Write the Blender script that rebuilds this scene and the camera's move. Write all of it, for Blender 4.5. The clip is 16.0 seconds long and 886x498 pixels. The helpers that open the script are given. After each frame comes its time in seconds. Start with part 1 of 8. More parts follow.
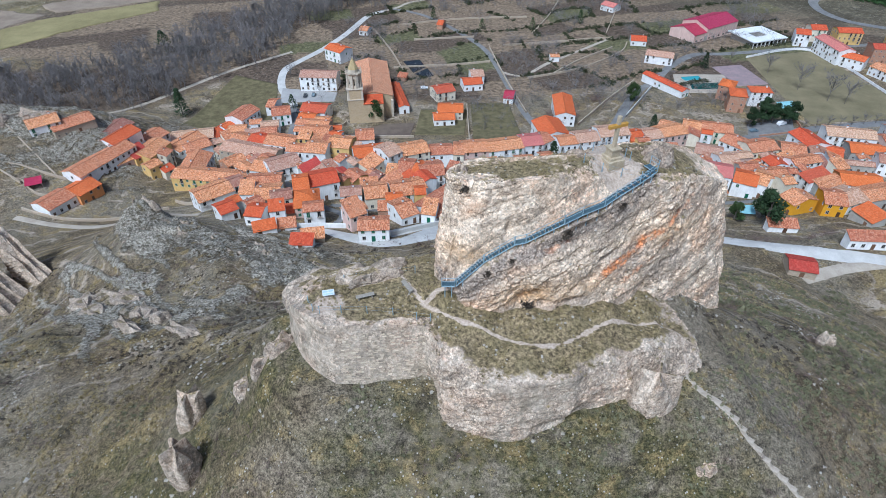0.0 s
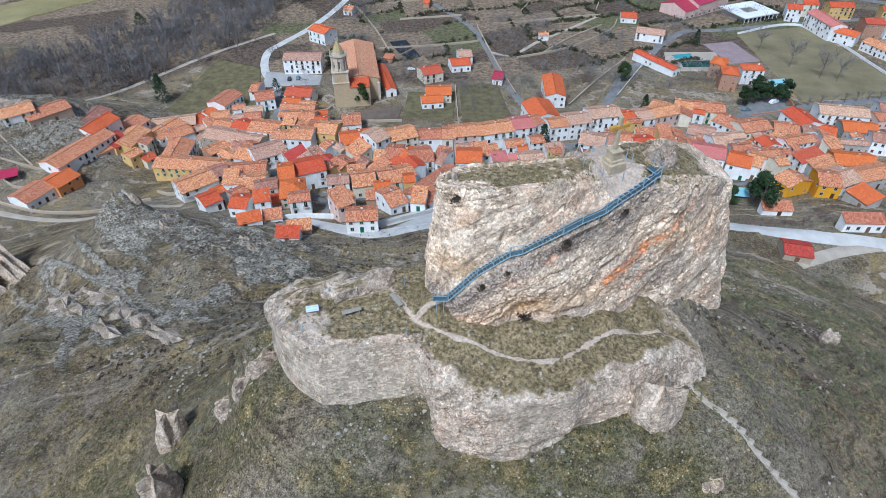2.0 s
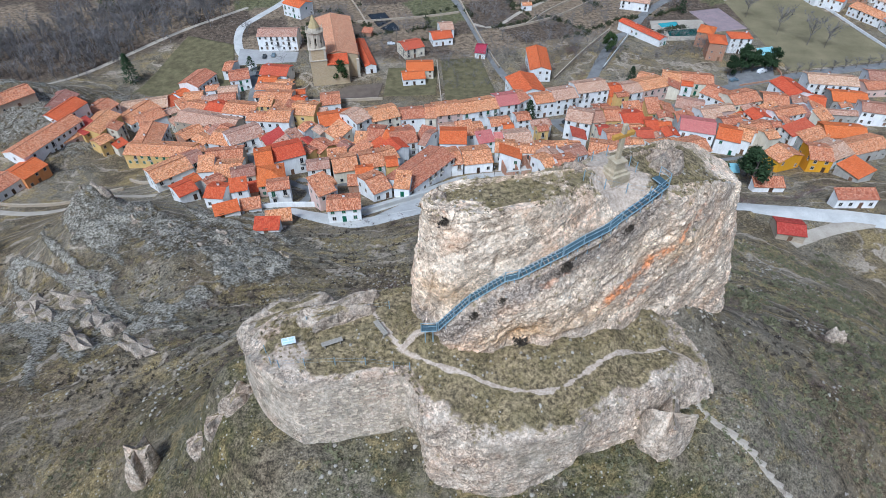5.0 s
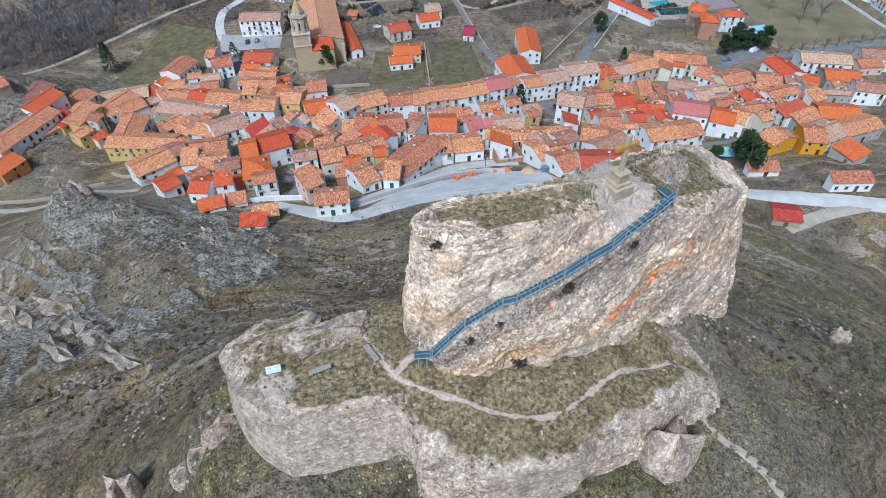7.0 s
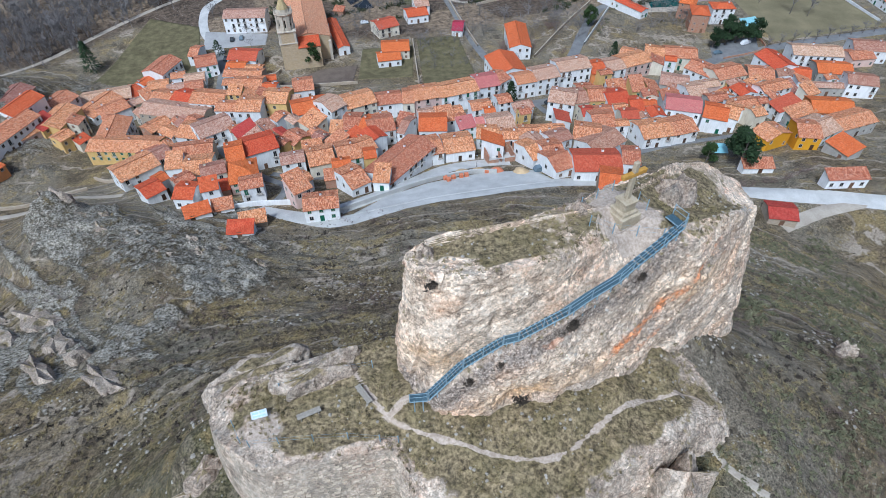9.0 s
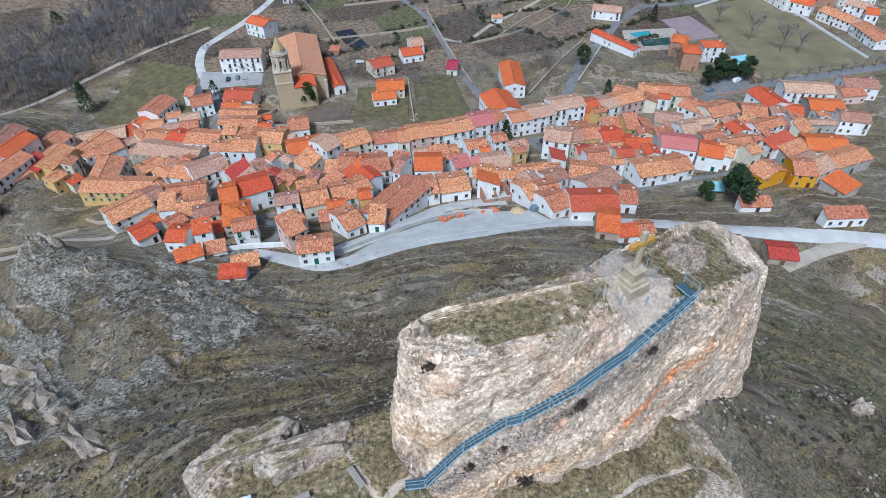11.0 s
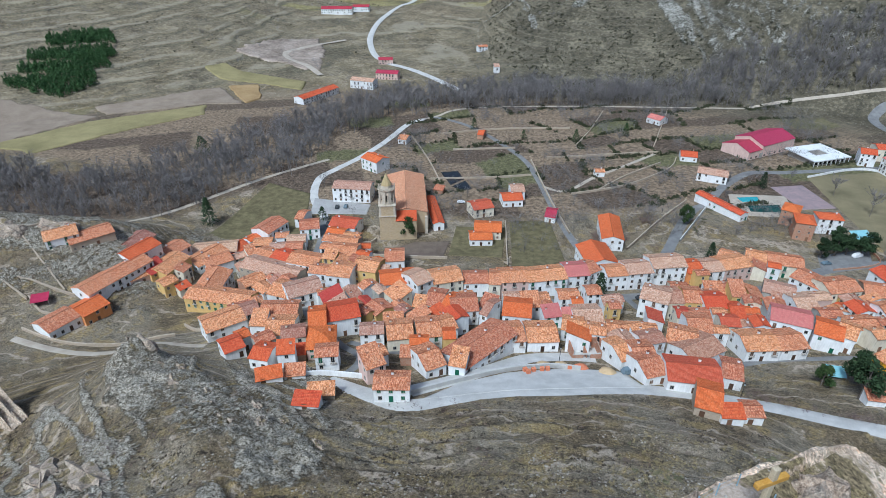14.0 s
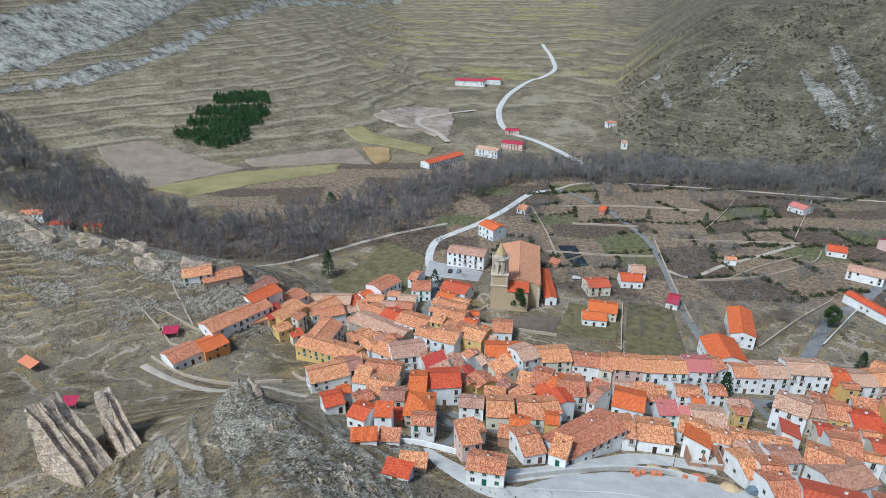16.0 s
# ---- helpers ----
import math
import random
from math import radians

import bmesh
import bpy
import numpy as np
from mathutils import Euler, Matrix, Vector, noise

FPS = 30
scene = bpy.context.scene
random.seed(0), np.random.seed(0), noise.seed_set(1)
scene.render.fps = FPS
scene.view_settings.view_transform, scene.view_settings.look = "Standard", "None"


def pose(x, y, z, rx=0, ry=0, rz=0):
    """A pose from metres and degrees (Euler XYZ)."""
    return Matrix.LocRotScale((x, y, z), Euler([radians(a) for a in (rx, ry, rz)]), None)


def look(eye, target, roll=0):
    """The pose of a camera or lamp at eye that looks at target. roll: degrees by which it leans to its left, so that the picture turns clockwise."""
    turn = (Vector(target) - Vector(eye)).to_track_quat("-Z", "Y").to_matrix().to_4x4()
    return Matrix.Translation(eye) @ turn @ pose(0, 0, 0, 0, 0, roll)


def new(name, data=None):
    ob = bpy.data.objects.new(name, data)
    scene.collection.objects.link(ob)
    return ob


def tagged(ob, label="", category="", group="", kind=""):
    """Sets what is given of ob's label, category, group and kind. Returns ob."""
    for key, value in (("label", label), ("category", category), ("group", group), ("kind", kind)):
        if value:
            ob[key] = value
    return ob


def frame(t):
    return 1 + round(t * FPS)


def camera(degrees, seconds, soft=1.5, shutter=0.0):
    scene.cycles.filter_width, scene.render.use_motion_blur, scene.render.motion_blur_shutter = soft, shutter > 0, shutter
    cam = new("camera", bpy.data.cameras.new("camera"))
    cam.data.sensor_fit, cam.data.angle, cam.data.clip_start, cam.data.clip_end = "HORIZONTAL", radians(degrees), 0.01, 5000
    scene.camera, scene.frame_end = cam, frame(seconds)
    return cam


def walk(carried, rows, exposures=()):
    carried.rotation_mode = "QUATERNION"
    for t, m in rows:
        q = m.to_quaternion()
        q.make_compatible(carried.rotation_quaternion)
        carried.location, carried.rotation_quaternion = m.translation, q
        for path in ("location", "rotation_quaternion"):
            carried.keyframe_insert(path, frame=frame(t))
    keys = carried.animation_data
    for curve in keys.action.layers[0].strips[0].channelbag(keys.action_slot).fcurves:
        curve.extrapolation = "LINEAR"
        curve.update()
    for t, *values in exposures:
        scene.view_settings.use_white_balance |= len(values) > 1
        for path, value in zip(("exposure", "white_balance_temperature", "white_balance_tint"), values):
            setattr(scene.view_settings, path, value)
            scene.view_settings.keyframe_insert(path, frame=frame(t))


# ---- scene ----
cam = camera(72.95, 16.0, soft=0.8)
# seconds, eye, tilt from straight down, roll, heading
ROWS = [
    (0, 0.000, 0.000, 75.027, 51.064, 0.359, -0.000),
    (0.5, 0.023, 1.246, 74.989, 50.541, 0.317, -0.298),
    (1, 0.024, 2.495, 74.974, 50.045, 0.247, -0.588),
    (1.5, 0.004, 3.727, 74.970, 49.559, 0.195, -0.896),
    (2, -0.019, 4.951, 74.961, 49.083, 0.173, -1.206),
    (2.5, -0.039, 6.162, 74.937, 48.605, 0.120, -1.498),
    (3, -0.047, 7.346, 74.896, 48.135, 0.070, -1.807),
    (3.5, -0.051, 8.510, 74.862, 47.680, 0.009, -2.112),
    (4, -0.030, 9.668, 74.846, 47.219, 0.002, -2.422),
    (6.5, 0.187, 15.442, 74.863, 44.937, -0.272, -3.931),
    (7, 0.221, 16.589, 74.877, 44.470, -0.349, -4.197),
    (7.5, 0.224, 17.721, 74.878, 44.026, -0.417, -4.473),
    (8, 0.222, 18.845, 74.862, 43.586, -0.393, -4.789),
    (10.5, 0.532, 24.119, 75.099, 45.313, -0.326, -5.970),
    (11, 0.594, 24.936, 75.124, 46.697, -0.336, -5.978),
    (11.5, 0.652, 25.662, 75.127, 48.132, -0.331, -6.013),
    (12, 0.696, 26.375, 75.126, 50.780, -0.302, -6.062),
    (12.5, 0.764, 27.026, 75.098, 53.419, -0.279, -5.134),
    (13, 0.833, 27.791, 75.117, 55.551, -0.136, -2.223),
    (13.5, 0.791, 28.742, 75.246, 57.504, 0.028, 0.941),
    (14, 0.643, 29.759, 75.367, 59.396, 0.132, 4.255),
    (14.5, 0.467, 30.796, 75.431, 61.163, 0.242, 7.755),
    (15, 0.277, 31.817, 75.433, 62.695, 0.260, 11.012),
    (15.5, 0.054, 32.788, 75.386, 64.214, 0.309, 14.117),
    (16, -0.198, 33.729, 75.305, 65.606, 0.219, 16.232),
]


def gimbal(x, y, z, tilt, roll, heading):
    turn = Matrix.Rotation(radians(heading), 4, "Z") @ Matrix.Rotation(radians(tilt), 4, "X") @ Matrix.Rotation(radians(roll), 4, "Z")
    return Matrix.Translation((x, y, z)) @ turn


walk(cam, [(row[0], gimbal(*row[1:])) for row in ROWS], [(0, -0.10, 5140, 6), (11, -0.14, 5140, 6), (13.5, -0.13, 5200, 4), (16, -0.08, 5400, 3)])

# ---------------------------------------------------------------- light: bright overcast
world = bpy.data.worlds.new("overcast")
scene.world = world
world.use_nodes = True
wn = world.node_tree.nodes
sky = wn.new("ShaderNodeTexSky")
sky.sky_type, sky.sun_disc = "NISHITA", False
sky.sun_elevation, sky.sun_rotation = radians(52), radians(209)
sky.air_density, sky.dust_density, sky.ozone_density = 1.0, 4.0, 1.0
wn["Background"].inputs["Strength"].default_value = 0.105
world.node_tree.links.new(sky.outputs[0], wn["Background"].inputs[0])
sun = new("sun", bpy.data.lights.new("sun", "SUN"))
sun.data.energy, sun.data.angle, sun.data.color = 3.3, radians(11), (1.0, 0.975, 0.94)
sun.matrix_world = look((-60, -110, 170), (0, 0, 0))

# ---------------------------------------------------------------- materials
class Nodes:
    """A thin wrapper to write node trees in few words."""

    def __init__(self, name):
        self.mat = bpy.data.materials.new(name)
        self.mat.use_nodes = True
        self.t = self.mat.node_tree
        self.out = self.t.nodes["Principled BSDF"]
        self.pos = self.t.nodes.new("ShaderNodeTexCoord").outputs["Object"]

    def node(self, kind, **given):
        n = self.t.nodes.new("ShaderNode" + kind)
        for key, value in given.items():
            sock = n.inputs[int(key[1:])] if key[0] == "i" and key[1:].isdigit() else n.inputs[key.replace("_", " ")]
            if isinstance(value, bpy.types.NodeSocket):
                self.t.links.new(value, sock)
            else:
                sock.default_value = value
        return n

    def noise(self, scale, detail=5.0, rough=0.6, vector=None):
        return self.node("TexNoise", Vector=vector or self.pos, Scale=scale, Detail=detail, Roughness=rough).outputs[0]

    def ramp(self, value, *stops):
        n = self.node("ValToRGB", i0=value)
        e = n.color_ramp.elements
        while len(e) < len(stops):
            e.new(0.5)
        for el, (at, c) in zip(e, stops):
            el.position, el.color = at, (*c, 1) if len(c) == 3 else c
        return n.outputs[0]

    def mix(self, fac, a, b, kind="MIX"):
        n = self.t.nodes.new("ShaderNodeMix")
        n.data_type, n.blend_type = "RGBA", kind
        for sock, value in ((n.inputs[0], fac), (n.inputs[6], a), (n.inputs[7], b)):
            if isinstance(value, bpy.types.NodeSocket):
                self.t.links.new(value, sock)
            else:
                sock.default_value = value if not isinstance(value, tuple) else (*value, 1)
        return n.outputs[2]

    def math(self, op, a, b=0.0):
        n = self.t.nodes.new("ShaderNodeMath")
        n.operation = op
        for sock, value in zip(n.inputs, (a, b)):
            if isinstance(value, bpy.types.NodeSocket):
                self.t.links.new(value, sock)
            else:
                sock.default_value = value
        return n.outputs[0]

    def range(self, v, a, b, c=0.0, d=1.0):
        return self.node("MapRange", i0=v, i1=a, i2=b, i3=c, i4=d).outputs[0]

    def finish(self, color, rough=0.9, bump=None, height=0.02, metal=0.0):
        self.t.links.new(color, self.out.inputs["Base Color"]) if isinstance(color, bpy.types.NodeSocket) else None
        if isinstance(color, tuple):
            self.out.inputs["Base Color"].default_value = (*color, 1)
        if isinstance(rough, bpy.types.NodeSocket):
            self.t.links.new(rough, self.out.inputs["Roughness"])
        else:
            self.out.inputs["Roughness"].default_value = rough
        self.out.inputs["Metallic"].default_value = metal
        self.out.inputs["Specular IOR Level"].default_value = 0.25
        if bump is not None:
            b = self.node("Bump", Strength=1.0, Distance=height, Height=bump)
            self.t.links.new(b.outputs[0], self.out.inputs["Normal"])
        return self.mat


def mottled(name, low, high, scale, rough=0.9, height=0.02, fine=8.0, metal=0.0):
    """Two colours mixed at a coarse and a fine scale, with matching relief."""
    n = Nodes(name)
    big, small = n.noise(scale), n.noise(scale * fine, 4.0)
    both = n.math("ADD", n.math("MULTIPLY", big, 0.6), n.math("MULTIPLY", small, 0.4))
    return n.finish(n.ramp(both, (0.36, low), (0.64, high)), rough, both, height, metal)


def tinted(name, low, high, scale, spread, rough=0.9, height=0.02):
    """As mottled, with each object a little lighter or darker than the next."""
    n = Nodes(name)
    big, small = n.noise(scale), n.noise(scale * 9, 4.0)
    both = n.math("ADD", n.math("MULTIPLY", big, 0.6), n.math("MULTIPLY", small, 0.4))
    c = n.ramp(both, (0.34, low), (0.66, high))
    rnd = n.node("ObjectInfo").outputs["Random"]
    hsv = n.node("HueSaturation", Value=n.range(rnd, 0, 1, 1 - spread, 1 + spread), Color=c)
    return n.finish(hsv.outputs[0], rough, both, height)


def tiles(name, low, mid, high, lichen=0.4, spread=0.12):
    """Clay roof tiles: barrel rows down the slope, single tiles of different firing, lichen."""
    n = Nodes(name)
    uv = n.t.nodes.new("ShaderNodeUVMap")
    sep = n.node("SeparateXYZ", Vector=uv.outputs[0])
    u, v = n.math("DIVIDE", sep.outputs[0], 0.24), n.math("DIVIDE", sep.outputs[1], 0.42)
    cell = n.node("CombineXYZ", X=n.math("FLOOR", u), Y=n.math("FLOOR", v), Z=n.math("MULTIPLY", n.node("ObjectInfo").outputs["Random"], 50))
    white = n.node("TexWhiteNoise", Vector=cell.outputs[0]).outputs["Value"]
    c = n.ramp(white, (0.0, low), (0.5, mid), (1.0, high))
    patch = n.noise(0.55, 6.0, 0.7)
    c = n.mix(n.range(patch, 0.5, 0.72, 0, lichen), c, (0.66, 0.47, 0.34))
    batch = n.noise(1.5, 4.0, 0.85)
    c = n.mix(n.range(batch, 0.54, 0.66, 0, min(1.0, lichen * 1.9)), c, (0.80, 0.60, 0.45))
    c = n.mix(n.range(batch, 0.46, 0.34, 0, min(1.0, lichen * 1.9)), c, (0.20, 0.075, 0.04))
    c = n.mix(n.range(n.noise(1.7, 5.0), 0.55, 0.75, 0, lichen * 0.8), c, (0.16, 0.085, 0.06))
    rnd = n.node("ObjectInfo").outputs["Random"]
    c = n.node("HueSaturation", Value=n.range(rnd, 0, 1, 1 - spread, 1 + spread), Hue=n.range(rnd, 0, 1, 0.492, 0.51), Color=c).outputs[0]
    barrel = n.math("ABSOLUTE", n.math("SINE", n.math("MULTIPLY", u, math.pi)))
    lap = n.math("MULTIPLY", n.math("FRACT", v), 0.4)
    # shade in the troughs between barrels, mixed into the tile colour
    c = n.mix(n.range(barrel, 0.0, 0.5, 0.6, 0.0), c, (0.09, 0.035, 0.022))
    return n.finish(c, 0.85, n.math("ADD", barrel, lap), 0.09)


def plaster(name, low, high, spread=0.06):
    """Painted render with weather streaks that run down the wall."""
    n = Nodes(name)
    stretched = n.node("Mapping", Vector=n.pos, Scale=(1.6, 1.6, 0.25)).outputs[0]
    streak, patch = n.noise(1.3, 5.0, 0.6, stretched), n.noise(0.35, 5.0)
    both = n.math("ADD", n.math("MULTIPLY", streak, 0.5), n.math("MULTIPLY", patch, 0.5))
    c = n.ramp(both, (0.33, low), (0.58, high))
    rnd = n.node("ObjectInfo").outputs["Random"]
    c = n.node("HueSaturation", Value=n.range(rnd, 0, 1, 1 - spread, 1 + spread), Color=c).outputs[0]
    return n.finish(c, 0.92, n.noise(6.0, 4.0), 0.015)


def masonry(name, low, high, mortar, bw=0.45, bh=0.25, height=0.03):
    n = Nodes(name)
    sep = n.node("SeparateXYZ", Vector=n.pos)
    flat = n.node("CombineXYZ", X=n.math("ADD", sep.outputs[0], sep.outputs[1]), Y=sep.outputs[2])
    b = n.node("TexBrick", Vector=flat.outputs[0], Color1=(*low, 1), Color2=(*high, 1), Mortar=(*mortar, 1), Scale=1.0, Mortar_Size=0.018, Brick_Width=bw, Row_Height=bh)
    patch = n.noise(0.5, 6.0, 0.65)
    c = n.mix(n.range(patch, 0.4, 0.7, 0.0, 0.5), b.outputs[0], mortar)
    h = n.math("SUBTRACT", n.math("MULTIPLY", n.noise(9.0), 0.5), b.outputs[1])
    return n.finish(c, 0.95, h, height)


M = {
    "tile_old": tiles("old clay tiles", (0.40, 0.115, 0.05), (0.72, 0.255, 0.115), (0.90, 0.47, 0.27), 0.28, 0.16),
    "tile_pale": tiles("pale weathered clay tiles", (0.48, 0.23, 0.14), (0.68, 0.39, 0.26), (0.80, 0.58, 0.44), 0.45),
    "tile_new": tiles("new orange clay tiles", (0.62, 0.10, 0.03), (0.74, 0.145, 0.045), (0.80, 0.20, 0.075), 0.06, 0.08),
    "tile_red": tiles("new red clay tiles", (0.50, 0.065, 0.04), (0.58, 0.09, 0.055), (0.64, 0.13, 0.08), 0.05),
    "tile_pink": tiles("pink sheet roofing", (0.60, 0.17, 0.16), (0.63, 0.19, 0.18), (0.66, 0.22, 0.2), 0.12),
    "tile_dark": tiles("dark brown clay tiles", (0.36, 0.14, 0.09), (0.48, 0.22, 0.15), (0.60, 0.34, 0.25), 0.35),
    "white": plaster("white render", (0.66, 0.66, 0.65), (0.84, 0.84, 0.83)),
    "cream": plaster("cream render", (0.58, 0.51, 0.39), (0.76, 0.70, 0.57)),
    "yellow": plaster("ochre yellow render", (0.58, 0.38, 0.13), (0.72, 0.50, 0.20)),
    "gold": plaster("bright yellow paint", (0.66, 0.32, 0.015), (0.74, 0.38, 0.02)),
    "pink": plaster("pink render", (0.58, 0.40, 0.34), (0.70, 0.52, 0.45)),
    "orange": plaster("orange render", (0.60, 0.24, 0.08), (0.70, 0.31, 0.12)),
    "grey": plaster("grey cement render", (0.30, 0.28, 0.25), (0.46, 0.44, 0.40)),
    "stone": masonry("rubble masonry", (0.40, 0.32, 0.23), (0.52, 0.43, 0.32), (0.48, 0.41, 0.33)),
    "brick": masonry("red brick", (0.38, 0.13, 0.06), (0.46, 0.19, 0.10), (0.42, 0.30, 0.22), 0.25, 0.08, 0.01),
    "glass": mottled("dark window glass", (0.012, 0.014, 0.018), (0.03, 0.034, 0.04), 1.5, 0.15, 0.0),
    "shutter": tinted("painted shutters", (0.09, 0.05, 0.03), (0.16, 0.09, 0.055), 3.0, 0.6, 0.7, 0.005),
    "green_paint": mottled("green painted wood", (0.012, 0.09, 0.05), (0.02, 0.13, 0.075), 2.0, 0.6, 0.003),
    "trim": mottled("pale stone trim", (0.42, 0.38, 0.32), (0.60, 0.56, 0.5), 3.0),
    "iron": mottled("dark wrought iron", (0.02, 0.02, 0.022), (0.05, 0.05, 0.05), 9.0, 0.55, 0.002, metal=0.6),
    "concrete": mottled("pale concrete paving", (0.44, 0.428, 0.40), (0.62, 0.605, 0.57), 0.25, 0.9, 0.01, 14),
    "asphalt": mottled("worn asphalt", (0.15, 0.15, 0.148), (0.25, 0.247, 0.24), 0.3, 0.9, 0.008, 20),
}

# ---------------------------------------------------------------- ground shape
def lattice(ix, iy, iz):
    h = (ix * 374761393 + iy * 668265263 + iz * 1274126177) & 0xFFFFFFFF
    h = ((h ^ (h >> 13)) * 1103515245) & 0xFFFFFFFF
    return ((h ^ (h >> 16)) & 0xFFFF) / 65535.0


def vnoise(x, y, z=0.0):
    """Smooth value noise in 0..1 on arrays."""
    x, y, z = np.broadcast_arrays(np.asarray(x, float), np.asarray(y, float), np.asarray(z, float))
    fx, fy, fz = np.floor(x), np.floor(y), np.floor(z)
    ix, iy, iz = fx.astype(np.int64), fy.astype(np.int64), fz.astype(np.int64)
    u, v, w = x - fx, y - fy, z - fz
    u, v, w = u * u * (3 - 2 * u), v * v * (3 - 2 * v), w * w * (3 - 2 * w)
    out = 0
    for dx in (0, 1):
        for dy in (0, 1):
            for dz in (0, 1):
                wt = (u if dx else 1 - u) * (v if dy else 1 - v) * (w if dz else 1 - w)
                out = out + wt * lattice(ix + dx, iy + dy, iz + dz)
    return out


def fbm(x, y, z=0.0, octaves=4, gain=0.5):
    out, amp, total = 0, 1.0, 0.0
    x, y, z = np.asarray(x, float), np.asarray(y, float), np.asarray(z, float)
    for k in range(octaves):
        out = out + amp * (vnoise(x + 17.3 * k, y + 5.1 * k, z + 9.7 * k) - 0.5)
        total += amp
        amp *= gain
        x, y, z = x * 2.03, y * 2.03, z * 2.03
    return out / total * 2


def ridged(x, y, z=0.0, octaves=3):
    out, amp, total = 0, 1.0, 0.0
    x, y, z = np.asarray(x, float), np.asarray(y, float), np.asarray(z, float)
    for k in range(octaves):
        out = out + amp * (1 - np.abs(2 * vnoise(x + 3.7 * k, y + 8.1 * k, z) - 1))
        total += amp
        amp *= 0.5
        x, y, z = x * 2.1, y * 2.1, z * 2.1
    return out / total


def step(a, b, v):
    s = np.clip((v - a) / (b - a), 0, 1)
    return s * s * (3 - 2 * s)


def to_segment(x, y, a, b):
    """Distance from a line segment, and how far along it (0..1)."""
    ax, ay, bx, by = *a, *b
    s = np.clip(((x - ax) * (bx - ax) + (y - ay) * (by - ay)) / ((bx - ax) ** 2 + (by - ay) ** 2), 0, 1)
    return np.hypot(x - ax - s * (bx - ax), y - ay - s * (by - ay)), s


RIVER = [(-640, 420), (-560, 412), (-466, 381), (-414, 362), (-357, 340), (-301, 317), (-255, 306), (-210, 309), (-178, 323), (-152, 348), (-134, 384), (-116, 432), (-75, 480), (-25, 512), (72, 524), (192, 538), (420, 560), (700, 600)]


def from_river(x, y):
    d = np.full(np.shape(x), 1e9)
    for a, b in zip(RIVER[:-1], RIVER[1:]):
        d = np.minimum(d, to_segment(x, y, a, b)[0])
    return d


CLIFF_EDGE = ((-545, -551, -553, -525, -528, -533, -560, -605), (400, 457, 483, 528, 602, 697, 836, 1067))


def above_cliff(x, y):
    """How far west of the foot of the limestone cliffs."""
    return np.interp(y, CLIFF_EDGE[1], CLIFF_EDGE[0]) - x


CREST = ((-11, 43.5), (27, 50))


def hill(x, y):
    """The castle hill: profiles towards the four winds, blended by bearing."""
    d, s = to_segment(x, y, *CREST)
    px, py = CREST[0][0] + s * (CREST[1][0] - CREST[0][0]), CREST[0][1] + s * (CREST[1][1] - CREST[0][1])
    ux, uy = (x - px) / np.maximum(d, 1e-3), (y - py) / np.maximum(d, 1e-3)
    north = np.interp(d, [0, 6, 20, 47, 60, 72, 95, 130, 400], [25, 25, 11, -12.5, -20, -26, -35, -50, -150])
    south = np.interp(d, [0, 4, 7, 12, 30, 60, 100, 400], [25, 24, 23, 21, 9, -14, -40, -150])
    west = np.interp(d, [0, 4, 7, 15, 25, 38, 55, 76, 100, 130, 400], [26, 25, 23, 16.5, 9, 3, -2, -7, -25, -46, -150])
    east = np.interp(d, [0, 3, 10, 22, 30, 60, 83, 110, 400], [24, 23, 19, 13.5, 10.5, -10, -26, -42, -150])
    return (north * (uy > 0) + south * (uy <= 0)) * uy**2 + (east * (ux > 0) + west * (ux <= 0)) * ux**2


def valley(x, y):
    """Village slope, valley floor and the hills beyond the river."""
    base = np.interp(y, [0, 60, 140, 170, 215, 260, 320, 420, 520], [-46, -42, -37, -46, -56.5, -62.5, -65, -67.5, -69])
    base = base - 11 * step(-50, -130, x) * step(350, 230, y)
    d, b = np.hypot(x, y - 30), np.degrees(np.arctan2(x, np.maximum(y - 30, 1)))
    left = np.maximum(d - 520, 0) * 0.20 * step(-9, -44, b)
    rise = d - 545 - 25 * np.sin(b / 5.0)
    right = np.interp(rise, [0, 30, 300, 800], [0, 7, 112, 150]) * step(-3, 9, b) + np.interp(rise, [0, 40, 300], [0, 10, 75]) * step(14, 26, b)
    mid = np.maximum(d - 650, 0) * 0.055
    left = left + np.clip(above_cliff(x, y), 0, 500) * 0.38 * step(420, 500, y)
    far = np.maximum(d - 1500, 0) * 0.06
    return base + np.maximum(np.maximum(left, right), mid) + far


def smooth_max(a, b, k):
    h = np.clip(0.5 + 0.5 * (a - b) / k, 0, 1)
    return b + (a - b) * h + k * h * (1 - h)


# what the shoulder adds to the slope: place and height
SHOULDER = [(-110, 162, 7.0), (-97, 153, 9.5), (-94, 138, 10.0), (-84, 149, 9.5), (-75, 143, 10.0), (-69, 124, 5.5), (-56, 130, 6.0), (-47, 118, 4.0), (-42, 120, 4.5), (-31, 110, 3.0), (-37, 101, 2.0), (-68, 100, -3.0), (-85, 120, 3.0), (-112, 145, 3.5), (-86, 168, 0.0), (-70, 158, 0.0), (-61, 151, 0.0), (-52, 145, 0.0), (-43, 137, 0.0), (-35, 128, 0.0), (-46, 149, 0.0), (-30, 135, 0.0), (-16, 118, 0.0), (-125, 170, 0.0), (-100, 110, 0.0)]


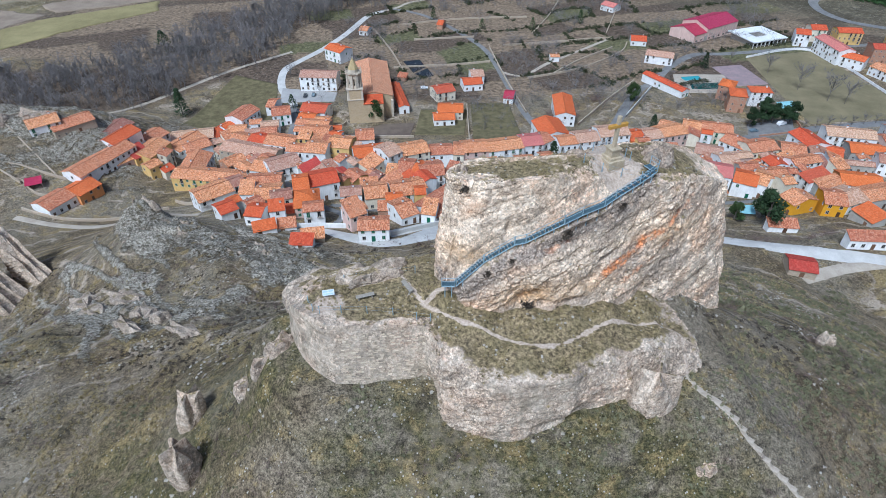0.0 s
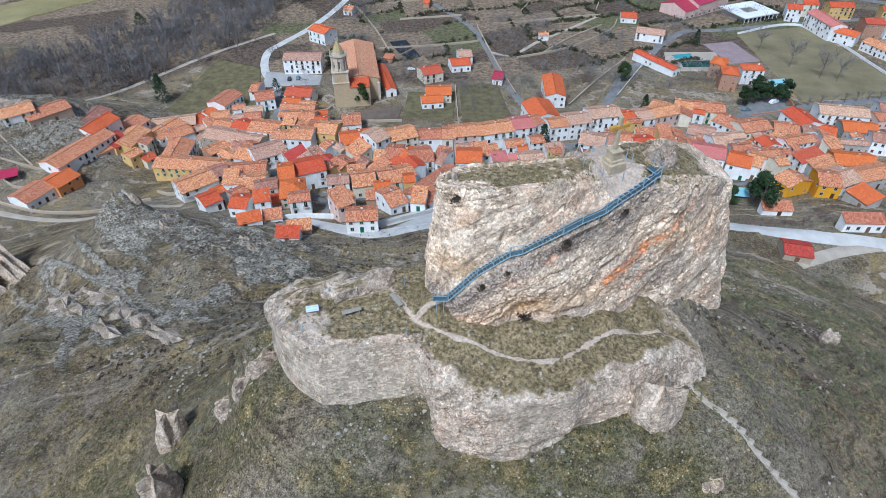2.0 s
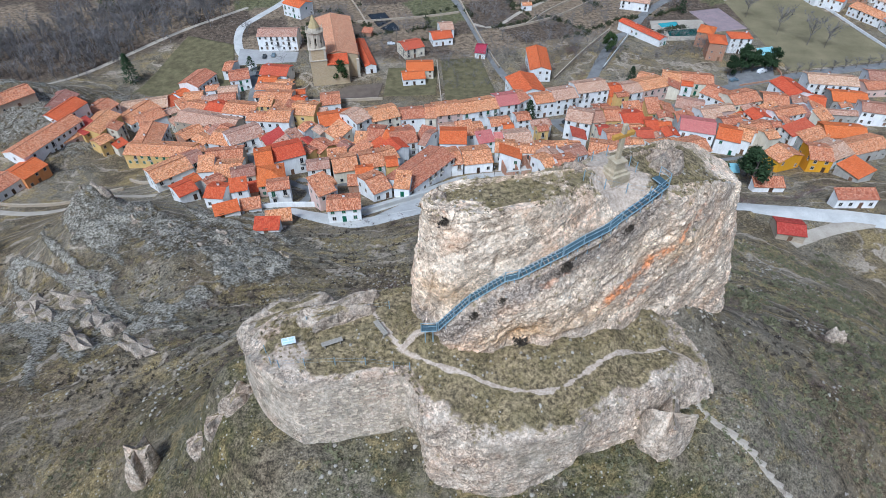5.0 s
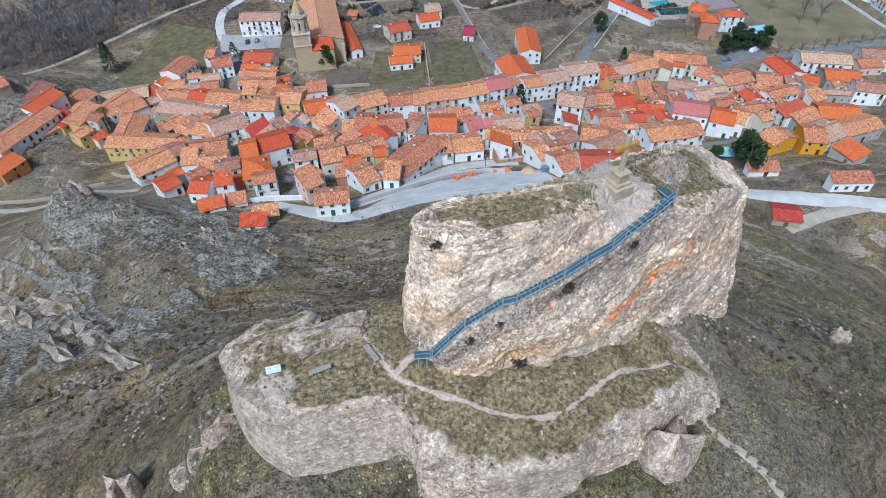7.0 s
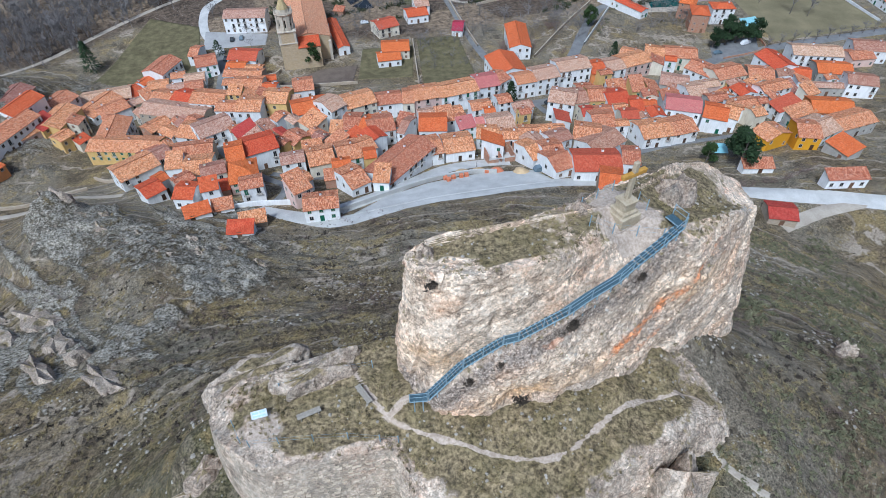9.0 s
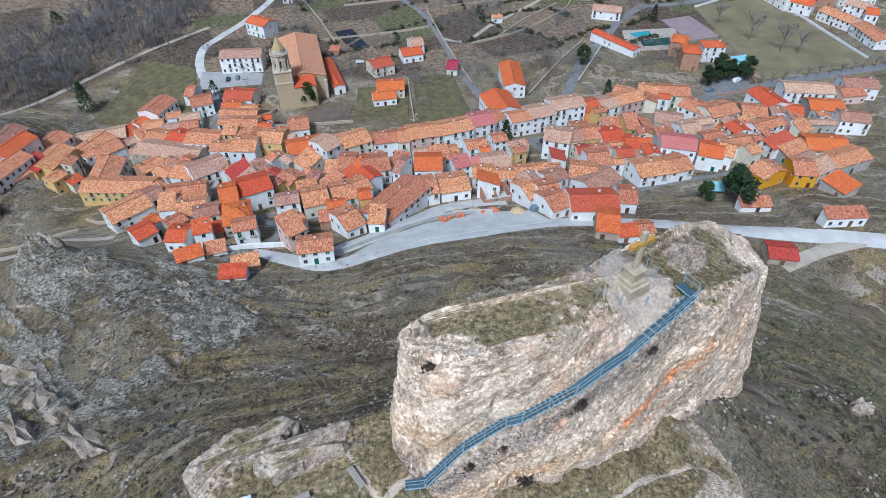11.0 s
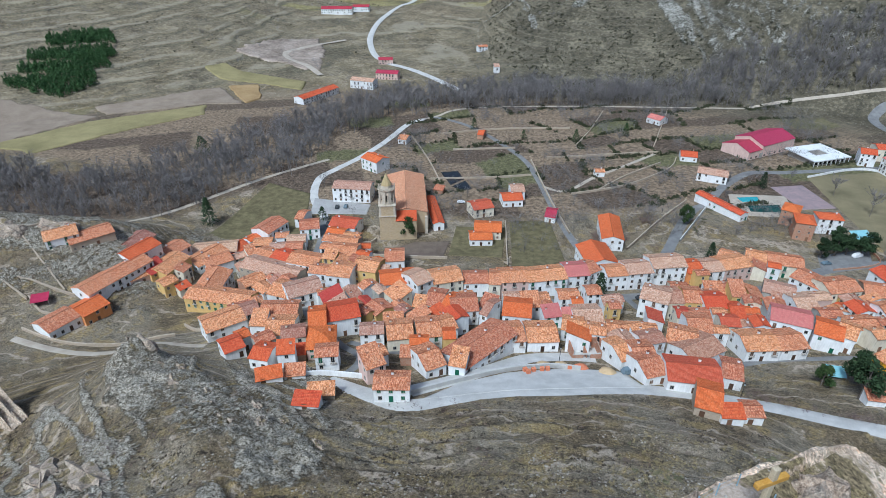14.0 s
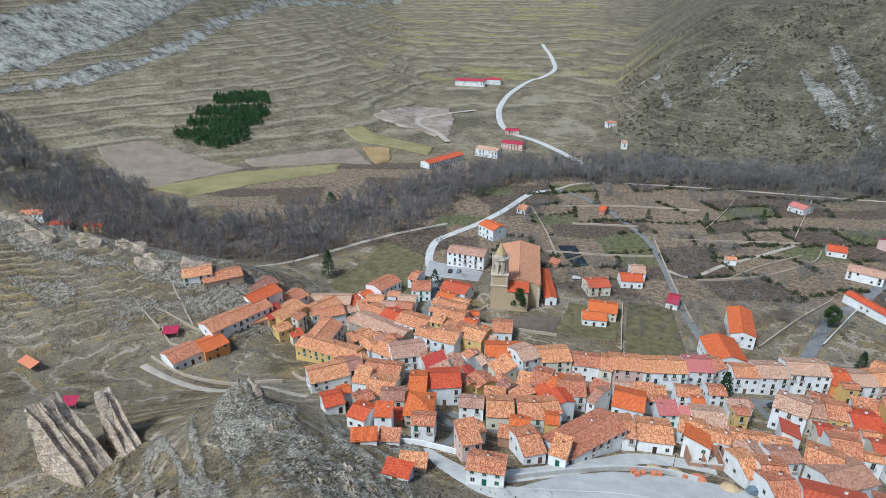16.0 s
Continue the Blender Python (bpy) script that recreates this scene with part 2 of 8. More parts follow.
def plain_ground(x, y):
    """Ground level with no small relief."""
    z = smooth_max(hill(x, y), valley(x, y), 7.0)
    # the stony shoulder west of the village, which ends in a knob
    gap, total = 0.0, 0.12
    for kx, ky, kz in SHOULDER:
        w = np.exp(-(((x - kx) ** 2 + (y - ky) ** 2) / 13.0**2))
        gap, total = gap + w * kz, total + w
    z = z + gap / total
    d, s = to_segment(x, y, (-97.5, 154), (-92, 150))
    z = z + 7.5 * np.exp(-((d / 5.5) ** 2)) * (1 + 0.5 * fbm(x / 4, y / 4, 3.0, 3))
    d, s = to_segment(x, y, (-270, 200), (-165, 238))
    z = z + (54 - 27 * s) * np.exp(-((d / 34.0) ** 2))
    return z


def cells(x, y, z=0.0):
    """Cellular noise: distance to the nearest random point, to the next nearest, and a value for each cell."""
    x, y, z = np.broadcast_arrays(np.asarray(x, float), np.asarray(y, float), np.asarray(z, float))
    ix, iy, iz = (np.floor(v).astype(np.int64) for v in (x, y, z))
    near, second, value = np.full(x.shape, 9.0), np.full(x.shape, 9.0), np.zeros(x.shape)
    for dx in (-1, 0, 1):
        for dy in (-1, 0, 1):
            for dz in (-1, 0, 1):
                cx, cy, cz = ix + dx, iy + dy, iz + dz
                d = np.sqrt((cx + lattice(cx, cy, cz) - x) ** 2 + (cy + lattice(cy + 71, cz, cx) - y) ** 2 + (cz + lattice(cz + 37, cx, cy) - z) ** 2)
                closer = d < near
                second = np.where(closer, near, np.minimum(second, d))
                value = np.where(closer, lattice(cx + 5, cy + 9, cz + 2), value)
                near = np.minimum(near, d)
    return near, second, value

# ---------------------------------------------------------------- helpers for building
def mesh_from(name, verts, faces, material=None, smooth=False):
    me = bpy.data.meshes.new(name)
    me.from_pydata([tuple(v) for v in verts], [], [tuple(f) for f in faces])
    if material:
        for m in material if isinstance(material, (list, tuple)) else (material,):
            me.materials.append(m)
    if smooth:
        me.polygons.foreach_set("use_smooth", [True] * len(me.polygons))
    me.update()
    return me


def grid_mesh(name, verts, nu, nv, material, wrap=False, smooth=True):
    """A mesh over nv rows of nu points, built quickly from arrays."""
    i = np.arange(nu if wrap else nu - 1)
    j = np.arange(nv - 1)[:, None]
    a, b = j * nu + i, j * nu + (i + 1) % nu
    quads = np.stack([a, b, b + nu, a + nu], -1).reshape(-1, 4)
    me = bpy.data.meshes.new(name)
    me.vertices.add(len(verts))
    me.vertices.foreach_set("co", np.asarray(verts, np.float32).ravel())
    me.loops.add(quads.size)
    me.loops.foreach_set("vertex_index", quads.ravel().astype(np.int32))
    me.polygons.add(len(quads))
    me.polygons.foreach_set("loop_start", np.arange(0, quads.size, 4, dtype=np.int32))
    me.polygons.foreach_set("use_smooth", np.full(len(quads), smooth))
    me.materials.append(material)
    me.update()
    me.validate()
    return me


def paint(me, name, columns):
    layer = me.attributes.new(name, "FLOAT_COLOR", "POINT")
    rgba = np.ones((len(me.vertices), 4), np.float32)
    for k, c in enumerate(columns):
        rgba[:, k] = c
    layer.data.foreach_set("color", rgba.ravel())


def part(name, bm, material, parent, label=""):
    """A bmesh, or a finished mesh, as ONE mesh object under a thing or a part."""
    if isinstance(bm, bmesh.types.BMesh):
        me = bpy.data.meshes.new(name)
        bm.to_mesh(me)
        bm.free()
        me.materials.append(material)
    else:
        me = bm
    ob = new(name, me)
    ob.parent = parent
    return tagged(ob, label) if label else ob


def thing(name, m, label, category, group="", kind=""):
    ob = new(name)
    ob.empty_display_size = 0.3
    ob.matrix_world = m
    return tagged(ob, label, category, group, kind)


def add_box(bm, x0, x1, y0, y1, z0, z1, m=None):
    co = [(x, y, z) for z in (z0, z1) for y in (y0, y1) for x in (x0, x1)]
    vs = [bm.verts.new(m @ Vector(c) if m else c) for c in co]
    for f in ((0, 2, 3, 1), (4, 5, 7, 6), (0, 1, 5, 4), (2, 6, 7, 3), (0, 4, 6, 2), (1, 3, 7, 5)):
        bm.faces.new([vs[k] for k in f])


def box(*args):
    bm = bmesh.new()
    add_box(bm, *args)
    return bm


def add_tube(bm, a, b, r0, r1=None, sides=8):
    a, b = Vector(a), Vector(b)
    q = (b - a).to_track_quat("Z", "Y")
    r1 = r0 if r1 is None else r1
    rings = []
    for p, r in ((a, r0), (b, r1)):
        rings.append([bm.verts.new(p + q @ Vector((r * math.cos(2 * math.pi * k / sides), r * math.sin(2 * math.pi * k / sides), 0))) for k in range(sides)])
    for k in range(sides):
        bm.faces.new((rings[0][k], rings[0][(k + 1) % sides], rings[1][(k + 1) % sides], rings[1][k]))
    bm.faces.new(rings[0][::-1])
    bm.faces.new(rings[1])


# ---------------------------------------------------------------- the ground sheet
def relief(x, y):
    """Small forms: terraces on the slopes, gullies, hummocks."""
    d = np.hypot(x - 8, y - 47)
    near = step(170, 90, d)
    z = near * (1.1 * fbm(x / 9, y / 9, 0.3, 4) + 0.28 * fbm(x / 1.6, y / 1.6, 2.0, 3))
    # old terraces below the castle rock
    zz = plain_ground(x, y)
    slope = step(12, 2, zz) * step(-36, -30, zz) * near
    w = zz / 3.2 + 0.8 * fbm(x / 14, y / 14, 7.0, 2)
    z = z + slope * 1.3 * (step(0.0, 0.3, w % 1.0) - w % 1.0)
    # terraced hills beyond the river
    dd = np.hypot(x, y - 30)
    far = step(480, 620, dd)
    b = np.degrees(np.arctan2(x, np.maximum(y - 30, 1)))
    spurs = 22 * (ridged(x / 330 + 0.3, y / 420, 4.0, 4) - 0.6) * step(540, 900, dd)
    gullies = 30 * (ridged((x - 0.5 * y) / 150, (y + 0.5 * x) / 420, 6.0, 3) - 0.6) * step(4, 16, b) * step(520, 680, dd)
    z = z + far * (spurs + gullies + 2.0 * fbm(x / 40, y / 40, 1.0, 3))
    w = (zz + 9 * fbm(x / 170, y / 170, 3.0, 2)) / 7.0
    z = z + far * (1.3 - 0.8 * step(-2, 8, b)) * (step(0.0, 0.35, w % 1.0) - w % 1.0)
    return z


def village(x, y):
    """Where the small relief is smoothed away for buildings and streets."""
    return step(126, 138, y + 0.06 * np.abs(x)) * step(480, 420, y)


PLATFORM_FOOT = [(-17, 46.2, 26.5), (-15.6, 43, 26.2), (-13.9, 40.6, 25.9), (-10.8, 38.5, 25.2), (-6.4, 39, 25.2), (-2.1, 39.4, 25.3), (-0.4, 37.8, 24), (0.5, 35.8, 22.3), (5, 35.2, 21.3), (9, 35.8, 21.3), (12.9, 36.8, 21.7), (14.6, 37.6, 22.2), (21, 40, 23), (26, 41.6, 22.3), (30, 44, 22)]


def ground_z(x, y):
    x, y = np.asarray(x, float), np.asarray(y, float)
    z = plain_ground(x, y) + relief(x, y) * (1 - village(x, y))
    # level with the foot of the castle platform
    near, foot = np.full(np.shape(x), 1e9), np.zeros(np.shape(x))
    for a, b in zip(PLATFORM_FOOT[:-1], PLATFORM_FOOT[1:]):
        d, s = to_segment(x, y, a[:2], b[:2])
        foot = np.where(d < near, a[2] + s * (b[2] - a[2]), foot)
        near = np.minimum(near, d)
    keep = 0.35 * fbm(x / 2.0, y / 2.0, 8.0, 3)
    return z + (foot + keep - z) * step(8, 1.5, near)


def at_ground(x, y):
    return float(ground_z(np.array([x]), np.array([y]))[0])


RIBS = [(-98, 153), (-84, 143), (-70, 133), (-50, 121), (-34, 106)]


def rock_cover(x, y):
    """How much bare limestone shows."""
    d1 = np.full(np.shape(x), 1e9)
    for a, b in zip(RIBS[:-1], RIBS[1:]):
        d1 = np.minimum(d1, to_segment(x, y, a, b)[0])
    spur = step(13, 5, d1 + 9 * fbm(x / 7, y / 7, 5.0, 3)) * (0.64 + 0.3 * fbm(x / 5, y / 5, 2.0, 3))
    d2, s2 = to_segment(x, y, (-280, 196), (-150, 236))
    crag = 0.62 * step(50, 16, d2 + 30 * fbm(x / 15, y / 15, 6.0, 3)) * (0.45 + 0.55 * step(0.48, 0.68, ridged((0.94 * x + 0.34 * y) / 55, (0.94 * y - 0.34 * x) / 10 + 0.4 * fbm(x / 18, y / 18, 3.0, 2), 5.0, 2)))
    u, v = 0.69 * x - 0.72 * y, 0.72 * x + 0.69 * y
    streak = step(0.66, 0.80, ridged(u / 38, v / 6.5 + 0.5 * fbm(x / 20, y / 20, 3.0, 2), 1.0)) * step(95, 70, np.hypot(x + 62, y - 92)) * step(-10, -24, x + 0.2 * y - 12) * step(60, 72, y)
    d, b = np.hypot(x, y - 30), np.degrees(np.arctan2(x, np.maximum(y - 30, 1)))
    # banded cliffs, and seams of upturned beds on the hill across the road
    v = above_cliff(x, y) + 10 * fbm(x / 45, y / 45, 9.0, 3)
    beds = np.maximum(step(0, 3, v) * step(17, 13, v), step(0.42, 0.62, ridged(v / 52 + 0.4, y / 520, 3.0, 3)) * step(34, 42, v))
    cliffs = beds * step(440, 500, y)
    seams = 0 * x
    for line, wide in SEAMS:
        for p, q in zip(line[:-1], line[1:]):
            sd, s = to_segment(x, y, p, q)
            seams = np.maximum(seams, 0.62 * step(wide, wide * 0.7, sd + 4 * fbm(x / 20, y / 20, 4.0, 3)) * (0.45 + 0.55 * step(0.45, 0.7, ridged(sd / 9, y / 150, 2.0, 2))))
    return np.clip(np.maximum.reduce([spur, crag, 0.72 * streak, cliffs, seams]), 0, 1)


SEAMS = [(((93, 717), (124, 757)), 13), (((84, 730), (110, 775)), 5), (((175, 736), (182, 679), (185, 621)), 8), (((208, 779), (205, 685), (205, 590)), 9), (((47, 697), (37, 803)), 4), (((37, 803), (-22, 820)), 3), (((181, 708), (188, 648), (195, 574)), 9), (((203, 685), (216, 588), (225, 558)), 13), (((223, 638), (242, 573), (255, 550)), 11), (((256, 600), (286, 573), (311, 539)), 16), (((298, 587), (319, 560)), 10)]


def make_ground():
    def spaced(knots, steps):
        out = [knots[0]]
        for a, b, n in zip(knots[:-1], knots[1:], steps):
            out += list(np.linspace(a, b, n + 1)[1:])
        return np.array(out)

    xs = spaced([-3000, -1200, -500, -260, -110, -50, 50, 110, 260, 600, 1400, 3000], [12, 66, 72, 78, 74, 150, 74, 55, 72, 40, 10])
    ys = spaced([-900, -100, 15, 70, 168, 330, 560, 1300, 2200, 4200], [6, 12, 86, 130, 62, 70, 160, 70, 24])
    x, y = np.meshgrid(xs, ys)
    z = ground_z(x, y)
    rock = rock_cover(x, y)
    near = step(330, 240, np.hypot(x, y - 30))
    near_d, next_d, val = cells((x - y) / 4.5, (x + y) / 1.9 + 0.4 * fbm(x / 3, y / 3, 2.0, 2))
    solid = np.maximum(0.55 * step(24, 12, to_segment(x, y, (-98, 153), (-34, 106))[0]), step(55, 35, to_segment(x, y, (-280, 196), (-150, 236))[0]))
    crag = rock * near * (0.22 + 0.78 * solid) * (3.0 * val + 0.6 * step(0.0, 0.2, next_d - near_d) + 1.3 * fbm(x / 1.8, y / 1.8, 1.0, 4, 0.7))
    z = z + crag + rock * (1 - near) * 5 * fbm(x / 30, y / 30, 2.0, 3)
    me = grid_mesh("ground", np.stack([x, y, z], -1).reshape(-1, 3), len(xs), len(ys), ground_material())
    x, y, z, rock = x.ravel(), y.ravel(), z.ravel(), rock.ravel()
    paint(me, "cover", land_cover(x, y, z, rock))
    paint(me, "fields", field_cover(x, y, z))
    d, b = np.hypot(x, y - 30), np.degrees(np.arctan2(x, np.maximum(y - 30, 1)))
    paint(me, "zone", (step(470, 580, d), step(-5, 5, b) * step(455, 530, d), step(0, 20, above_cliff(x, y)) * step(430, 500, y)))
    return tagged(new("ground", me), "dry grassy hillside and valley floor with limestone outcrops", "ground", kind="structure")


def land_cover(x, y, z, rock):
    """Bare rock, pale earth, dull green scrub."""
    pale = step(0.1, 0.5, fbm(x / 11, y / 11, 12.0, 4)) * 0.45
    d, b = np.hypot(x, y - 30), np.degrees(np.arctan2(x, np.maximum(y - 30, 1)))
    far = step(470, 560, d)
    green = step(-0.25, 0.3, fbm(x / 16, y / 16, 15.0, 4)) * (0.4 + 0.55 * step(70, 36, y)) * (1 - far) * (1 - 0.6 * step(80, 110, y))
    dry = step(30, 44, x) * step(130, 100, y)
    green = green * (1 - 0.75 * dry)
    pale = pale + 0.55 * dry * step(-0.3, 0.3, fbm(x / 6, y / 6, 19.0, 3))
    green = green + (1 - far) * 0.1 * step(34, 46, x) * step(120, 90, y) * step(-0.3, 0.1, fbm(x / 9, y / 9, 17.0, 3))
    green = green + far * (0.25 + 0.6 * step(4, 18, b)) * step(-0.3, 0.3, fbm(x / 70, y / 70, 16.0, 4))
    return rock, pale * (1 - 0.6 * far), np.clip(green, 0, 1)


def plots(x, y):
    """The garden plots: their coordinates along and across, counted in plots."""
    a, b = x * 0.94 + y * 0.34 + 14 * fbm(x / 60, y / 60, 3.0, 2), -x * 0.34 + y * 0.94 + 10 * fbm(x / 50, y / 50, 8.0, 2)
    ib = np.floor(b / 21).astype(np.int64)
    return a / 33 + 0.5 * lattice(ib, ib, ib), b / 21


def field_cover(x, y, z):
    """Garden plots and fields on the valley floor: brown earth, straw, green."""
    flat = step(286, 300, y - 0.25 * np.abs(x)) * step(540, 500, np.hypot(x, y - 30))
    pa, pb = plots(x, y)
    ia, ib = np.floor(pa).astype(np.int64), np.floor(pb).astype(np.int64)
    pick = lattice(ia, ib, np.full_like(ia, 7))
    dark = np.maximum(flat * (pick < 0.42), step(40, 26, from_river(x, y)))
    straw = flat * ((pick >= 0.42) & (pick < 0.88))
    green = flat * (pick >= 0.88)
    # strips of crop and stubble up the far valley
    d, b2 = np.hypot(x, y - 30), np.degrees(np.arctan2(x, np.maximum(y - 30, 1)))
    vale = step(760, 860, d) * step(-26, -20, b2) * step(6, 0, b2)
    ja, jb = np.floor(x / 95 + 2 * fbm(x / 200, y / 200, 5.0, 2)).astype(np.int64), np.floor((y + 0.15 * x) / 26 + fbm(x / 120, y / 120, 6.0, 2)).astype(np.int64)
    pick = lattice(ja, jb, np.full_like(ja, 3))
    return dark, np.maximum(straw, 0.8 * vale * (pick < 0.3)), np.maximum(green, 0.7 * vale * (pick > 0.84))


def ground_material():
    n = Nodes("dry hillside")
    cover = n.node("Attribute")
    cover.attribute_name = "cover"
    fields = n.node("Attribute")
    fields.attribute_name = "fields"
    c, f = n.node("SeparateColor", Color=cover.outputs[0]).outputs, n.node("SeparateColor", Color=fields.outputs[0]).outputs
    speck, tuft, mid, wide = n.noise(5.5, 5.0, 0.75), n.noise(1.7, 6.0, 0.75), n.noise(0.30, 6.0, 0.7), n.noise(0.03, 5.0)
    grit = n.math("ADD", n.math("MULTIPLY", speck, 0.55), n.math("MULTIPLY", tuft, 0.45))
    soil = n.ramp(grit, (0.411, (0.029, 0.021, 0.013)), (0.472, (0.115, 0.087, 0.051)), (0.526, (0.193, 0.145, 0.089)), (0.594, (0.365, 0.289, 0.183)))
    straw = n.ramp(grit, (0.411, (0.068, 0.049, 0.022)), (0.485, (0.221, 0.164, 0.073)), (0.567, (0.443, 0.337, 0.158)))
    scree = n.ramp(grit, (0.411, (0.072, 0.062, 0.048)), (0.485, (0.193, 0.167, 0.125)), (0.581, (0.404, 0.354, 0.268)))
    brush = n.ramp(grit, (0.431, (0.016, 0.013, 0.009)), (0.581, (0.094, 0.075, 0.046)))
    grass = n.ramp(grit, (0.411, (0.023, 0.026, 0.008)), (0.492, (0.082, 0.076, 0.030)), (0.587, (0.183, 0.160, 0.070)))
    patch = n.node("TexNoise", Vector=n.node("Mapping", Vector=n.pos, Location=(40.0, 7.0, 3.0)).outputs[0], Scale=0.11, Detail=6.0, Roughness=0.65).outputs[0]
    col = n.mix(n.range(wide, 0.44, 0.58, 0.0, 0.75), soil, scree)
    col = n.mix(n.math("MULTIPLY", c[2], n.range(mid, 0.36, 0.54)), col, grass)
    col = n.mix(n.range(mid, 0.54, 0.64, 0.0, 0.8), col, straw)
    col = n.mix(n.math("MULTIPLY", n.range(patch, 0.52, 0.64, 0.0, 0.7), n.range(n.noise(0.8, 5.0), 0.45, 0.58)), col, brush)
    col = n.mix(n.math("MULTIPLY", c[1], n.range(n.noise(0.9, 5.0), 0.44, 0.6)), col, (0.29, 0.24, 0.17))
    # worn ledges that follow the contours
    sep = n.node("SeparateXYZ", Vector=n.pos)
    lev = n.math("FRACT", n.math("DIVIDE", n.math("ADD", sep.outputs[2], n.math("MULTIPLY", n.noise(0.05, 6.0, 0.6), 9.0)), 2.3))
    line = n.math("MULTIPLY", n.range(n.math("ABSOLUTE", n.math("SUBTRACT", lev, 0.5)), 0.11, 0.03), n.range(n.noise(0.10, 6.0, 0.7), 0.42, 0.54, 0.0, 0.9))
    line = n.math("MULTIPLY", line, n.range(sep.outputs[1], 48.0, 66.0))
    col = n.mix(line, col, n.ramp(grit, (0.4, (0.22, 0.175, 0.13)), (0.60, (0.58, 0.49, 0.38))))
    # dark band along each ledge: its shade, painted in the brush colour
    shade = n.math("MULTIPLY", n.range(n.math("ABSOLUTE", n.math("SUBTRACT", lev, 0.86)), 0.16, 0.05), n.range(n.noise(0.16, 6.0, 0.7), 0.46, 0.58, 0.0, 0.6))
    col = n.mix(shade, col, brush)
    sward = n.math("MULTIPLY", n.range(n.math("ABSOLUTE", n.math("SUBTRACT", lev, 0.25)), 0.24, 0.12), n.range(n.noise(0.09, 6.0, 0.7, n.node("Mapping", Vector=n.pos, Location=(11.0, 3.0, 0.0)).outputs[0]), 0.50, 0.58, 0.0, 0.8))
    col = n.mix(n.math("MULTIPLY", sward, n.range(sep.outputs[1], 48.0, 66.0)), col, straw)
    col = n.mix(f[0], col, n.ramp(n.noise(0.6, 6.0, 0.75), (0.40, (0.05, 0.037, 0.026)), (0.60, (0.17, 0.125, 0.088))))
    col = n.mix(f[1], col, n.ramp(n.noise(0.5, 6.0, 0.75), (0.40, (0.10, 0.073, 0.048)), (0.60, (0.32, 0.24, 0.16))))
    col = n.mix(f[2], col, n.ramp(n.noise(0.5, 6.0, 0.7), (0.38, (0.065, 0.064, 0.03)), (0.62, (0.18, 0.168, 0.082))))
    # terrace banks of the far hills
    zone = n.node("Attribute")
    zone.attribute_name = "zone"
    zn = n.node("SeparateColor", Color=zone.outputs[0]).outputs
    high = n.math("FRACT", n.math("DIVIDE", n.math("ADD", sep.outputs[2], n.math("MULTIPLY", n.noise(0.008, 4.0), 8.0)), 5.0))
    bank = n.math("MULTIPLY", n.math("MULTIPLY", n.range(n.math("ABSOLUTE", n.math("SUBTRACT", high, 0.5)), 0.13, 0.05), n.math("MULTIPLY", zn[0], n.range(zn[1], 0.0, 1.0, 1.0, 0.25))), n.range(n.noise(0.02, 6.0), 0.42, 0.54, 0.0, 0.75))
    far_soil = n.ramp(n.math("ADD", n.math("MULTIPLY", n.noise(0.04, 8.0, 0.75), 0.5), n.math("MULTIPLY", n.noise(0.4, 6.0, 0.75), 0.5)), (0.40, (0.05, 0.043, 0.027)), (0.49, (0.17, 0.142, 0.09)), (0.60, (0.37, 0.315, 0.205)))
    col = n.mix(n.math("MULTIPLY", zn[0], 0.75), col, far_soil)
    col = n.mix(n.math("MULTIPLY", zn[1], 0.82), col, n.ramp(n.math("ADD", n.math("MULTIPLY", n.noise(0.035, 8.0, 0.75), 0.5), n.math("MULTIPLY", n.noise(0.35, 6.0, 0.75), 0.5)), (0.38, (0.02, 0.019, 0.013)), (0.5, (0.075, 0.068, 0.047)), (0.61, (0.22, 0.19, 0.13))))
    col = n.mix(n.math("MULTIPLY", n.math("MULTIPLY", zn[0], f[2]), 0.8), col, n.ramp(n.noise(0.2, 5.0), (0.36, (0.20, 0.175, 0.06)), (0.64, (0.36, 0.31, 0.12))))
    col = n.mix(bank, col, n.ramp(n.noise(0.35, 5.0, 0.8), (0.4, (0.03, 0.028, 0.02)), (0.6, (0.16, 0.14, 0.09))))
    lip = n.math("MULTIPLY", n.math("MULTIPLY", n.range(n.math("ABSOLUTE", n.math("SUBTRACT", high, 0.78)), 0.14, 0.05), n.math("MULTIPLY", zn[0], n.range(zn[1], 0.0, 1.0, 1.0, 0.25))), n.range(n.noise(0.02, 5.0), 0.40, 0.52, 0.0, 0.6))
    col = n.mix(lip, col, (0.33, 0.29, 0.21))
    stone = n.node("TexVoronoi", Vector=n.pos, Scale=1.8).outputs["Distance"]
    col = n.mix(n.math("MULTIPLY", n.range(stone, 0.20, 0.12), n.range(mid, 0.46, 0.58)), col, (0.50, 0.47, 0.42))
    strat = n.node("Mapping", Vector=n.pos, Rotation=(0.5, 0.3, 0.75), Scale=(0.8, 1.25, 1.4)).outputs[0]
    layer = n.math("ADD", n.math("MULTIPLY", n.noise(2.0, 7.0, 0.72, strat), 0.55), n.math("MULTIPLY", grit, 0.45))
    lime = n.ramp(layer, (0.43, (0.045, 0.038, 0.028)), (0.47, (0.24, 0.21, 0.155)), (0.51, (0.44, 0.395, 0.315)), (0.57, (0.70, 0.65, 0.55)))
    band = n.node("Mapping", Vector=n.pos, Rotation=(0.2, 0.3, 0.65), Scale=(0.03, 0.11, 0.16)).outputs[0]
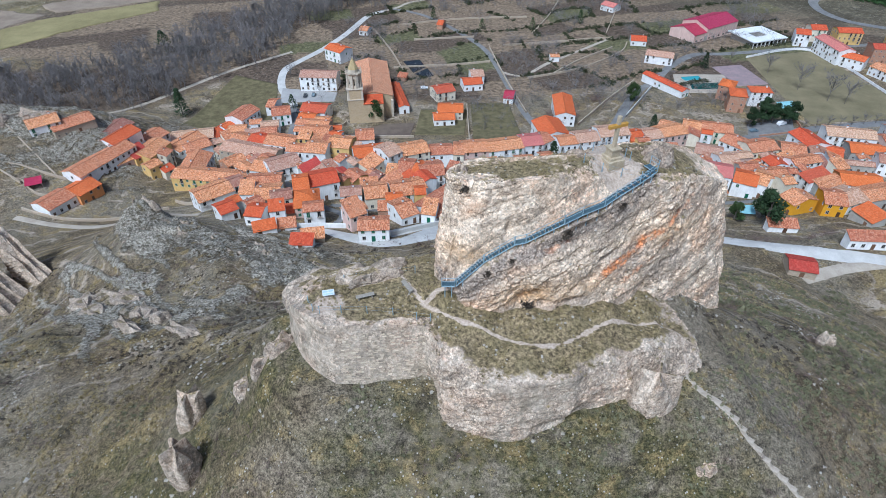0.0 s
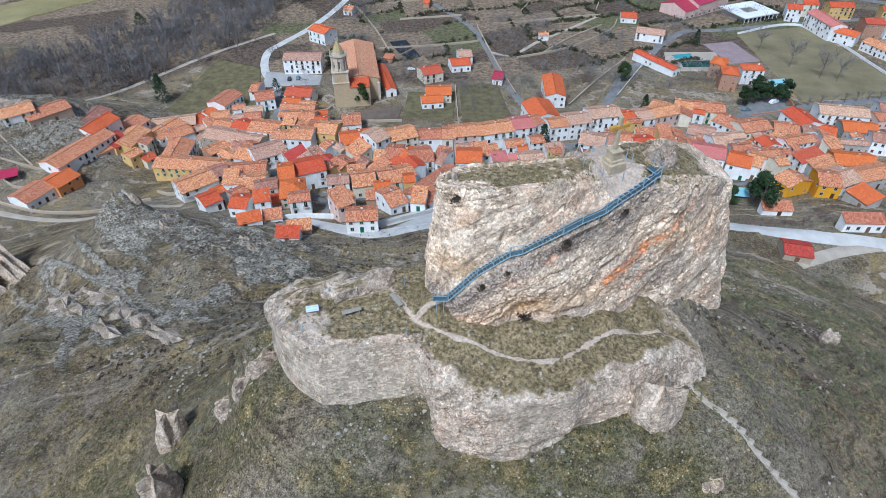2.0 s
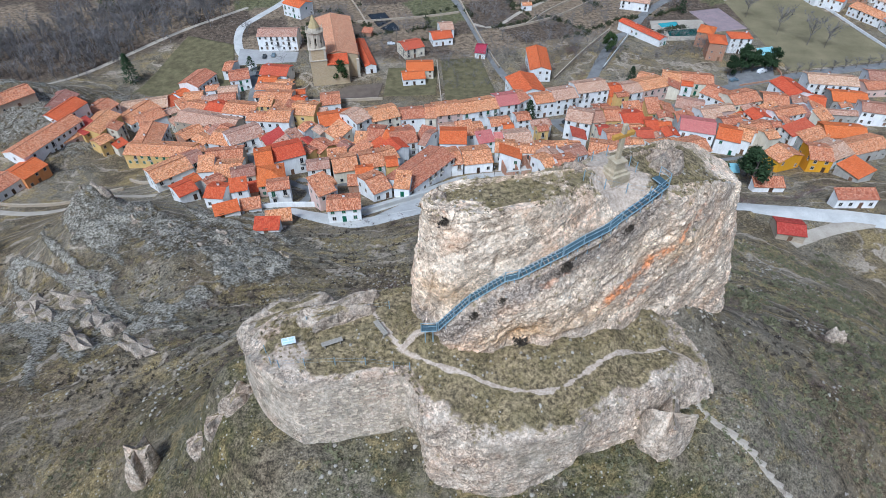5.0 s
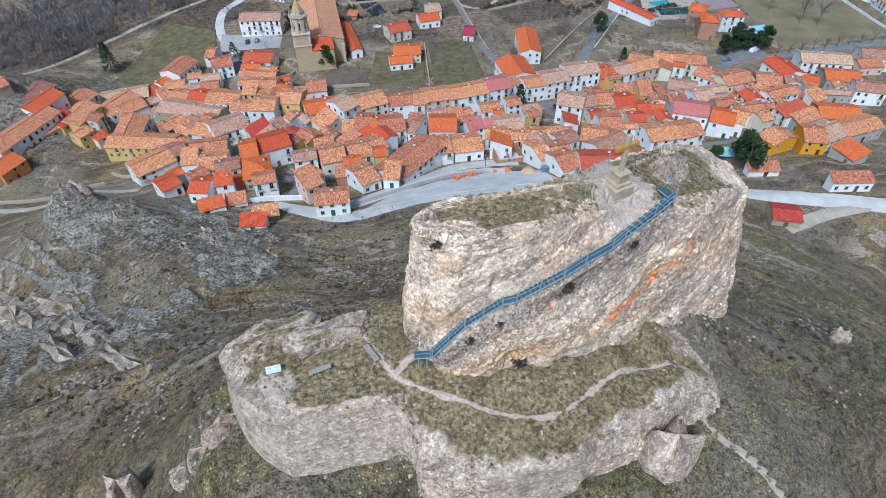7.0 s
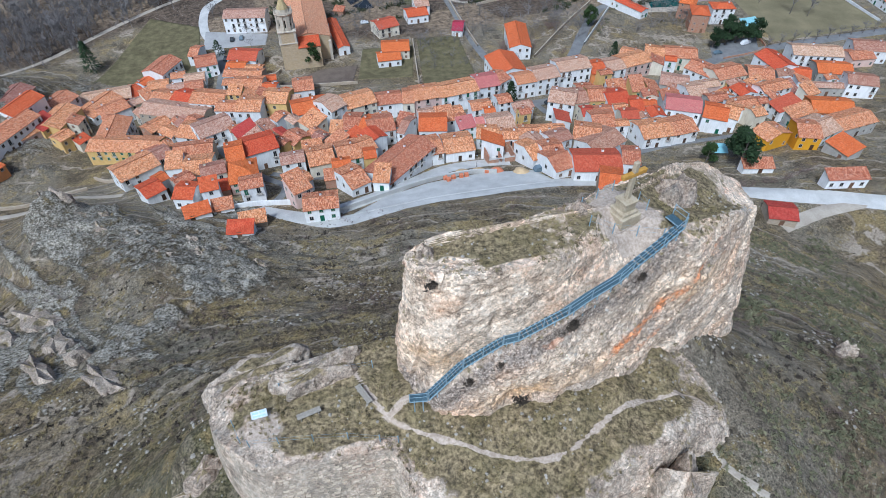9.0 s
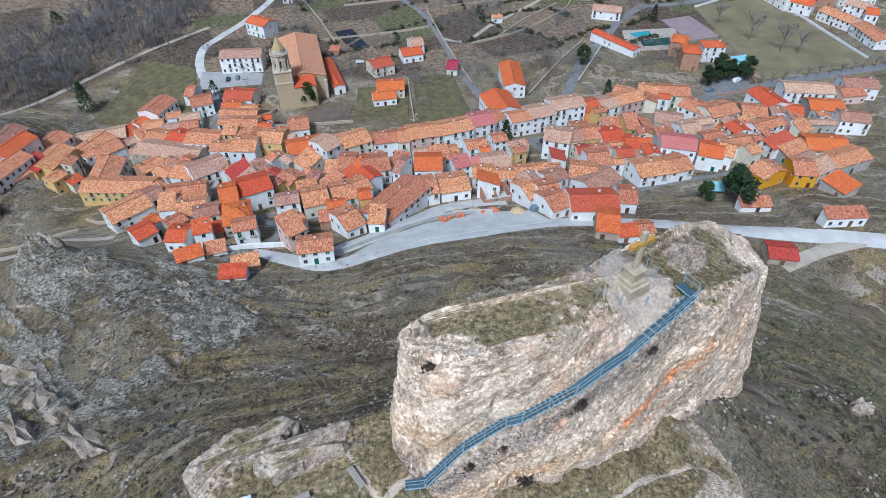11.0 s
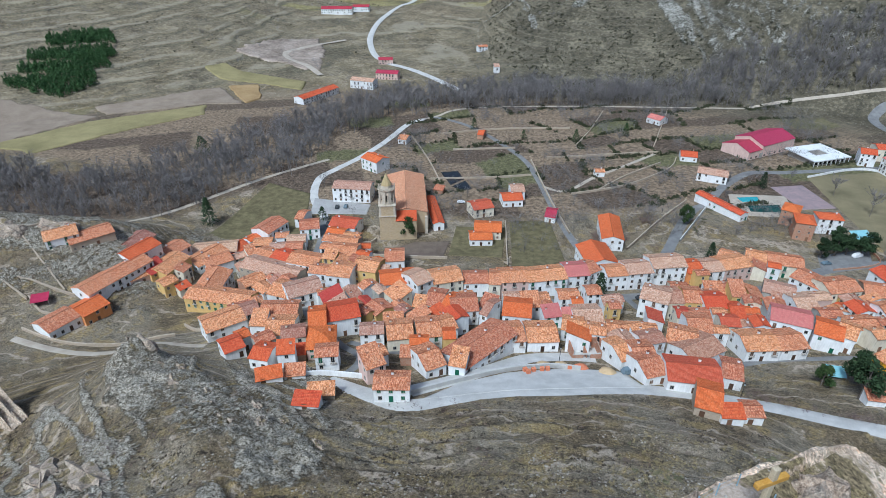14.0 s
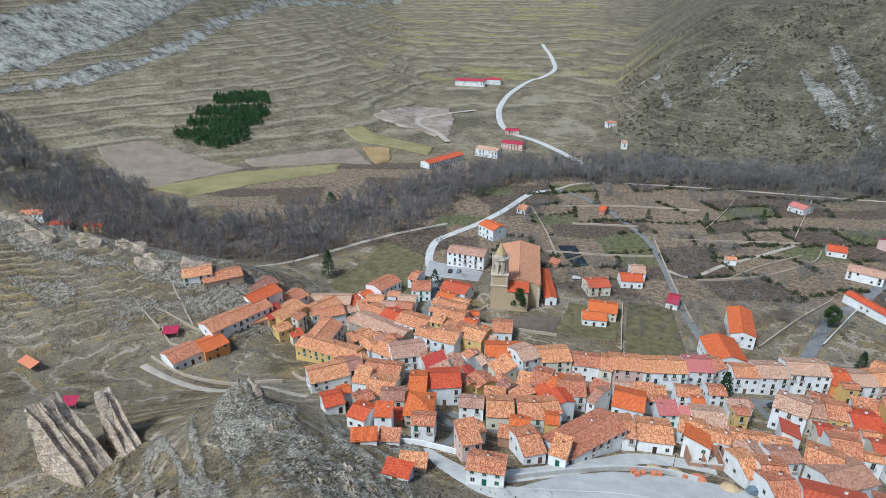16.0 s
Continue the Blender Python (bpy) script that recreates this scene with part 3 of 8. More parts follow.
    lime = n.mix(zn[0], lime, n.ramp(n.math("ADD", n.math("MULTIPLY", n.noise(1.0, 8.0, 0.75, band), 0.6), n.math("MULTIPLY", n.noise(0.35, 6.0, 0.8), 0.4)), (0.41, (0.06, 0.056, 0.045)), (0.48, (0.24, 0.228, 0.19)), (0.57, (0.48, 0.46, 0.40))))
    edge = n.math("ADD", c[0], n.math("MULTIPLY", n.math("SUBTRACT", n.noise(0.7, 8.0, 0.75), 0.5), 2.0))
    mask = n.math("MULTIPLY", n.range(edge, 0.42, 0.62), n.range(c[0], 0.02, 0.12))
    col = n.mix(mask, col, lime)
    h = n.math("ADD", n.math("MULTIPLY", grit, 0.5), n.math("MULTIPLY", n.math("MULTIPLY", layer, mask), 1.6))
    return n.finish(col, 0.97, h, 0.5)


ground = make_ground()

# ---------------------------------------------------------------- the castle rock and its platform
def limestone(name, warm, tone=1.0, grey=0.8):
    n = Nodes(name)
    flat = n.node("Mapping", Vector=n.pos, Rotation=(0.12, -0.25, 0.0), Scale=(0.75, 0.75, 1.15)).outputs[0]
    bed, fine = n.noise(0.7, 8.0, 0.68, flat), n.noise(3.6, 7.0, 0.72)
    both = n.math("ADD", n.math("MULTIPLY", bed, 0.36), n.math("MULTIPLY", n.math("ADD", fine, n.noise(11.0, 4.0, 0.8)), 0.32))
    col = n.ramp(both, (0.405, (0.11, 0.08, 0.055)), (0.45, (0.38, 0.29, 0.21)), (0.49, (0.59, 0.46, 0.335)), (0.565, (0.81, 0.685, 0.54)))
    rust = n.ramp(fine, (0.3, (0.50, 0.20, 0.08)), (0.7, (0.70, 0.43, 0.24)))
    col = n.mix(n.range(n.noise(0.20, 5.0, 0.6, n.node("Mapping", Vector=n.pos, Location=(3.0, 0, 5.0)).outputs[0]), 0.50, 0.62, 0.0, warm), col, rust)
    stained = n.node("Attribute")
    stained.attribute_name = "stain"
    st = n.node("SeparateColor", Color=stained.outputs[0]).outputs
    ochre = n.ramp(fine, (0.34, (0.38, 0.21, 0.09)), (0.66, (0.74, 0.51, 0.29)))
    col = n.mix(n.math("MULTIPLY", st[1], n.range(n.noise(0.9, 6.0, 0.7), 0.34, 0.52, 0.3, 1.0)), col, ochre)
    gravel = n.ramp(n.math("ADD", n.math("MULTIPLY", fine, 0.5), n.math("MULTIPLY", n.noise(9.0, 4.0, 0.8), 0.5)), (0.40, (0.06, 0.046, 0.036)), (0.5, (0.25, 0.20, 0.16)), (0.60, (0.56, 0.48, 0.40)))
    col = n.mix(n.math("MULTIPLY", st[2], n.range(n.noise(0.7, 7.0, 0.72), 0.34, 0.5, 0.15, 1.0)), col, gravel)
    fire = n.ramp(fine, (0.3, (0.50, 0.145, 0.045)), (0.7, (0.74, 0.34, 0.15)))
    col = n.mix(n.math("MULTIPLY", st[0], n.range(n.noise(1.6, 6.0, 0.7), 0.38, 0.55, 0.1, 0.95)), col, fire)
    col = n.mix(n.range(n.noise(0.42, 6.0, 0.65, n.node("Mapping", Vector=n.pos, Rotation=(0.0, 0.6, 0.0), Location=(1.0, 7.0, 2.0), Scale=(0.7, 0.7, 1.6)).outputs[0]), 0.64, 0.70, 0.0, warm), col, fire)
    lich = n.noise(0.8, 8.0, 0.75, n.node("Mapping", Vector=n.pos, Location=(9.0, 2.0, 1.0)).outputs[0])
    col = n.mix(n.range(lich, 0.53, 0.66, 0.0, grey), col, (0.19, 0.175, 0.155))
    pebble = n.node("TexVoronoi", Vector=n.pos, Scale=2.4).outputs["Distance"]
    col = n.mix(n.math("MULTIPLY", n.range(pebble, 0.42, 0.62), n.range(n.noise(0.5, 4.0), 0.4, 0.6, 0.05, 0.4)), col, (0.22, 0.19, 0.155))
    # cobbles bedded in the rock, each of its own tone
    for size, least, most in ((2.3, 0.70, 1.28), (6.0, 0.62, 1.36)):
        v = n.node("TexVoronoi", Vector=n.pos, Scale=size)
        tone_of = n.node("SeparateColor", Color=v.outputs["Color"]).outputs[0]
        some = n.range(n.noise(0.45, 5.0, 0.65, n.node("Mapping", Vector=n.pos, Location=(size, 4.0, 1.0)).outputs[0]), 0.40, 0.58, 0.2, 1.0)
        shade = n.math("ADD", 1.0, n.math("MULTIPLY", some, n.range(tone_of, 0, 1, least - 1, most - 1)))
        col = n.node("HueSaturation", Value=shade, Color=col).outputs[0]
    col = n.node("HueSaturation", Value=tone * 1.06, Saturation=0.75 + 0.25 * tone, Color=col).outputs[0]
    pit = n.noise(6.0, 4.0, 0.75)
    col = n.mix(n.range(pit, 0.58 - 0.05 * (tone < 0.9), 0.66, 0.0, 0.75), col, (0.09, 0.075, 0.06))
    h = n.math("SUBTRACT", both, n.math("MULTIPLY", pebble, 0.16))
    mask = n.node("Attribute")
    mask.attribute_name = "cover"
    m = n.node("SeparateColor", Color=mask.outputs[0]).outputs
    # turf and soil on what lies level, trodden earth on the path
    tuft = n.noise(2.6, 6.0, 0.7)
    turf = n.ramp(tuft, (0.36, (0.06, 0.046, 0.028)), (0.48, (0.185, 0.143, 0.08)), (0.62, (0.40, 0.315, 0.18)))
    turf = n.mix(n.range(n.noise(0.35, 5.0), 0.45, 0.6, 0.0, 0.7), turf, n.ramp(tuft, (0.36, (0.06, 0.05, 0.024)), (0.62, (0.26, 0.21, 0.105))))
    rag = n.math("ADD", m[0], n.math("MULTIPLY", n.math("SUBTRACT", n.noise(1.3, 6.0, 0.7), 0.5), 1.3))
    col = n.mix(n.math("MULTIPLY", n.range(rag, 0.4, 0.62), n.range(m[0], 0.02, 0.15)), col, turf)
    dust = n.ramp(fine, (0.34, (0.34, 0.265, 0.20)), (0.64, (0.60, 0.50, 0.405)))
    trod = n.math("ADD", m[1], n.math("MULTIPLY", n.math("SUBTRACT", n.noise(2.2, 5.0), 0.5), 0.8))
    col = n.mix(n.math("MULTIPLY", n.range(trod, 0.35, 0.6), n.range(m[1], 0.02, 0.2)), col, dust)
    # coursed masonry on the built walls
    sep = n.node("SeparateXYZ", Vector=n.pos)
    wall = n.node("CombineXYZ", X=n.math("ADD", sep.outputs[0], n.math("MULTIPLY", sep.outputs[1], 0.6)), Y=sep.outputs[2])
    b = n.node("TexBrick", Vector=wall.outputs[0], Color1=(0.42, 0.36, 0.27, 1), Color2=(0.62, 0.55, 0.45, 1), Mortar=(0.36, 0.31, 0.25, 1), Scale=1.0, Mortar_Size=0.022, Brick_Width=0.5, Row_Height=0.2)
    built = n.math("MULTIPLY", m[2], n.range(n.noise(0.5, 5.0), 0.40, 0.52))
    col = n.mix(n.math("MULTIPLY", built, 0.35), col, b.outputs[0])
    stain = n.noise(0.55, 7.0, 0.75, n.node("Mapping", Vector=n.pos, Location=(5.0, 1.0, 8.0), Scale=(1.0, 1.0, 0.6)).outputs[0])
    col = n.mix(n.math("MULTIPLY", n.range(stain, 0.50, 0.62, 0.0, 0.75), n.range(m[2], 0.0, 0.6, 0.35 * grey, 0.8)), col, n.ramp(fine, (0.35, (0.10, 0.088, 0.06)), (0.65, (0.30, 0.26, 0.19))))
    h = n.math("SUBTRACT", h, n.math("MULTIPLY", n.math("MULTIPLY", b.outputs[1], built), 0.15))
    return n.finish(col, 0.95, h, 0.06)


M["rock"] = limestone("warm limestone", 0.3, 1.1, 0.25)
M["rock_grey"] = limestone("grey limestone", 0.25, 0.82, 0.6)
M["rock_pale"] = limestone("pale bedded limestone", 0.1, 0.9)
M["rock_dark"] = limestone("dark weathered limestone", 0.15, 0.68, 0.7)


def ring(points, count):
    """A closed smooth curve through a few corner points, at even steps of angle index."""
    p = np.array(points, float)
    k = np.linspace(0, len(p), count, endpoint=False)
    i, f = np.floor(k).astype(int), (k % 1)[:, None]
    a, b, c, d = (p[(i + o) % len(p)] for o in (-1, 0, 1, 2))
    smooth = 0.5 * (2 * b + (c - a) * f + (2 * a - 5 * b + 4 * c - d) * f**2 + (3 * b - a - 3 * c + d) * f**3)
    return 0.5 * smooth + 0.5 * (b + (c - b) * f)


def crag(name, base, top, middle, material, count=420, rows=80, caps=34, rough=1.0, bulge=0.6, seed=0.0, form=None, cap_form=None, marks=None, drop=2.5, calm=None, green=0.0, dip=0.16, bed=1.5, stains=None):
    """A rock lofted from its foot to its rim and closed over the top, with beds, clefts and blocks."""
    lo, hi, c = ring(base, count), ring(top, count), np.array(middle, float)
    lo = lo - np.array([0, 0, drop])
    v = np.linspace(0, 1, rows)[:, None, None]
    side = lo + (hi - lo) * v
    if form:
        side = form(side, lo, hi)
    w = np.linspace(0, 1, caps + 1)[1:, None, None]
    cap = hi + (c - hi) * w
    if cap_form:
        cap[..., 2] = cap[..., 2] + step(0.0, 0.12, w[..., 0]) * (cap_form(cap[..., 0], cap[..., 1]) - cap[..., 2])
    pts = np.concatenate([side, cap]).reshape(rows + caps, count, 3)
    du = np.roll(pts, -1, 1) - np.roll(pts, 1, 1)
    dv = np.gradient(pts, axis=0)
    nrm = np.cross(du, dv)
    nrm /= np.maximum(np.linalg.norm(nrm, axis=-1, keepdims=True), 1e-6)
    x, y, z = (pts[..., k] + seed for k in range(3))
    tilt = z - dip * x
    warp = fbm(x / 6, y / 6, z / 6, 3)
    lump = 1.3 * fbm(x / 8, y / 8, z / 6, 3) + 0.45 * fbm(x / 3.6, y / 3.6, tilt / 1.8, 2, 0.5)
    # beds that stand out one above the other, each with a sharp lower lip
    s = tilt / bed + 0.9 * warp + 0.22 * fbm(x / 2.2, y / 2.2, z / 2.2, 2)
    k = np.floor(s).astype(np.int64)
    lip = (1 - (s % 1.0)) * step(0.0, 0.10, s % 1.0) * (0.3 + 0.7 * lattice(k, k + 3, k + 8)) * step(-0.35, 0.25, fbm(x / 5, y / 5, z / 4 + 9, 3))
    joint = step(0.86, 0.95, ridged(x / 4.5 + 0.3 * warp, y / 4.5, tilt / 11, 2)) * step(-0.1, 0.2, fbm(x / 6, y / 6, z / 6 + 5, 2))
    pit = step(0.70, 0.84, vnoise(x * 1.3, y * 1.3, tilt * 1.8))
    cobble = 0.13 * fbm(x * 1.1, y * 1.1, z * 1.3, 2, 0.5) + 0.12 * (vnoise(x * 2.6, y * 2.6, z * 3.0) - 0.5) + 0.16 * (vnoise(x * 5.3, y * 5.3, z * 6.0) - 0.5)
    cobble = cobble * (0.5 + step(-0.3, 0.3, fbm(x / 5 + 3, y / 5, tilt / 2.5, 3)))
    push = rough * (lump + 0.5 * lip - 0.5 * joint - 0.35 * pit) + min(1.0, rough + 0.35) * 0.8 * cobble
    if marks:
        push = push * (1 - 0.35 * np.clip(marks(pts.reshape(-1, 3))[1], 0, 1).reshape(push.shape))
    if calm:
        less, back = calm(pts)
        push = push * (1 - less) - back
    flat = np.concatenate([np.zeros(rows - 4), np.linspace(0, 1, 8), np.ones(caps - 4)])[:, None]
    push = push * (1 - 0.55 * flat)
    vv = np.concatenate([np.linspace(0, 1, rows), np.ones(caps)])[:, None]
    push = push + bulge * np.sin(math.pi * vv) * (1 - flat)
    fade = np.concatenate([np.ones(rows), np.linspace(1, 0, caps) ** 0.5])[:, None]
    pts = pts + nrm * (push * fade)[..., None]
    me = grid_mesh(name, pts.reshape(-1, 3), count, rows + caps, material, wrap=True, smooth=False)
    n2 = np.zeros(len(me.vertices) * 3, np.float32)
    me.vertex_normals.foreach_get("vector", n2)
    up = n2.reshape(-1, 3)[:, 2]
    p = pts.reshape(-1, 3)
    turf = step(0.6 - 0.35 * green, 0.92 - 0.2 * green, up) * flat.repeat(count, 1).reshape(-1) * (0.35 + 0.5 * green + (0.65 - 0.5 * green) * step(-0.15, 0.25, fbm(p[:, 0] / 3, p[:, 1] / 3, seed, 3)))
    inner = np.concatenate([np.zeros(rows), np.linspace(0, 1, caps)])[:, None].repeat(count, 1).reshape(-1)
    turf = turf * step(0.02, 0.16, inner + 0.16 * fbm(p[:, 0] / 2.5, p[:, 1] / 2.5, seed + 4, 3))
    path, built = marks(p) if marks else (0.0, 0.0)
    paint(me, "cover", (turf, path, built * step(0.6, 0.3, up)))
    if stains:
        paint(me, "stain", stains(p))
    return me


STAIR = [(-0.1, 44.0, 35.1), (1.2, 44.0, 35.1), (3.9, 45.2, 37.1), (6.9, 45.8, 38.9), (8.0, 45.8, 39.2), (11.5, 46.4, 41.0), (13.3, 47.3, 41.4), (15.6, 48.4, 41.7), (16.7, 49.0, 42.2), (19.2, 50.3, 43.1), (21.0, 51.3, 43.9)]


def ledge(side, lo, hi):
    """The front face steps back above the ledge that carries the staircase."""
    s = np.array(STAIR)
    x, z = side[..., 0], side[..., 2]
    zs, ys = np.interp(x, s[:, 0], s[:, 2] - 0.5), np.interp(x, s[:, 0], s[:, 1])
    b = np.clip((z - (lo[:, 2] + 2.5)) / np.maximum(zs - lo[:, 2] - 2.5, 0.5), 0, 1)
    below = lo[:, 1] + (ys - 0.75 - lo[:, 1]) * b
    a = np.clip((z - zs) / np.maximum(hi[:, 2] - zs, 0.4), 0, 1)
    above = (ys + 0.5) + (hi[:, 1] - ys - 0.5) * a
    want = below + (above - below) * step(-0.15, 0.25, z - zs)
    k = np.arange(len(lo)) / len(lo) * 17
    front = step(1.0, 2.0, k) * step(8.0, 7.0, k)
    out = side.copy()
    out[..., 1] = out[..., 1] * (1 - front) + want * front
    return out


def by_stair(pts):
    """How much the face is dressed back near the staircase, and how far the hollows at its foot go in."""
    s = np.array(STAIR)
    x, y, z = (pts[..., k] for k in range(3))
    zs = np.interp(x, s[:, 0], s[:, 2])
    front = y < np.interp(x, s[:, 0], s[:, 1]) + 2.5
    near = step(2.0, 0.8, np.abs(z - zs - 0.3)) * front * step(23, 21, x)
    slabs = 0.55 * step(0.3, 1.5, z - zs) * front * step(17, 13, x)
    hollow = 0.0 * x
    for hx, hz, wide, high, deep in HOLLOWS:
        hollow = hollow + deep * np.exp(-(((x - hx) / wide) ** 2) - ((z - hz) / high) ** 2) * front
    return np.clip(np.maximum(0.8 * near, slabs), 0, 1), 0.2 * near + hollow


# x, z, width, height and depth of the hollows in the front
HOLLOWS = [(8.6, 32.0, 2.0, 1.5, 1.5), (10.6, 31.0, 0.9, 0.6, 1.0), (13.5, 30.6, 1.6, 0.6, 0.7), (23.0, 28.2, 1.0, 1.6, 0.8), (29.5, 27.5, 0.7, 2.2, 0.7), (6.4, 40.3, 0.35, 0.9, 0.5), (24.8, 38.2, 0.7, 0.5, 0.4)]


def rock_stains(p):
    """Rust streaks that follow the dip, warm fresh rock in the hollows, dark lichened conglomerate under the staircase."""
    x, y, z = p[:, 0], p[:, 1], p[:, 2]
    s = np.array(STAIR)
    zs = np.interp(x, s[:, 0], s[:, 2])
    front = step(3.5, 2.0, y - np.interp(x, [0, 8, 22, 32], [45, 46, 52, 57]))
    line = z - 33.4 - 0.55 * (x - 17.5)
    rust = step(1.0, 0.2, np.abs(line) + 1.1 * fbm(x / 1.6, z / 1.6, 2.0, 3) + 0.1) * step(16.0, 17.2, x) * step(27.5, 25.5, x)
    rust = np.maximum(rust, 0.7 * step(0.7, 0.1, np.abs(z - 31.2 - 0.75 * (x - 20)) + 1.1 * fbm(x / 1.3, z / 1.3, 6.0, 3) + 0.3) * step(19, 21, x) * step(28, 25, x))
    warm = np.exp(-(((x - 8.8) / 3.2) ** 2) - ((z - 32.3) / 1.9) ** 2)
    warm = np.maximum(warm, 0.75 * np.exp(-(((x - 2.0) / 2.4) ** 2) - ((z - 37.6) / 1.3) ** 2))
    warm = np.maximum(warm, 0.6 * np.exp(-(((x - 24.5) / 4.0) ** 2) - ((z - 36) / 2.6) ** 2))
    warm = np.maximum(warm, 0.5 * np.exp(-(((x - 15) / 5.0) ** 2) - ((z - 32) / 1.6) ** 2))
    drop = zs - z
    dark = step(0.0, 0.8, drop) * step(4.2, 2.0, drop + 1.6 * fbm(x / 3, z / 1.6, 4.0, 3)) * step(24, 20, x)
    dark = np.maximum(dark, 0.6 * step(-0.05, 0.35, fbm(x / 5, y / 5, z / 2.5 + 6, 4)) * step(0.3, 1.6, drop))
    return rust * front, warm * front, dark * front


def summit_marks(p):
    """Bare trodden ground about the cross and along the rim."""
    x, y = p[:, 0], p[:, 1]
    bare = step(3.6, 2.0, np.hypot(x - 17.2, y - 52.9) + 0.8 * fbm(x, y, 2.0, 3)) * (p[:, 2] > 42)
    return bare, 0.0 * x


def terrace_height(x, y):
    spots = np.array([(-14, 46, 31.4), (-12, 45, 32.1), (-8, 45.3, 32.1), (-10.5, 42, 32.0), (-6, 42.6, 31.8), (-2, 43, 31.4), (-3.6, 46.1, 32.6), (0, 45.2, 33.6), (3, 43, 31.6), (0, 40.6, 30.8), (4, 39, 29.7), (8.3, 40.6, 29.9), (8.7, 44, 30.8), (13, 45.3, 30.3), (6, 37, 29.1), (12, 38.3, 28.9), (15, 41.5, 28.8), (17, 46.6, 29.8), (20, 43.2, 27.6), (22.4, 46.6, 27.0), (22, 49.4, 27.8), (25.5, 47.8, 25.4), (28, 49, 24.6), (-8, 50, 32)])
    w = 1 / (np.hypot(x[..., None] - spots[:, 0], y[..., None] - spots[:, 1]) ** 2.6 + 0.6)
    return (w * spots[:, 2]).sum(-1) / w.sum(-1)


FOOTPATH = [(-4.5, 48.5), (-3.0, 45.5), (-1.0, 43.4), (3, 42.0), (8.3, 40.6), (11.5, 40.7), (15, 43.2), (19, 45.6), (22.4, 46.4), (25.5, 47.4), (26.8, 45.5), (27.5, 42.5)]
for turn in range(2):
    FOOTPATH = FOOTPATH[:1] + [((a[0] * (3 - k) + b[0] * (1 + k)) / 4, (a[1] * (3 - k) + b[1] * (1 + k)) / 4) for a, b in zip(FOOTPATH[:-1], FOOTPATH[1:]) for k in (0, 2)] + FOOTPATH[-1:]


def along_path(x, y, points, width):
    d = np.full(np.shape(x), 1e9)
    for a, b in zip(points[:-1], points[1:]):
        d = np.minimum(d, to_segment(x, y, a, b)[0])
    return step(width, width * 0.45, d + 0.25 * fbm(x, y, 3.0, 2))


def masonry_calm(pts):
    """The built walls stand flat; the living rock between them does not."""
    x, z = pts[..., 0], pts[..., 2]
    bastion = step(-0.6, -2.0, x) * step(31.6, 30.6, z + 0.8 * fbm(x / 2, z / 2, 3.0, 2))
    ruin = 0.6 * step(4.5, 6, x) * step(14, 12.6, x) * step(25.5, 27, z)
    under = 0.9 * np.exp(-(((x - 12.5) / 3.0) ** 2) - ((z - 22.3) / 0.9) ** 2) + 0.8 * np.exp(-(((x + 1.2) / 1.2) ** 2) - ((z - 25) / 1.4) ** 2)
    return np.clip(np.maximum(0.85 * bastion, ruin), 0, 1), under


def platform_marks(p):
    x, y = p[:, 0], p[:, 1]
    path = along_path(x, y, FOOTPATH, 0.27)
    path = np.maximum(path, 0.8 * along_path(x, y, [(-1.5, 44.5), (0.8, 45.4)], 0.45))
    path = np.maximum(path, 0.7 * step(2.4, 0.8, np.hypot(x + 11.5, y - 44.2)))
    return path, step(-0.4, -1.4, x) + 0.6 * step(4, 6, x) * step(15, 13, x)


rock_top = [(0.6, 49.6, 44.8), (1.0, 48.3, 44.8), (4.0, 46.8, 44.9), (7.3, 47.0, 45.2), (10.6, 47.5, 45.2), (13.6, 49.2, 44.0), (17.3, 50.9, 42.8), (21.9, 52.2, 42.8), (26.5, 54.2, 41.4), (32.6, 58.8, 37.7), (33, 62.5, 37.6), (29.5, 63.8, 39.5), (23.5, 60, 42.2), (17, 56.4, 43.8), (12.6, 53.8, 44.3), (7, 51.6, 44.9), (2.6, 50.6, 45.4)]
rock_base = [(-0.6, 48.9, 31.5), (-0.4, 46.6, 32.5), (2, 44.9, 31.3), (6.1, 44.3, 30.6), (11, 45, 30.2), (15, 46.3, 30), (18.5, 47.8, 29.2), (23, 50.6, 26.8), (28.5, 53.6, 24), (37.5, 59, 18.5), (40.5, 64, 15.5), (36, 68, 15), (26, 65, 20), (16, 60, 24), (9, 56.5, 26), (3, 53.6, 28), (0, 51.4, 30)]
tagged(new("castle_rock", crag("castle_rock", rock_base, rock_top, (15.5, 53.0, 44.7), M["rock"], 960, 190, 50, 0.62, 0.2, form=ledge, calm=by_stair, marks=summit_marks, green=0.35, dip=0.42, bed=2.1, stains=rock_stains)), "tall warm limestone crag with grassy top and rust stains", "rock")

platform_top = [(-16.4, 46.4, 30.4), (-15.2, 44.2, 31.2), (-13.2, 42.4, 31.8), (-11.2, 41.2, 31.9), (-6.4, 41.6, 31.6), (-2.0, 42.0, 31.3), (-0.6, 40.2, 30.9), (0.2, 38.6, 29.8), (5.5, 36.4, 29.0), (9.2, 36.6, 28.7), (12.7, 37.4, 28.9), (14.2, 38.9, 28.2), (20.8, 41.8, 27.4), (25.5, 44.2, 25.8), (28.8, 46.2, 24.4), (27.6, 49.6, 24.6), (25, 53, 25.5), (15, 55, 27), (0, 53, 30.5), (-8, 51, 31.2), (-14, 49.5, 31)]
platform_base = PLATFORM_FOOT + [(30, 50, 21), (26.5, 54, 22), (15, 58, 22), (0, 56, 24), (-9, 54, 24), (-16, 52, 24)]
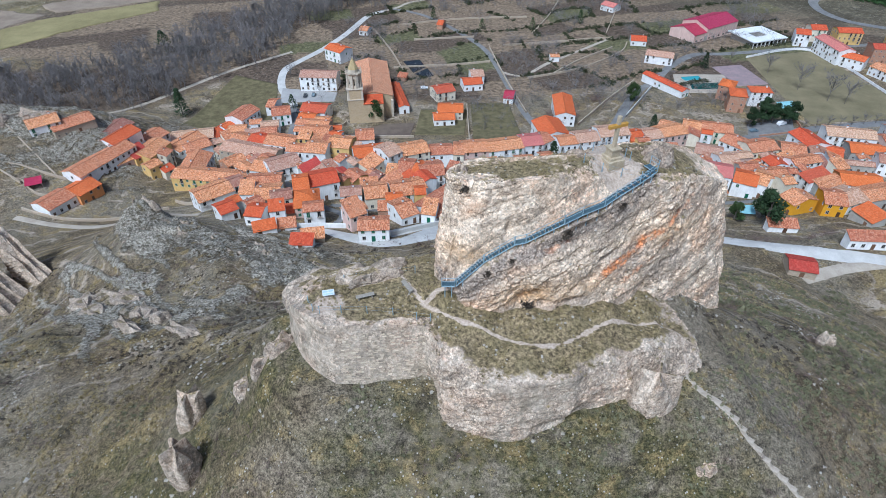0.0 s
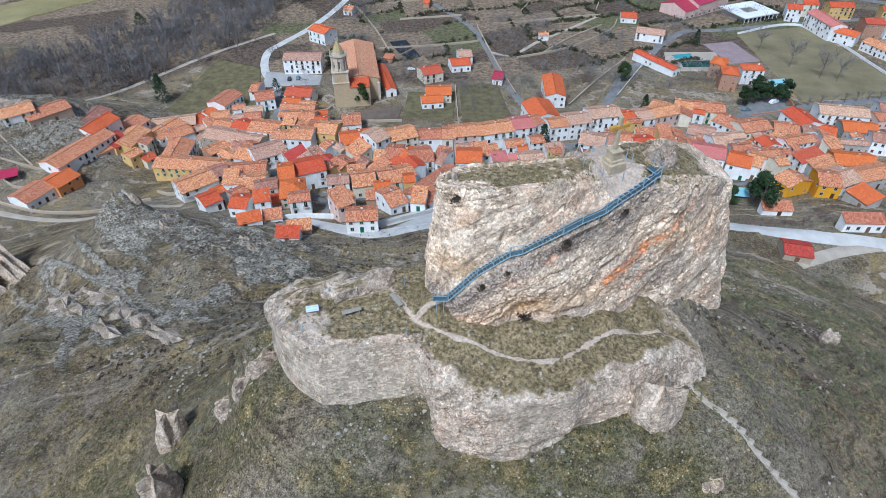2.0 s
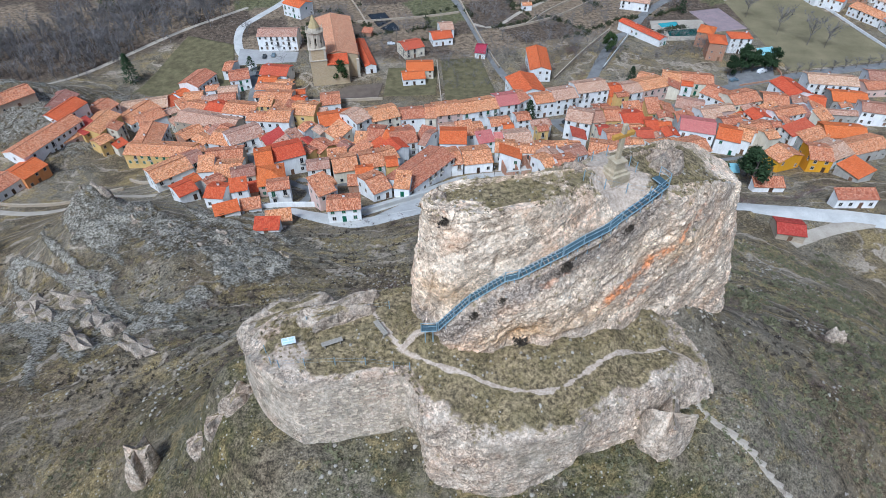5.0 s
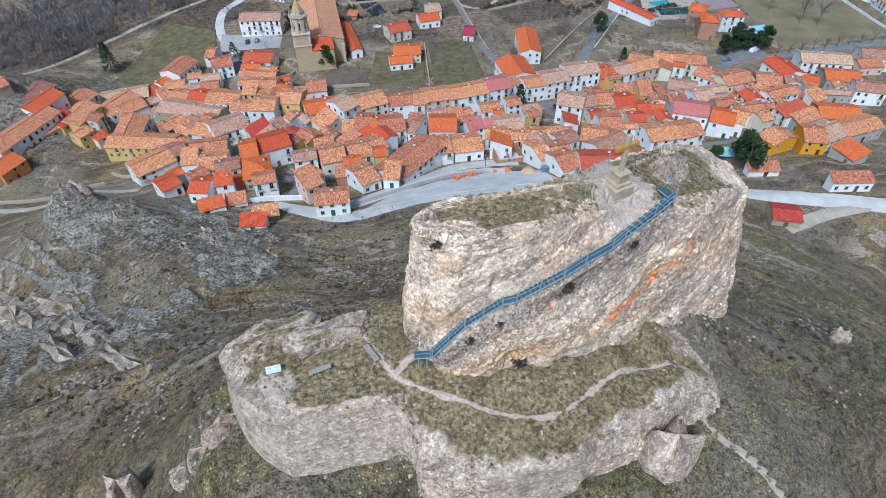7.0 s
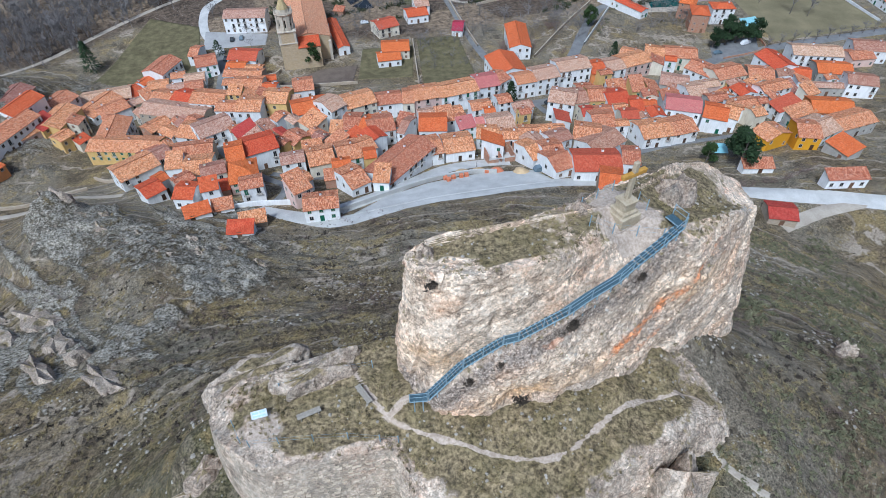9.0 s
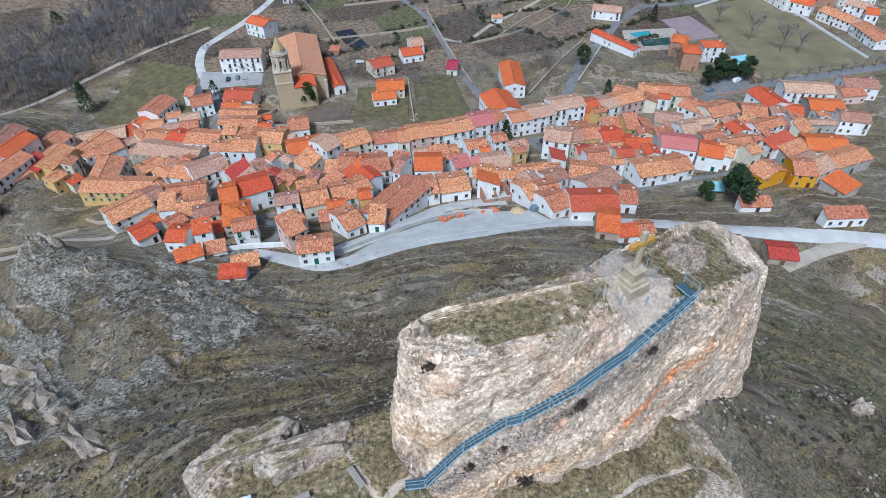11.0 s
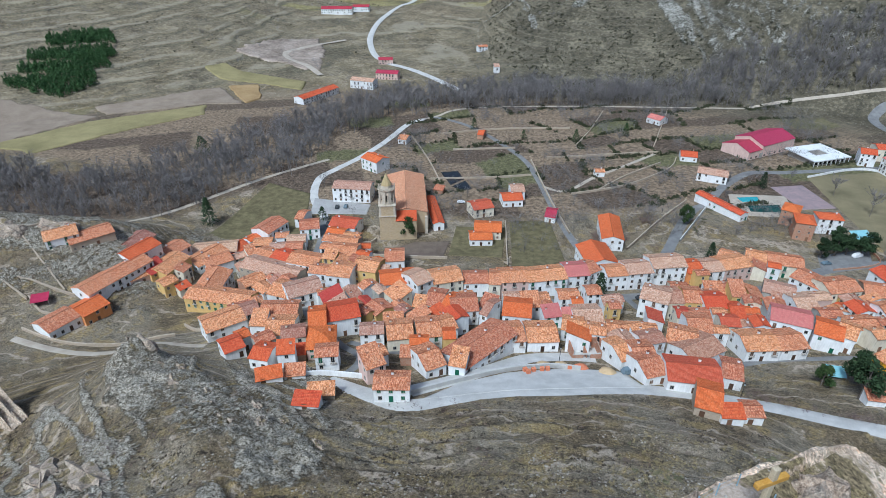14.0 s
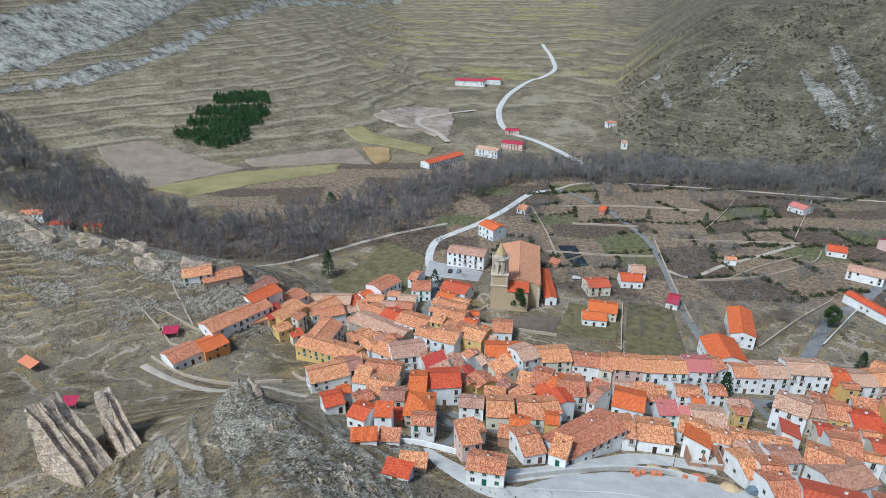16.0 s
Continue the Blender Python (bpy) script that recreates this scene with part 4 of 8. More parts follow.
tagged(new("castle_platform", crag("castle_platform", platform_base, platform_top, (7, 47.5, 30.6), M["rock_grey"], 1000, 100, 66, 0.6, 0.1, 31.0, cap_form=terrace_height, marks=platform_marks, calm=masonry_calm, green=1.0, bed=1.1, dip=0.05)), "rocky terrace with ruined masonry edges, turf and a footpath", "rock platform")


def outcrop(name, x, y, length, width, height, heading, label, lean=0.0, level=None, seed=0.0, material="rock_dark", rough=0.5, rows=24, sink=0.6, top=0.78, drop=1.5, jag=0.25):
    """A fin or block of bedded rock standing out of the slope."""
    z = (min(at_ground(x, y), at_ground(x + 1, y), at_ground(x, y - 1)) if level is None else level) - sink
    ca, sa = math.cos(radians(heading)), math.sin(radians(heading))
    reach = [at_ground(x + ca * u - sa * v, y + sa * u + ca * v) for u, v in ((length * 0.4, 0), (-length * 0.4, 0), (0, width * 0.5), (0, -width * 0.5))]
    along, across = 0.0, 0.0
    if level is None and length > 4.5:
        along, across = (reach[0] - reach[1]) / (length * 0.8), (reach[2] - reach[3]) / width
        z = at_ground(x, y) - sink
    base, rim = [], []
    for k in range(12):
        a = 2 * math.pi * k / 12
        ca, sa = math.copysign(abs(math.cos(a)) ** 0.7, math.cos(a)), math.copysign(abs(math.sin(a)) ** 0.7, math.sin(a))
        j = 1 + 0.22 * math.sin(k * 2.7 + seed)
        lie = ca * length / 2 * along + sa * width / 2 * across
        base.append((ca * length / 2, sa * width / 2, lie))
        rim.append((ca * length / 2 * top * j + lean * height, sa * width / 2 * top * j, lie * top + height * (0.82 + jag * math.sin(k * 1.9 + seed * 3))))
    me = crag(name, base, rim, (lean * height, 0, height * 1.02), M[material], 150, rows, 12, rough, 0.3, seed * 13.7 + 5.0, drop=drop)
    ob = new(name, me)
    ob.matrix_world = pose(x, y, z, 0, 0, heading)
    return tagged(ob, label, "rock")


outcrop("rock_outcrop", -65, 92, 15, 5, 2.0, -44, "low ribbed limestone outcrop split into slabs", 0.0, seed=3.0, rough=0.22, jag=0.08)
outcrop("rock_outcrop", -56, 84, 5, 4, 3.0, -40, "square grey limestone block on the slope", 0.0, seed=4.0, rough=0.2, jag=0.08)
outcrop("rock_outcrop", -46, 74, 15, 4, 2.2, -44, "low broken limestone ledge in dry grass", 0.0, seed=5.0, rough=0.2, jag=0.08)
outcrop("rock_outcrop", -62, 82, 18, 3, 2.0, -44, "long pale limestone ledge on the hillside", 0.0, seed=6.0, rough=0.2, jag=0.08)
outcrop("rock_pillar", -30.3, 43.4, 3.6, 2.8, 5.0, 70, "leaning pale rock pillar on the grassy slope", 0.12, seed=7.0, material="rock_grey", rough=0.14, top=0.8)
outcrop("rock_pillar", -27.8, 36.0, 3.4, 2.8, 6.6, 80, "rounded pale rock pillar on the grassy slope", -0.1, seed=8.0, material="rock_grey", rough=0.14, top=0.8)
outcrop("boulder", 27.3, 34.2, 2.4, 1.7, 1.3, 15, "rounded pale boulder half sunk in grass", 0.0, seed=9.0, material="rock_grey", rough=0.18, sink=0.4, top=0.8)
outcrop("rock_block", 22.2, 39.6, 5.4, 4.0, 4.6, 25, "detached block of fallen masonry and rock", 0.0, seed=10.0, material="rock_grey", rough=0.3, top=0.75)
outcrop("rock_outcrop", 55.2, 59, 2.2, 1.8, 2.8, 0, "small upright rock pinnacle on the scree slope", 0.0, seed=11.0, rough=0.3)
outcrop("rock_outcrop", -7.5, 48.6, 9, 3.2, 2.4, 18, "tilted slabs of grey limestone behind the bench", 0.0, seed=12.0, rough=0.5, level=31.4)
outcrop("rock_outcrop", -13.5, 51.5, 10, 3.5, 2.6, 28, "ridge of pale weathered limestone below the terrace", 0.0, seed=13.0, rough=0.6, level=27.5)
outcrop("rock_outcrop", -17.4, 43.8, 3.2, 1.6, 1.5, 50, "pale weathered limestone rib beside the bastion", 0.0, seed=14.0, rough=0.35)
outcrop("rock_outcrop", -19.0, 42.4, 3.6, 1.5, 1.3, 40, "pale weathered limestone rib running downhill", 0.0, seed=15.0, rough=0.35)
outcrop("rock_outcrop", -21.6, 42.6, 3.4, 1.6, 1.2, 30, "broken limestone rib running downhill", 0.0, seed=19.0, rough=0.35)
outcrop("rock_outcrop", 13.6, 53.2, 3.4, 2.8, 1.7, 20, "weathered rock knob on the summit", 0.0, 44.0, 16.0, rough=0.4, top=0.7)
outcrop("rock_outcrop", 23.0, 56.8, 4.2, 3.0, 1.8, 30, "rounded pale rock knob on the summit", 0.0, 42.2, 17.0, rough=0.4, top=0.75)
outcrop("rock_outcrop", 1.7, 49.5, 2.2, 1.5, 1.5, 60, "upright rock horn at the end of the crag", 0.0, 44.5, 18.0, rough=0.35, top=0.6)


def rock_fin(low, high, beds, thick, label, foot=9.0, seed=0.0):
    """Steep plates of limestone standing side by side, high at one end and dying into the slope at the other."""
    low, high = Vector(low), Vector(high)
    d = high - low
    length, turn = Vector((d.x, d.y)).length, math.degrees(math.atan2(d.y, d.x))
    ob = thing("rock_fin", pose(low.x, low.y, low.z, 0, 0, turn), label, "rock")
    for k in range(beds):
        rnd = random.Random(int(seed * 10) + k)
        v0, w = (k - beds / 2) * thick, thick * rnd.uniform(0.95, 1.1)
        cut, drop = length * rnd.uniform(0.0, 0.12) * (k % 2), rnd.uniform(0, 1.6)
        us = [0, 0.15, 0.4, 0.7, 0.92, 1.0]
        base, rim = [], []
        for side, order in ((0, us), (1, us[::-1])):
            for u in order:
                x = u * (length - cut)
                z = d.z * u**0.85 - drop * u
                base.append((x * 1.03, v0 + (w + 0.5) * side - 0.25, -foot + 0.0 * z))
                rim.append((x * 0.97 + 0.2, v0 + w * (0.06 + 0.88 * side), z + 0.9 * math.sin(u * 11 + k * 2 + seed)))
        c = np.mean(np.array(rim), 0)
        rim_mid = (float(c[0]), float(c[1]), float(d.z * 0.45))
        me = crag("slab", base, rim, rim_mid, M["rock_pale"], 170, 60, 6, 0.5, 0.2, seed * 9.3 + k * 2.1, drop=1.0, bed=1.1, dip=-0.5)
        part("slab", me, None, ob)
    return ob


rock_fin((-116, 132, -46.5), (-131, 138.5, -29.5), 2, 2.3, "tall grey fin of steeply bedded limestone plates", seed=1.0)
rock_fin((-122, 124.5, -46.5), (-139, 127.5, -26.5), 3, 2.9, "broad grey fin of steeply bedded limestone plates", seed=2.0)
for x, y, l, w, h, turn in ((-76, 104, 20, 6, 1.5, -42), (-83, 100, 16, 5, 1.2, -38), (-90, 108, 14, 6, 1.5, -46)):
    outcrop("rock_outcrop", x, y, l, w, h, turn, "low bedded limestone slabs breaking through the turf", 0.0, None, 70.0 + w + h, "rock_dark", 0.16, 26, 0.4, 0.92, jag=0.06)
for k in range(26):
    f, rnd = k / 25, random.Random(400 + k)
    i = min(int(f * 4), 3)
    a, b, g = RIBS[i], RIBS[i + 1], f * 4 - i
    high = rnd.uniform(1.0, 2.2) if f > 0.14 else rnd.uniform(2.5, 4.5)
    outcrop("rock_outcrop", a[0] + (b[0] - a[0]) * g + rnd.uniform(-3, 7), a[1] + (b[1] - a[1]) * g + rnd.uniform(-3, 7), rnd.uniform(4, 9), rnd.uniform(1.4, 2.8), high, rnd.uniform(-60, -25), "jagged grey limestone ribs on the stony shoulder", 0.1, None, 30.0 + k, "rock_dark", 0.6, 20, 0.8, 0.75)
for k in range(7):
    f = k / 6
    outcrop("rock_outcrop", -255 + 85 * f, 203 + 27 * f + 5 * math.sin(k * 2.1), 17, 9, 5, 18, "rounded grey limestone ledges along the crag", 0.0, None, 50.0 + k, rough=0.8, top=0.7, sink=2.0)

# ---------------------------------------------------------------- roads, paving, walls
def curve_points(points, spacing=2.0):
    p = np.array(points, float)
    out = []
    for k in range(len(p) - 1):
        a, b, c, d = p[max(k - 1, 0)], p[k], p[k + 1], p[min(k + 2, len(p) - 1)]
        n = max(2, int(np.linalg.norm(c - b) / spacing))
        for f in np.linspace(0, 1, n, endpoint=False):
            out.append(0.5 * (2 * b + (c - a) * f + (2 * a - 5 * b + 4 * c - d) * f**2 + (3 * b - a - 3 * c + d) * f**3))
    return np.array(out + [p[-1]])


def strip(name, points, width, material, label, category, lift=0.16, across=5, spacing=2.0):
    """A road laid over the ground, with a little crown and shoulders that dip into the soil."""
    p = curve_points(points, spacing)
    t = np.gradient(p, axis=0)
    t /= np.linalg.norm(t, axis=1, keepdims=True)
    nrm = np.stack([-t[:, 1], t[:, 0]], -1)
    s = np.linspace(-0.5, 0.5, across)
    ragged = 1 + 0.10 * fbm(np.arange(len(p)) / 5.0, np.full(len(p), width), 0.5, 2)
    xy = p[:, None] + nrm[:, None] * (s[None, :, None] * width * ragged[:, None, None])
    z = ground_z(xy[..., 0], xy[..., 1]) + lift - 0.25 * (np.abs(s) > 0.45)
    me = grid_mesh(name, np.concatenate([xy, z[..., None]], -1).reshape(-1, 3), across, len(p), material)
    ob = tagged(new(name, me), label, category, kind="structure")
    me.flip_normals()
    return ob


def slab(name, corners, material, label, category, lift=0.12, n=24, ragged=0.0):
    """A paved, planted or ploughed patch inside a closed outline that follows the ground; ragged: how far its edge strays."""
    p = np.array(corners, float)
    loop = []
    for a, b in zip(p, np.roll(p, -1, 0)):
        m = max(2, int(np.linalg.norm(b - a) / 2.0))
        loop += [a + (b - a) * f for f in np.linspace(0, 1, m, endpoint=False)]
    loop = np.array(loop)
    mid = loop.mean(0)
    away = (loop - mid) / np.linalg.norm(loop - mid, axis=1, keepdims=True)
    loop = loop + away * (ragged * fbm(loop[:, 0] / 9, loop[:, 1] / 9, 4.0, 4, 0.7))[:, None]
    s = np.concatenate([[1.0], np.linspace(0.995, 0.0, n)])[:, None, None]
    xy = mid + (loop - mid) * s
    z = ground_z(xy[..., 0], xy[..., 1]) + lift
    z[0] -= 0.3 + lift
    me = grid_mesh(name, np.concatenate([xy, z[..., None]], -1).reshape(-1, 3), len(loop), n + 1, material, wrap=True)
    return tagged(new(name, me), label, category, kind="structure")


def low_wall(points, height, thick, material, label, name="garden_wall", category="wall", wobble=0.12):
    """A free-standing wall with an uneven top that steps with the ground."""
    p = curve_points(points, 1.2)
    t = np.gradient(p, axis=0)
    t /= np.linalg.norm(t, axis=1, keepdims=True)
    nrm = np.stack([-t[:, 1], t[:, 0]], -1) * thick / 2
    g = ground_z(p[:, 0], p[:, 1])
    top = g + height * (1 + wobble * fbm(p[:, 0] / 2, p[:, 1] / 2, 8.0, 3))
    ring4 = np.stack([np.c_[p - nrm, g - 0.6], np.c_[p - nrm, top], np.c_[p + nrm, top], np.c_[p + nrm, g - 0.6]], 1)
    me = grid_mesh(name, ring4.reshape(-1, 3), 4, len(p), M[material], wrap=True, smooth=False)
    return tagged(new(name, me), label, category, "field and garden walls")


M["dirt"] = mottled("pale trodden dirt", (0.34, 0.29, 0.23), (0.50, 0.44, 0.36), 0.3, 0.95, 0.03, 12)
M["lawn"] = mottled("winter lawn", (0.075, 0.066, 0.033), (0.20, 0.17, 0.088), 0.3, 0.97, 0.05, 20)
M["pitch"] = mottled("dry grass pitch", (0.15, 0.13, 0.072), (0.26, 0.22, 0.128), 0.08, 0.97, 0.05, 30)
M["court"] = mottled("dull red sports surfacing", (0.24, 0.20, 0.205), (0.36, 0.26, 0.26), 0.2, 0.9, 0.01)
M["pool"] = mottled("turquoise pool tiles", (0.05, 0.30, 0.34), (0.08, 0.38, 0.42), 0.3, 0.12, 0.01)
M["pond"] = mottled("green winter pool water", (0.012, 0.06, 0.055), (0.02, 0.09, 0.08), 0.2, 0.08, 0.01)
M["pond_black"] = mottled("black pond liner", (0.012, 0.013, 0.015), (0.03, 0.032, 0.035), 0.3, 0.25, 0.02)
M["tilled"] = mottled("tilled brown earth", (0.12, 0.09, 0.068), (0.19, 0.15, 0.115), 0.2, 0.97, 0.12, 12)

strip("road", [(-40, 149), (-26, 141), (-16, 136.5), (-4, 141), (8, 144.5), (23, 147), (44, 151), (63, 150.5), (79, 148), (93, 143.5), (107, 139.5), (131, 134), (170, 124), (230, 110)], 7.5, M["concrete"], "pale concrete road along the foot of the village", "road")
strip("road", [(-17, 143.5), (-5, 152), (9, 163), (16, 168.5), (27, 171), (36, 171)], 7, M["concrete"], "pale concrete ramp up to the front row of houses", "road", 0.2)
slab("pavement", [(-13, 139), (8, 145), (46, 152), (42, 162), (26, 162), (9, 157), (-4, 149)], M["concrete"], "pale concrete yard with building materials", "pavement", 0.24)
strip("road", [(101, 126), (114, 131), (131, 134)], 5, M["dirt"], "pale dirt track forking off the road", "track", 0.14)
strip("road", [(-66, 214), (-72, 240), (-75, 272), (-79, 292)], 4.5, M["asphalt"], "narrow asphalt street up past the church", "street")
strip("road", [(-79, 292), (-81, 298), (-91, 318), (-94, 341), (-88, 356), (-78, 376), (-67, 406), (-56, 446), (-46, 459)], 5.5, M["concrete"], "narrow paved street past the church into the valley", "street")
M["paving"] = mottled("grey paving", (0.30, 0.292, 0.28), (0.42, 0.41, 0.395), 0.2, 0.9, 0.01, 14)
slab("pavement", [(-88, 298), (-58, 296), (-58, 308), (-90, 316)], M["paving"], "pale paved square beside the church", "pavement", 0.22)
strip("road", [(-46, 459), (-38, 464), (-19, 453), (-3, 434), (13, 407), (26, 378), (32, 348), (37, 312), (41, 285), (46, 262)], 4.5, M["asphalt"], "grey lane between the walled gardens", "lane")
strip("road", [(-46, 459), (-36, 468), (-24, 484), (7, 495), (80, 503), (200, 508), (330, 520), (460, 535)], 3.6, M["dirt"], "pale valley track behind the gardens", "road")
strip("road", [(34, 340), (46, 335), (64, 356), (88, 379), (112, 403)], 3.0, M["dirt"], "pale walled lane among the gardens", "lane")
strip("road", [(64, 229), (74, 250), (85, 270), (98, 297), (110, 317), (119, 325), (135, 349), (157, 371), (176, 373), (201, 378), (236, 385), (330, 400)], 6, M["asphalt"], "asphalt road from the village to the sports ground", "road")
strip("road", [(128, 246), (154, 259), (192, 268), (247, 277), (330, 290)], 7, M["asphalt"], "asphalt road below the sports ground", "road")
strip("road", [(-230, 235), (-205, 260), (-175, 282), (-150, 312), (-124, 342), (-96, 372)], 3.5, M["dirt"], "dirt track above the river meadow", "track")
strip("road", [(-66, 214), (-40, 219), (-13, 211), (13, 212.5), (38, 219), (59, 224), (96, 232), (132, 240)], 6, M["asphalt"], "main village street before the long white row", "street")
strip("road", [(-66, 214), (-62, 200), (-44, 176), (-34, 165), (-36, 152)], 3.2, M["asphalt"], "steep village alley between houses", "alley")
strip("road", [(-40, 176), (-20, 170), (0, 184), (20, 188), (44, 194), (60, 204), (57, 222)], 3.2, M["asphalt"], "village alley between the rows of houses", "alley")
strip("road", [(44, 160), (70, 170), (90, 178), (112, 182), (134, 186), (150, 200)], 3.2, M["asphalt"], "village alley between the rows of houses", "alley")
strip("road", [(-10, 521), (-25, 541), (-66, 597), (-103, 632), (-124, 681), (-137, 745), (-138, 823), (-127, 893), (-110, 940), (-104, 1010), (-150, 1200)], 6.5, M["concrete"], "pale valley road winding away between the hills", "road", 0.9, spacing=6.0)
strip("road", [(360, 404), (323, 420), (306, 429), (290, 443), (284, 466), (290, 490), (305, 503), (328, 507), (333, 513), (331, 530)], 7, M["asphalt"], "grey road curving up the side valley", "road", 0.5, spacing=3.0)
strip("road", [(-160, 181), (-135, 176), (-105, 177), (-88, 176)], 3.5, M["dirt"], "dirt track round the foot of the spur", "track")
slab("sports_pitch", [(182, 271), (245, 282), (237, 379), (188, 368)], M["pitch"], "dry grass football pitch", "pitch", 0.2)
slab("meadow", [(-133, 274), (-84, 272), (-94, 322), (-121, 334)], M["lawn"], "green-brown meadow beside the church square", "meadow", 0.14)
slab("sports_court", [(166, 321), (184, 324), (180, 354), (161, 350)], M["court"], "dull red outdoor sports court", "court", 0.26)
slab("pavement", [(128, 311), (160, 310), (164, 338), (134, 338)], M["dirt"], "sandy paved deck round the swimming pool", "pavement", 0.2)
slab("pavement", [(146, 258), (170, 262), (176, 278), (150, 270)], M["asphalt"], "asphalt parking place", "parking", 0.22)
slab("garden", [(-14, 256), (10, 256), (12, 286), (-12, 286)], M["lawn"], "mown lawn round the garden house", "lawn", 0.16)
slab("garden", [(14, 244), (38, 246), (34, 296), (14, 294)], M["lawn"], "rough grass garden plot", "garden", 0.15)
slab("garden", [(-50, 252), (-16, 254), (-14, 270), (-30, 268)], M["tilled"], "dark tilled garden plot below the church", "garden", 0.15)
M["yard"] = mottled("mixed pale earth and rubble", (0.15, 0.115, 0.085), (0.48, 0.40, 0.33), 0.05, 0.97, 0.1, 9)
M["wheat"] = mottled("yellow-green winter wheat", (0.19, 0.165, 0.075), (0.34, 0.29, 0.14), 0.05, 0.97, 0.05, 30)
M["fallow"] = mottled("pinkish fallow earth", (0.20, 0.155, 0.115), (0.32, 0.26, 0.195), 0.08, 0.97, 0.08, 20)
M["earth_orange"] = mottled("ochre ploughed earth", (0.26, 0.17, 0.075), (0.40, 0.28, 0.14), 0.08, 0.97, 0.08, 20)
slab("field", [(-418, 427), (-395, 458), (-340, 452), (-288, 444), (-324, 373), (-362, 384)], M["fallow"], "brown ploughed field across the river", "field", 0.5, ragged=5)
slab("field", [(-325, 374), (-288, 431), (-220, 480), (-212, 457), (-249, 418), (-284, 366)], M["wheat"], "yellow-green winter wheat field", "field", 0.55, ragged=4)
slab("field", [(-286, 448), (-302, 462), (-226, 526), (-194, 486), (-222, 482)], M["fallow"], "pinkish fallow field at the foot of the terraces", "field", 0.7, ragged=5)
slab("field", [(-222, 529), (-198, 539), (-184, 502), (-191, 487)], M["earth_orange"], "small ochre ploughed field", "field", 0.9, 12, 3)

low_wall([(-17, 141), (-5, 149.5), (9, 158), (22, 162), (30, 161)], 1.6, 0.5, "concrete", "grey concrete retaining wall along the ramp", "retaining_wall", wobble=0.02)
low_wall([(-48, 150.5), (-40, 152), (-24, 150)], 1.8, 0.35, "white", "white painted boundary wall", wobble=0.01)
low_wall([(-106, 196), (-98, 190), (-90, 191), (-84, 195)], 1.3, 0.5, "stone", "curved rubble wall round a grass yard")
low_wall([(-160, 186), (-140, 181), (-118, 182), (-104, 186)], 1.2, 0.5, "stone", "rubble wall beside the track")
low_wall([(-180, 222), (-168, 214), (-156, 206)], 1.2, 0.5, "stone", "ruined rubble garden wall on the slope")
low_wall([(-166, 200), (-158, 195), (-148, 197)], 1.1, 0.5, "stone", "ruined rubble garden wall on the slope")
low_wall([(29, 380), (36, 322), (42, 282)], 1.4, 0.5, "stone", "rubble wall beside the garden lane")
low_wall([(48, 330), (80, 345), (110, 372), (120, 392)], 1.2, 0.5, "stone", "long rubble wall between garden plots")
low_wall([(38, 385), (70, 392), (112, 402)], 1.2, 0.5, "stone", "long rubble wall between garden plots")
low_wall([(-30, 345), (5, 350), (28, 356)], 1.2, 0.5, "stone", "rubble wall between garden plots")
low_wall([(-24, 340), (-34, 375), (-50, 420)], 1.2, 0.5, "stone", "rubble wall between garden plots")
low_wall([(-20, 395), (20, 402)], 1.2, 0.5, "stone", "rubble wall between garden plots")
low_wall([(66, 268), (88, 300), (108, 326)], 1.5, 0.5, "stone", "rubble wall beside the sports ground road")
low_wall([(-30, 426), (10, 440), (60, 446)], 1.2, 0.5, "stone", "rubble wall between garden plots")
low_wall([(60, 410), (75, 446), (90, 490)], 1.2, 0.5, "stone", "rubble wall between garden plots")
low_wall([(110, 410), (124, 450), (140, 496)], 1.2, 0.5, "stone", "rubble wall between garden plots")
low_wall([(12, 246), (12, 292)], 1.3, 0.4, "stone", "rubble wall between gardens")
low_wall([(-52, 262), (-48, 252), (-14, 252)], 1.3, 0.5, "stone", "rubble wall below the church yard")
slab("swimming_pool", [(138, 316), (154, 316), (156, 325), (139, 323)], M["pond"], "rectangular swimming pool with green winter water", "pool", 0.5, 8)
slab("swimming_pool", [(138, 328), (148, 330), (148, 335), (137, 333)], M["pool"], "small turquoise paddling pool", "pool", 0.5, 8)
slab("irrigation_pond", [(-18, 338), (-11, 347), (-15, 359), (-25, 356)], M["pond_black"], "black-lined irrigation pond", "pond", 0.3, 8)
slab("irrigation_pond", [(-12, 331), (-6, 333), (-10, 345), (-17, 336)], M["pond_black"], "small black-lined pond with debris", "pond", 0.3, 8)
slab("quarry_yard", [(-250, 622), (-240, 684), (-194, 726), (-170, 656), (-157, 580), (-192, 600), (-226, 612)], M["yard"], "pale earth storage yard with rows of stone pallets", "yard", 1.0, 16, 9)
strip("road", [(-152, 572), (-172, 598), (-196, 622), (-206, 650), (-186, 690), (-160, 716)], 6, M["dirt"], "pale track looping through the storage yard", "track", 1.3, spacing=4.0)
slab("field", [(-258, 567), (-247, 586), (-224, 569), (-160, 552), (-158, 530), (-194, 541), (-234, 545)], M["wheat"], "yellow-green field bank", "field", 1.0, 16, 4)
for a, b in (((-181, 222), (-176, 230)), ((-176, 230), (-154, 227)), ((-177, 205), (-168, 206)), ((-168, 206), (-152, 205)), ((-180, 204), (-166, 199))):
    low_wall([a, b], 1.3, 0.5, "stone", "ruined rubble enclosure wall on the slope")
low_wall([(64, 337), (84, 360), (108, 382)], 1.3, 0.5, "stone", "rubble wall beside the garden lane")
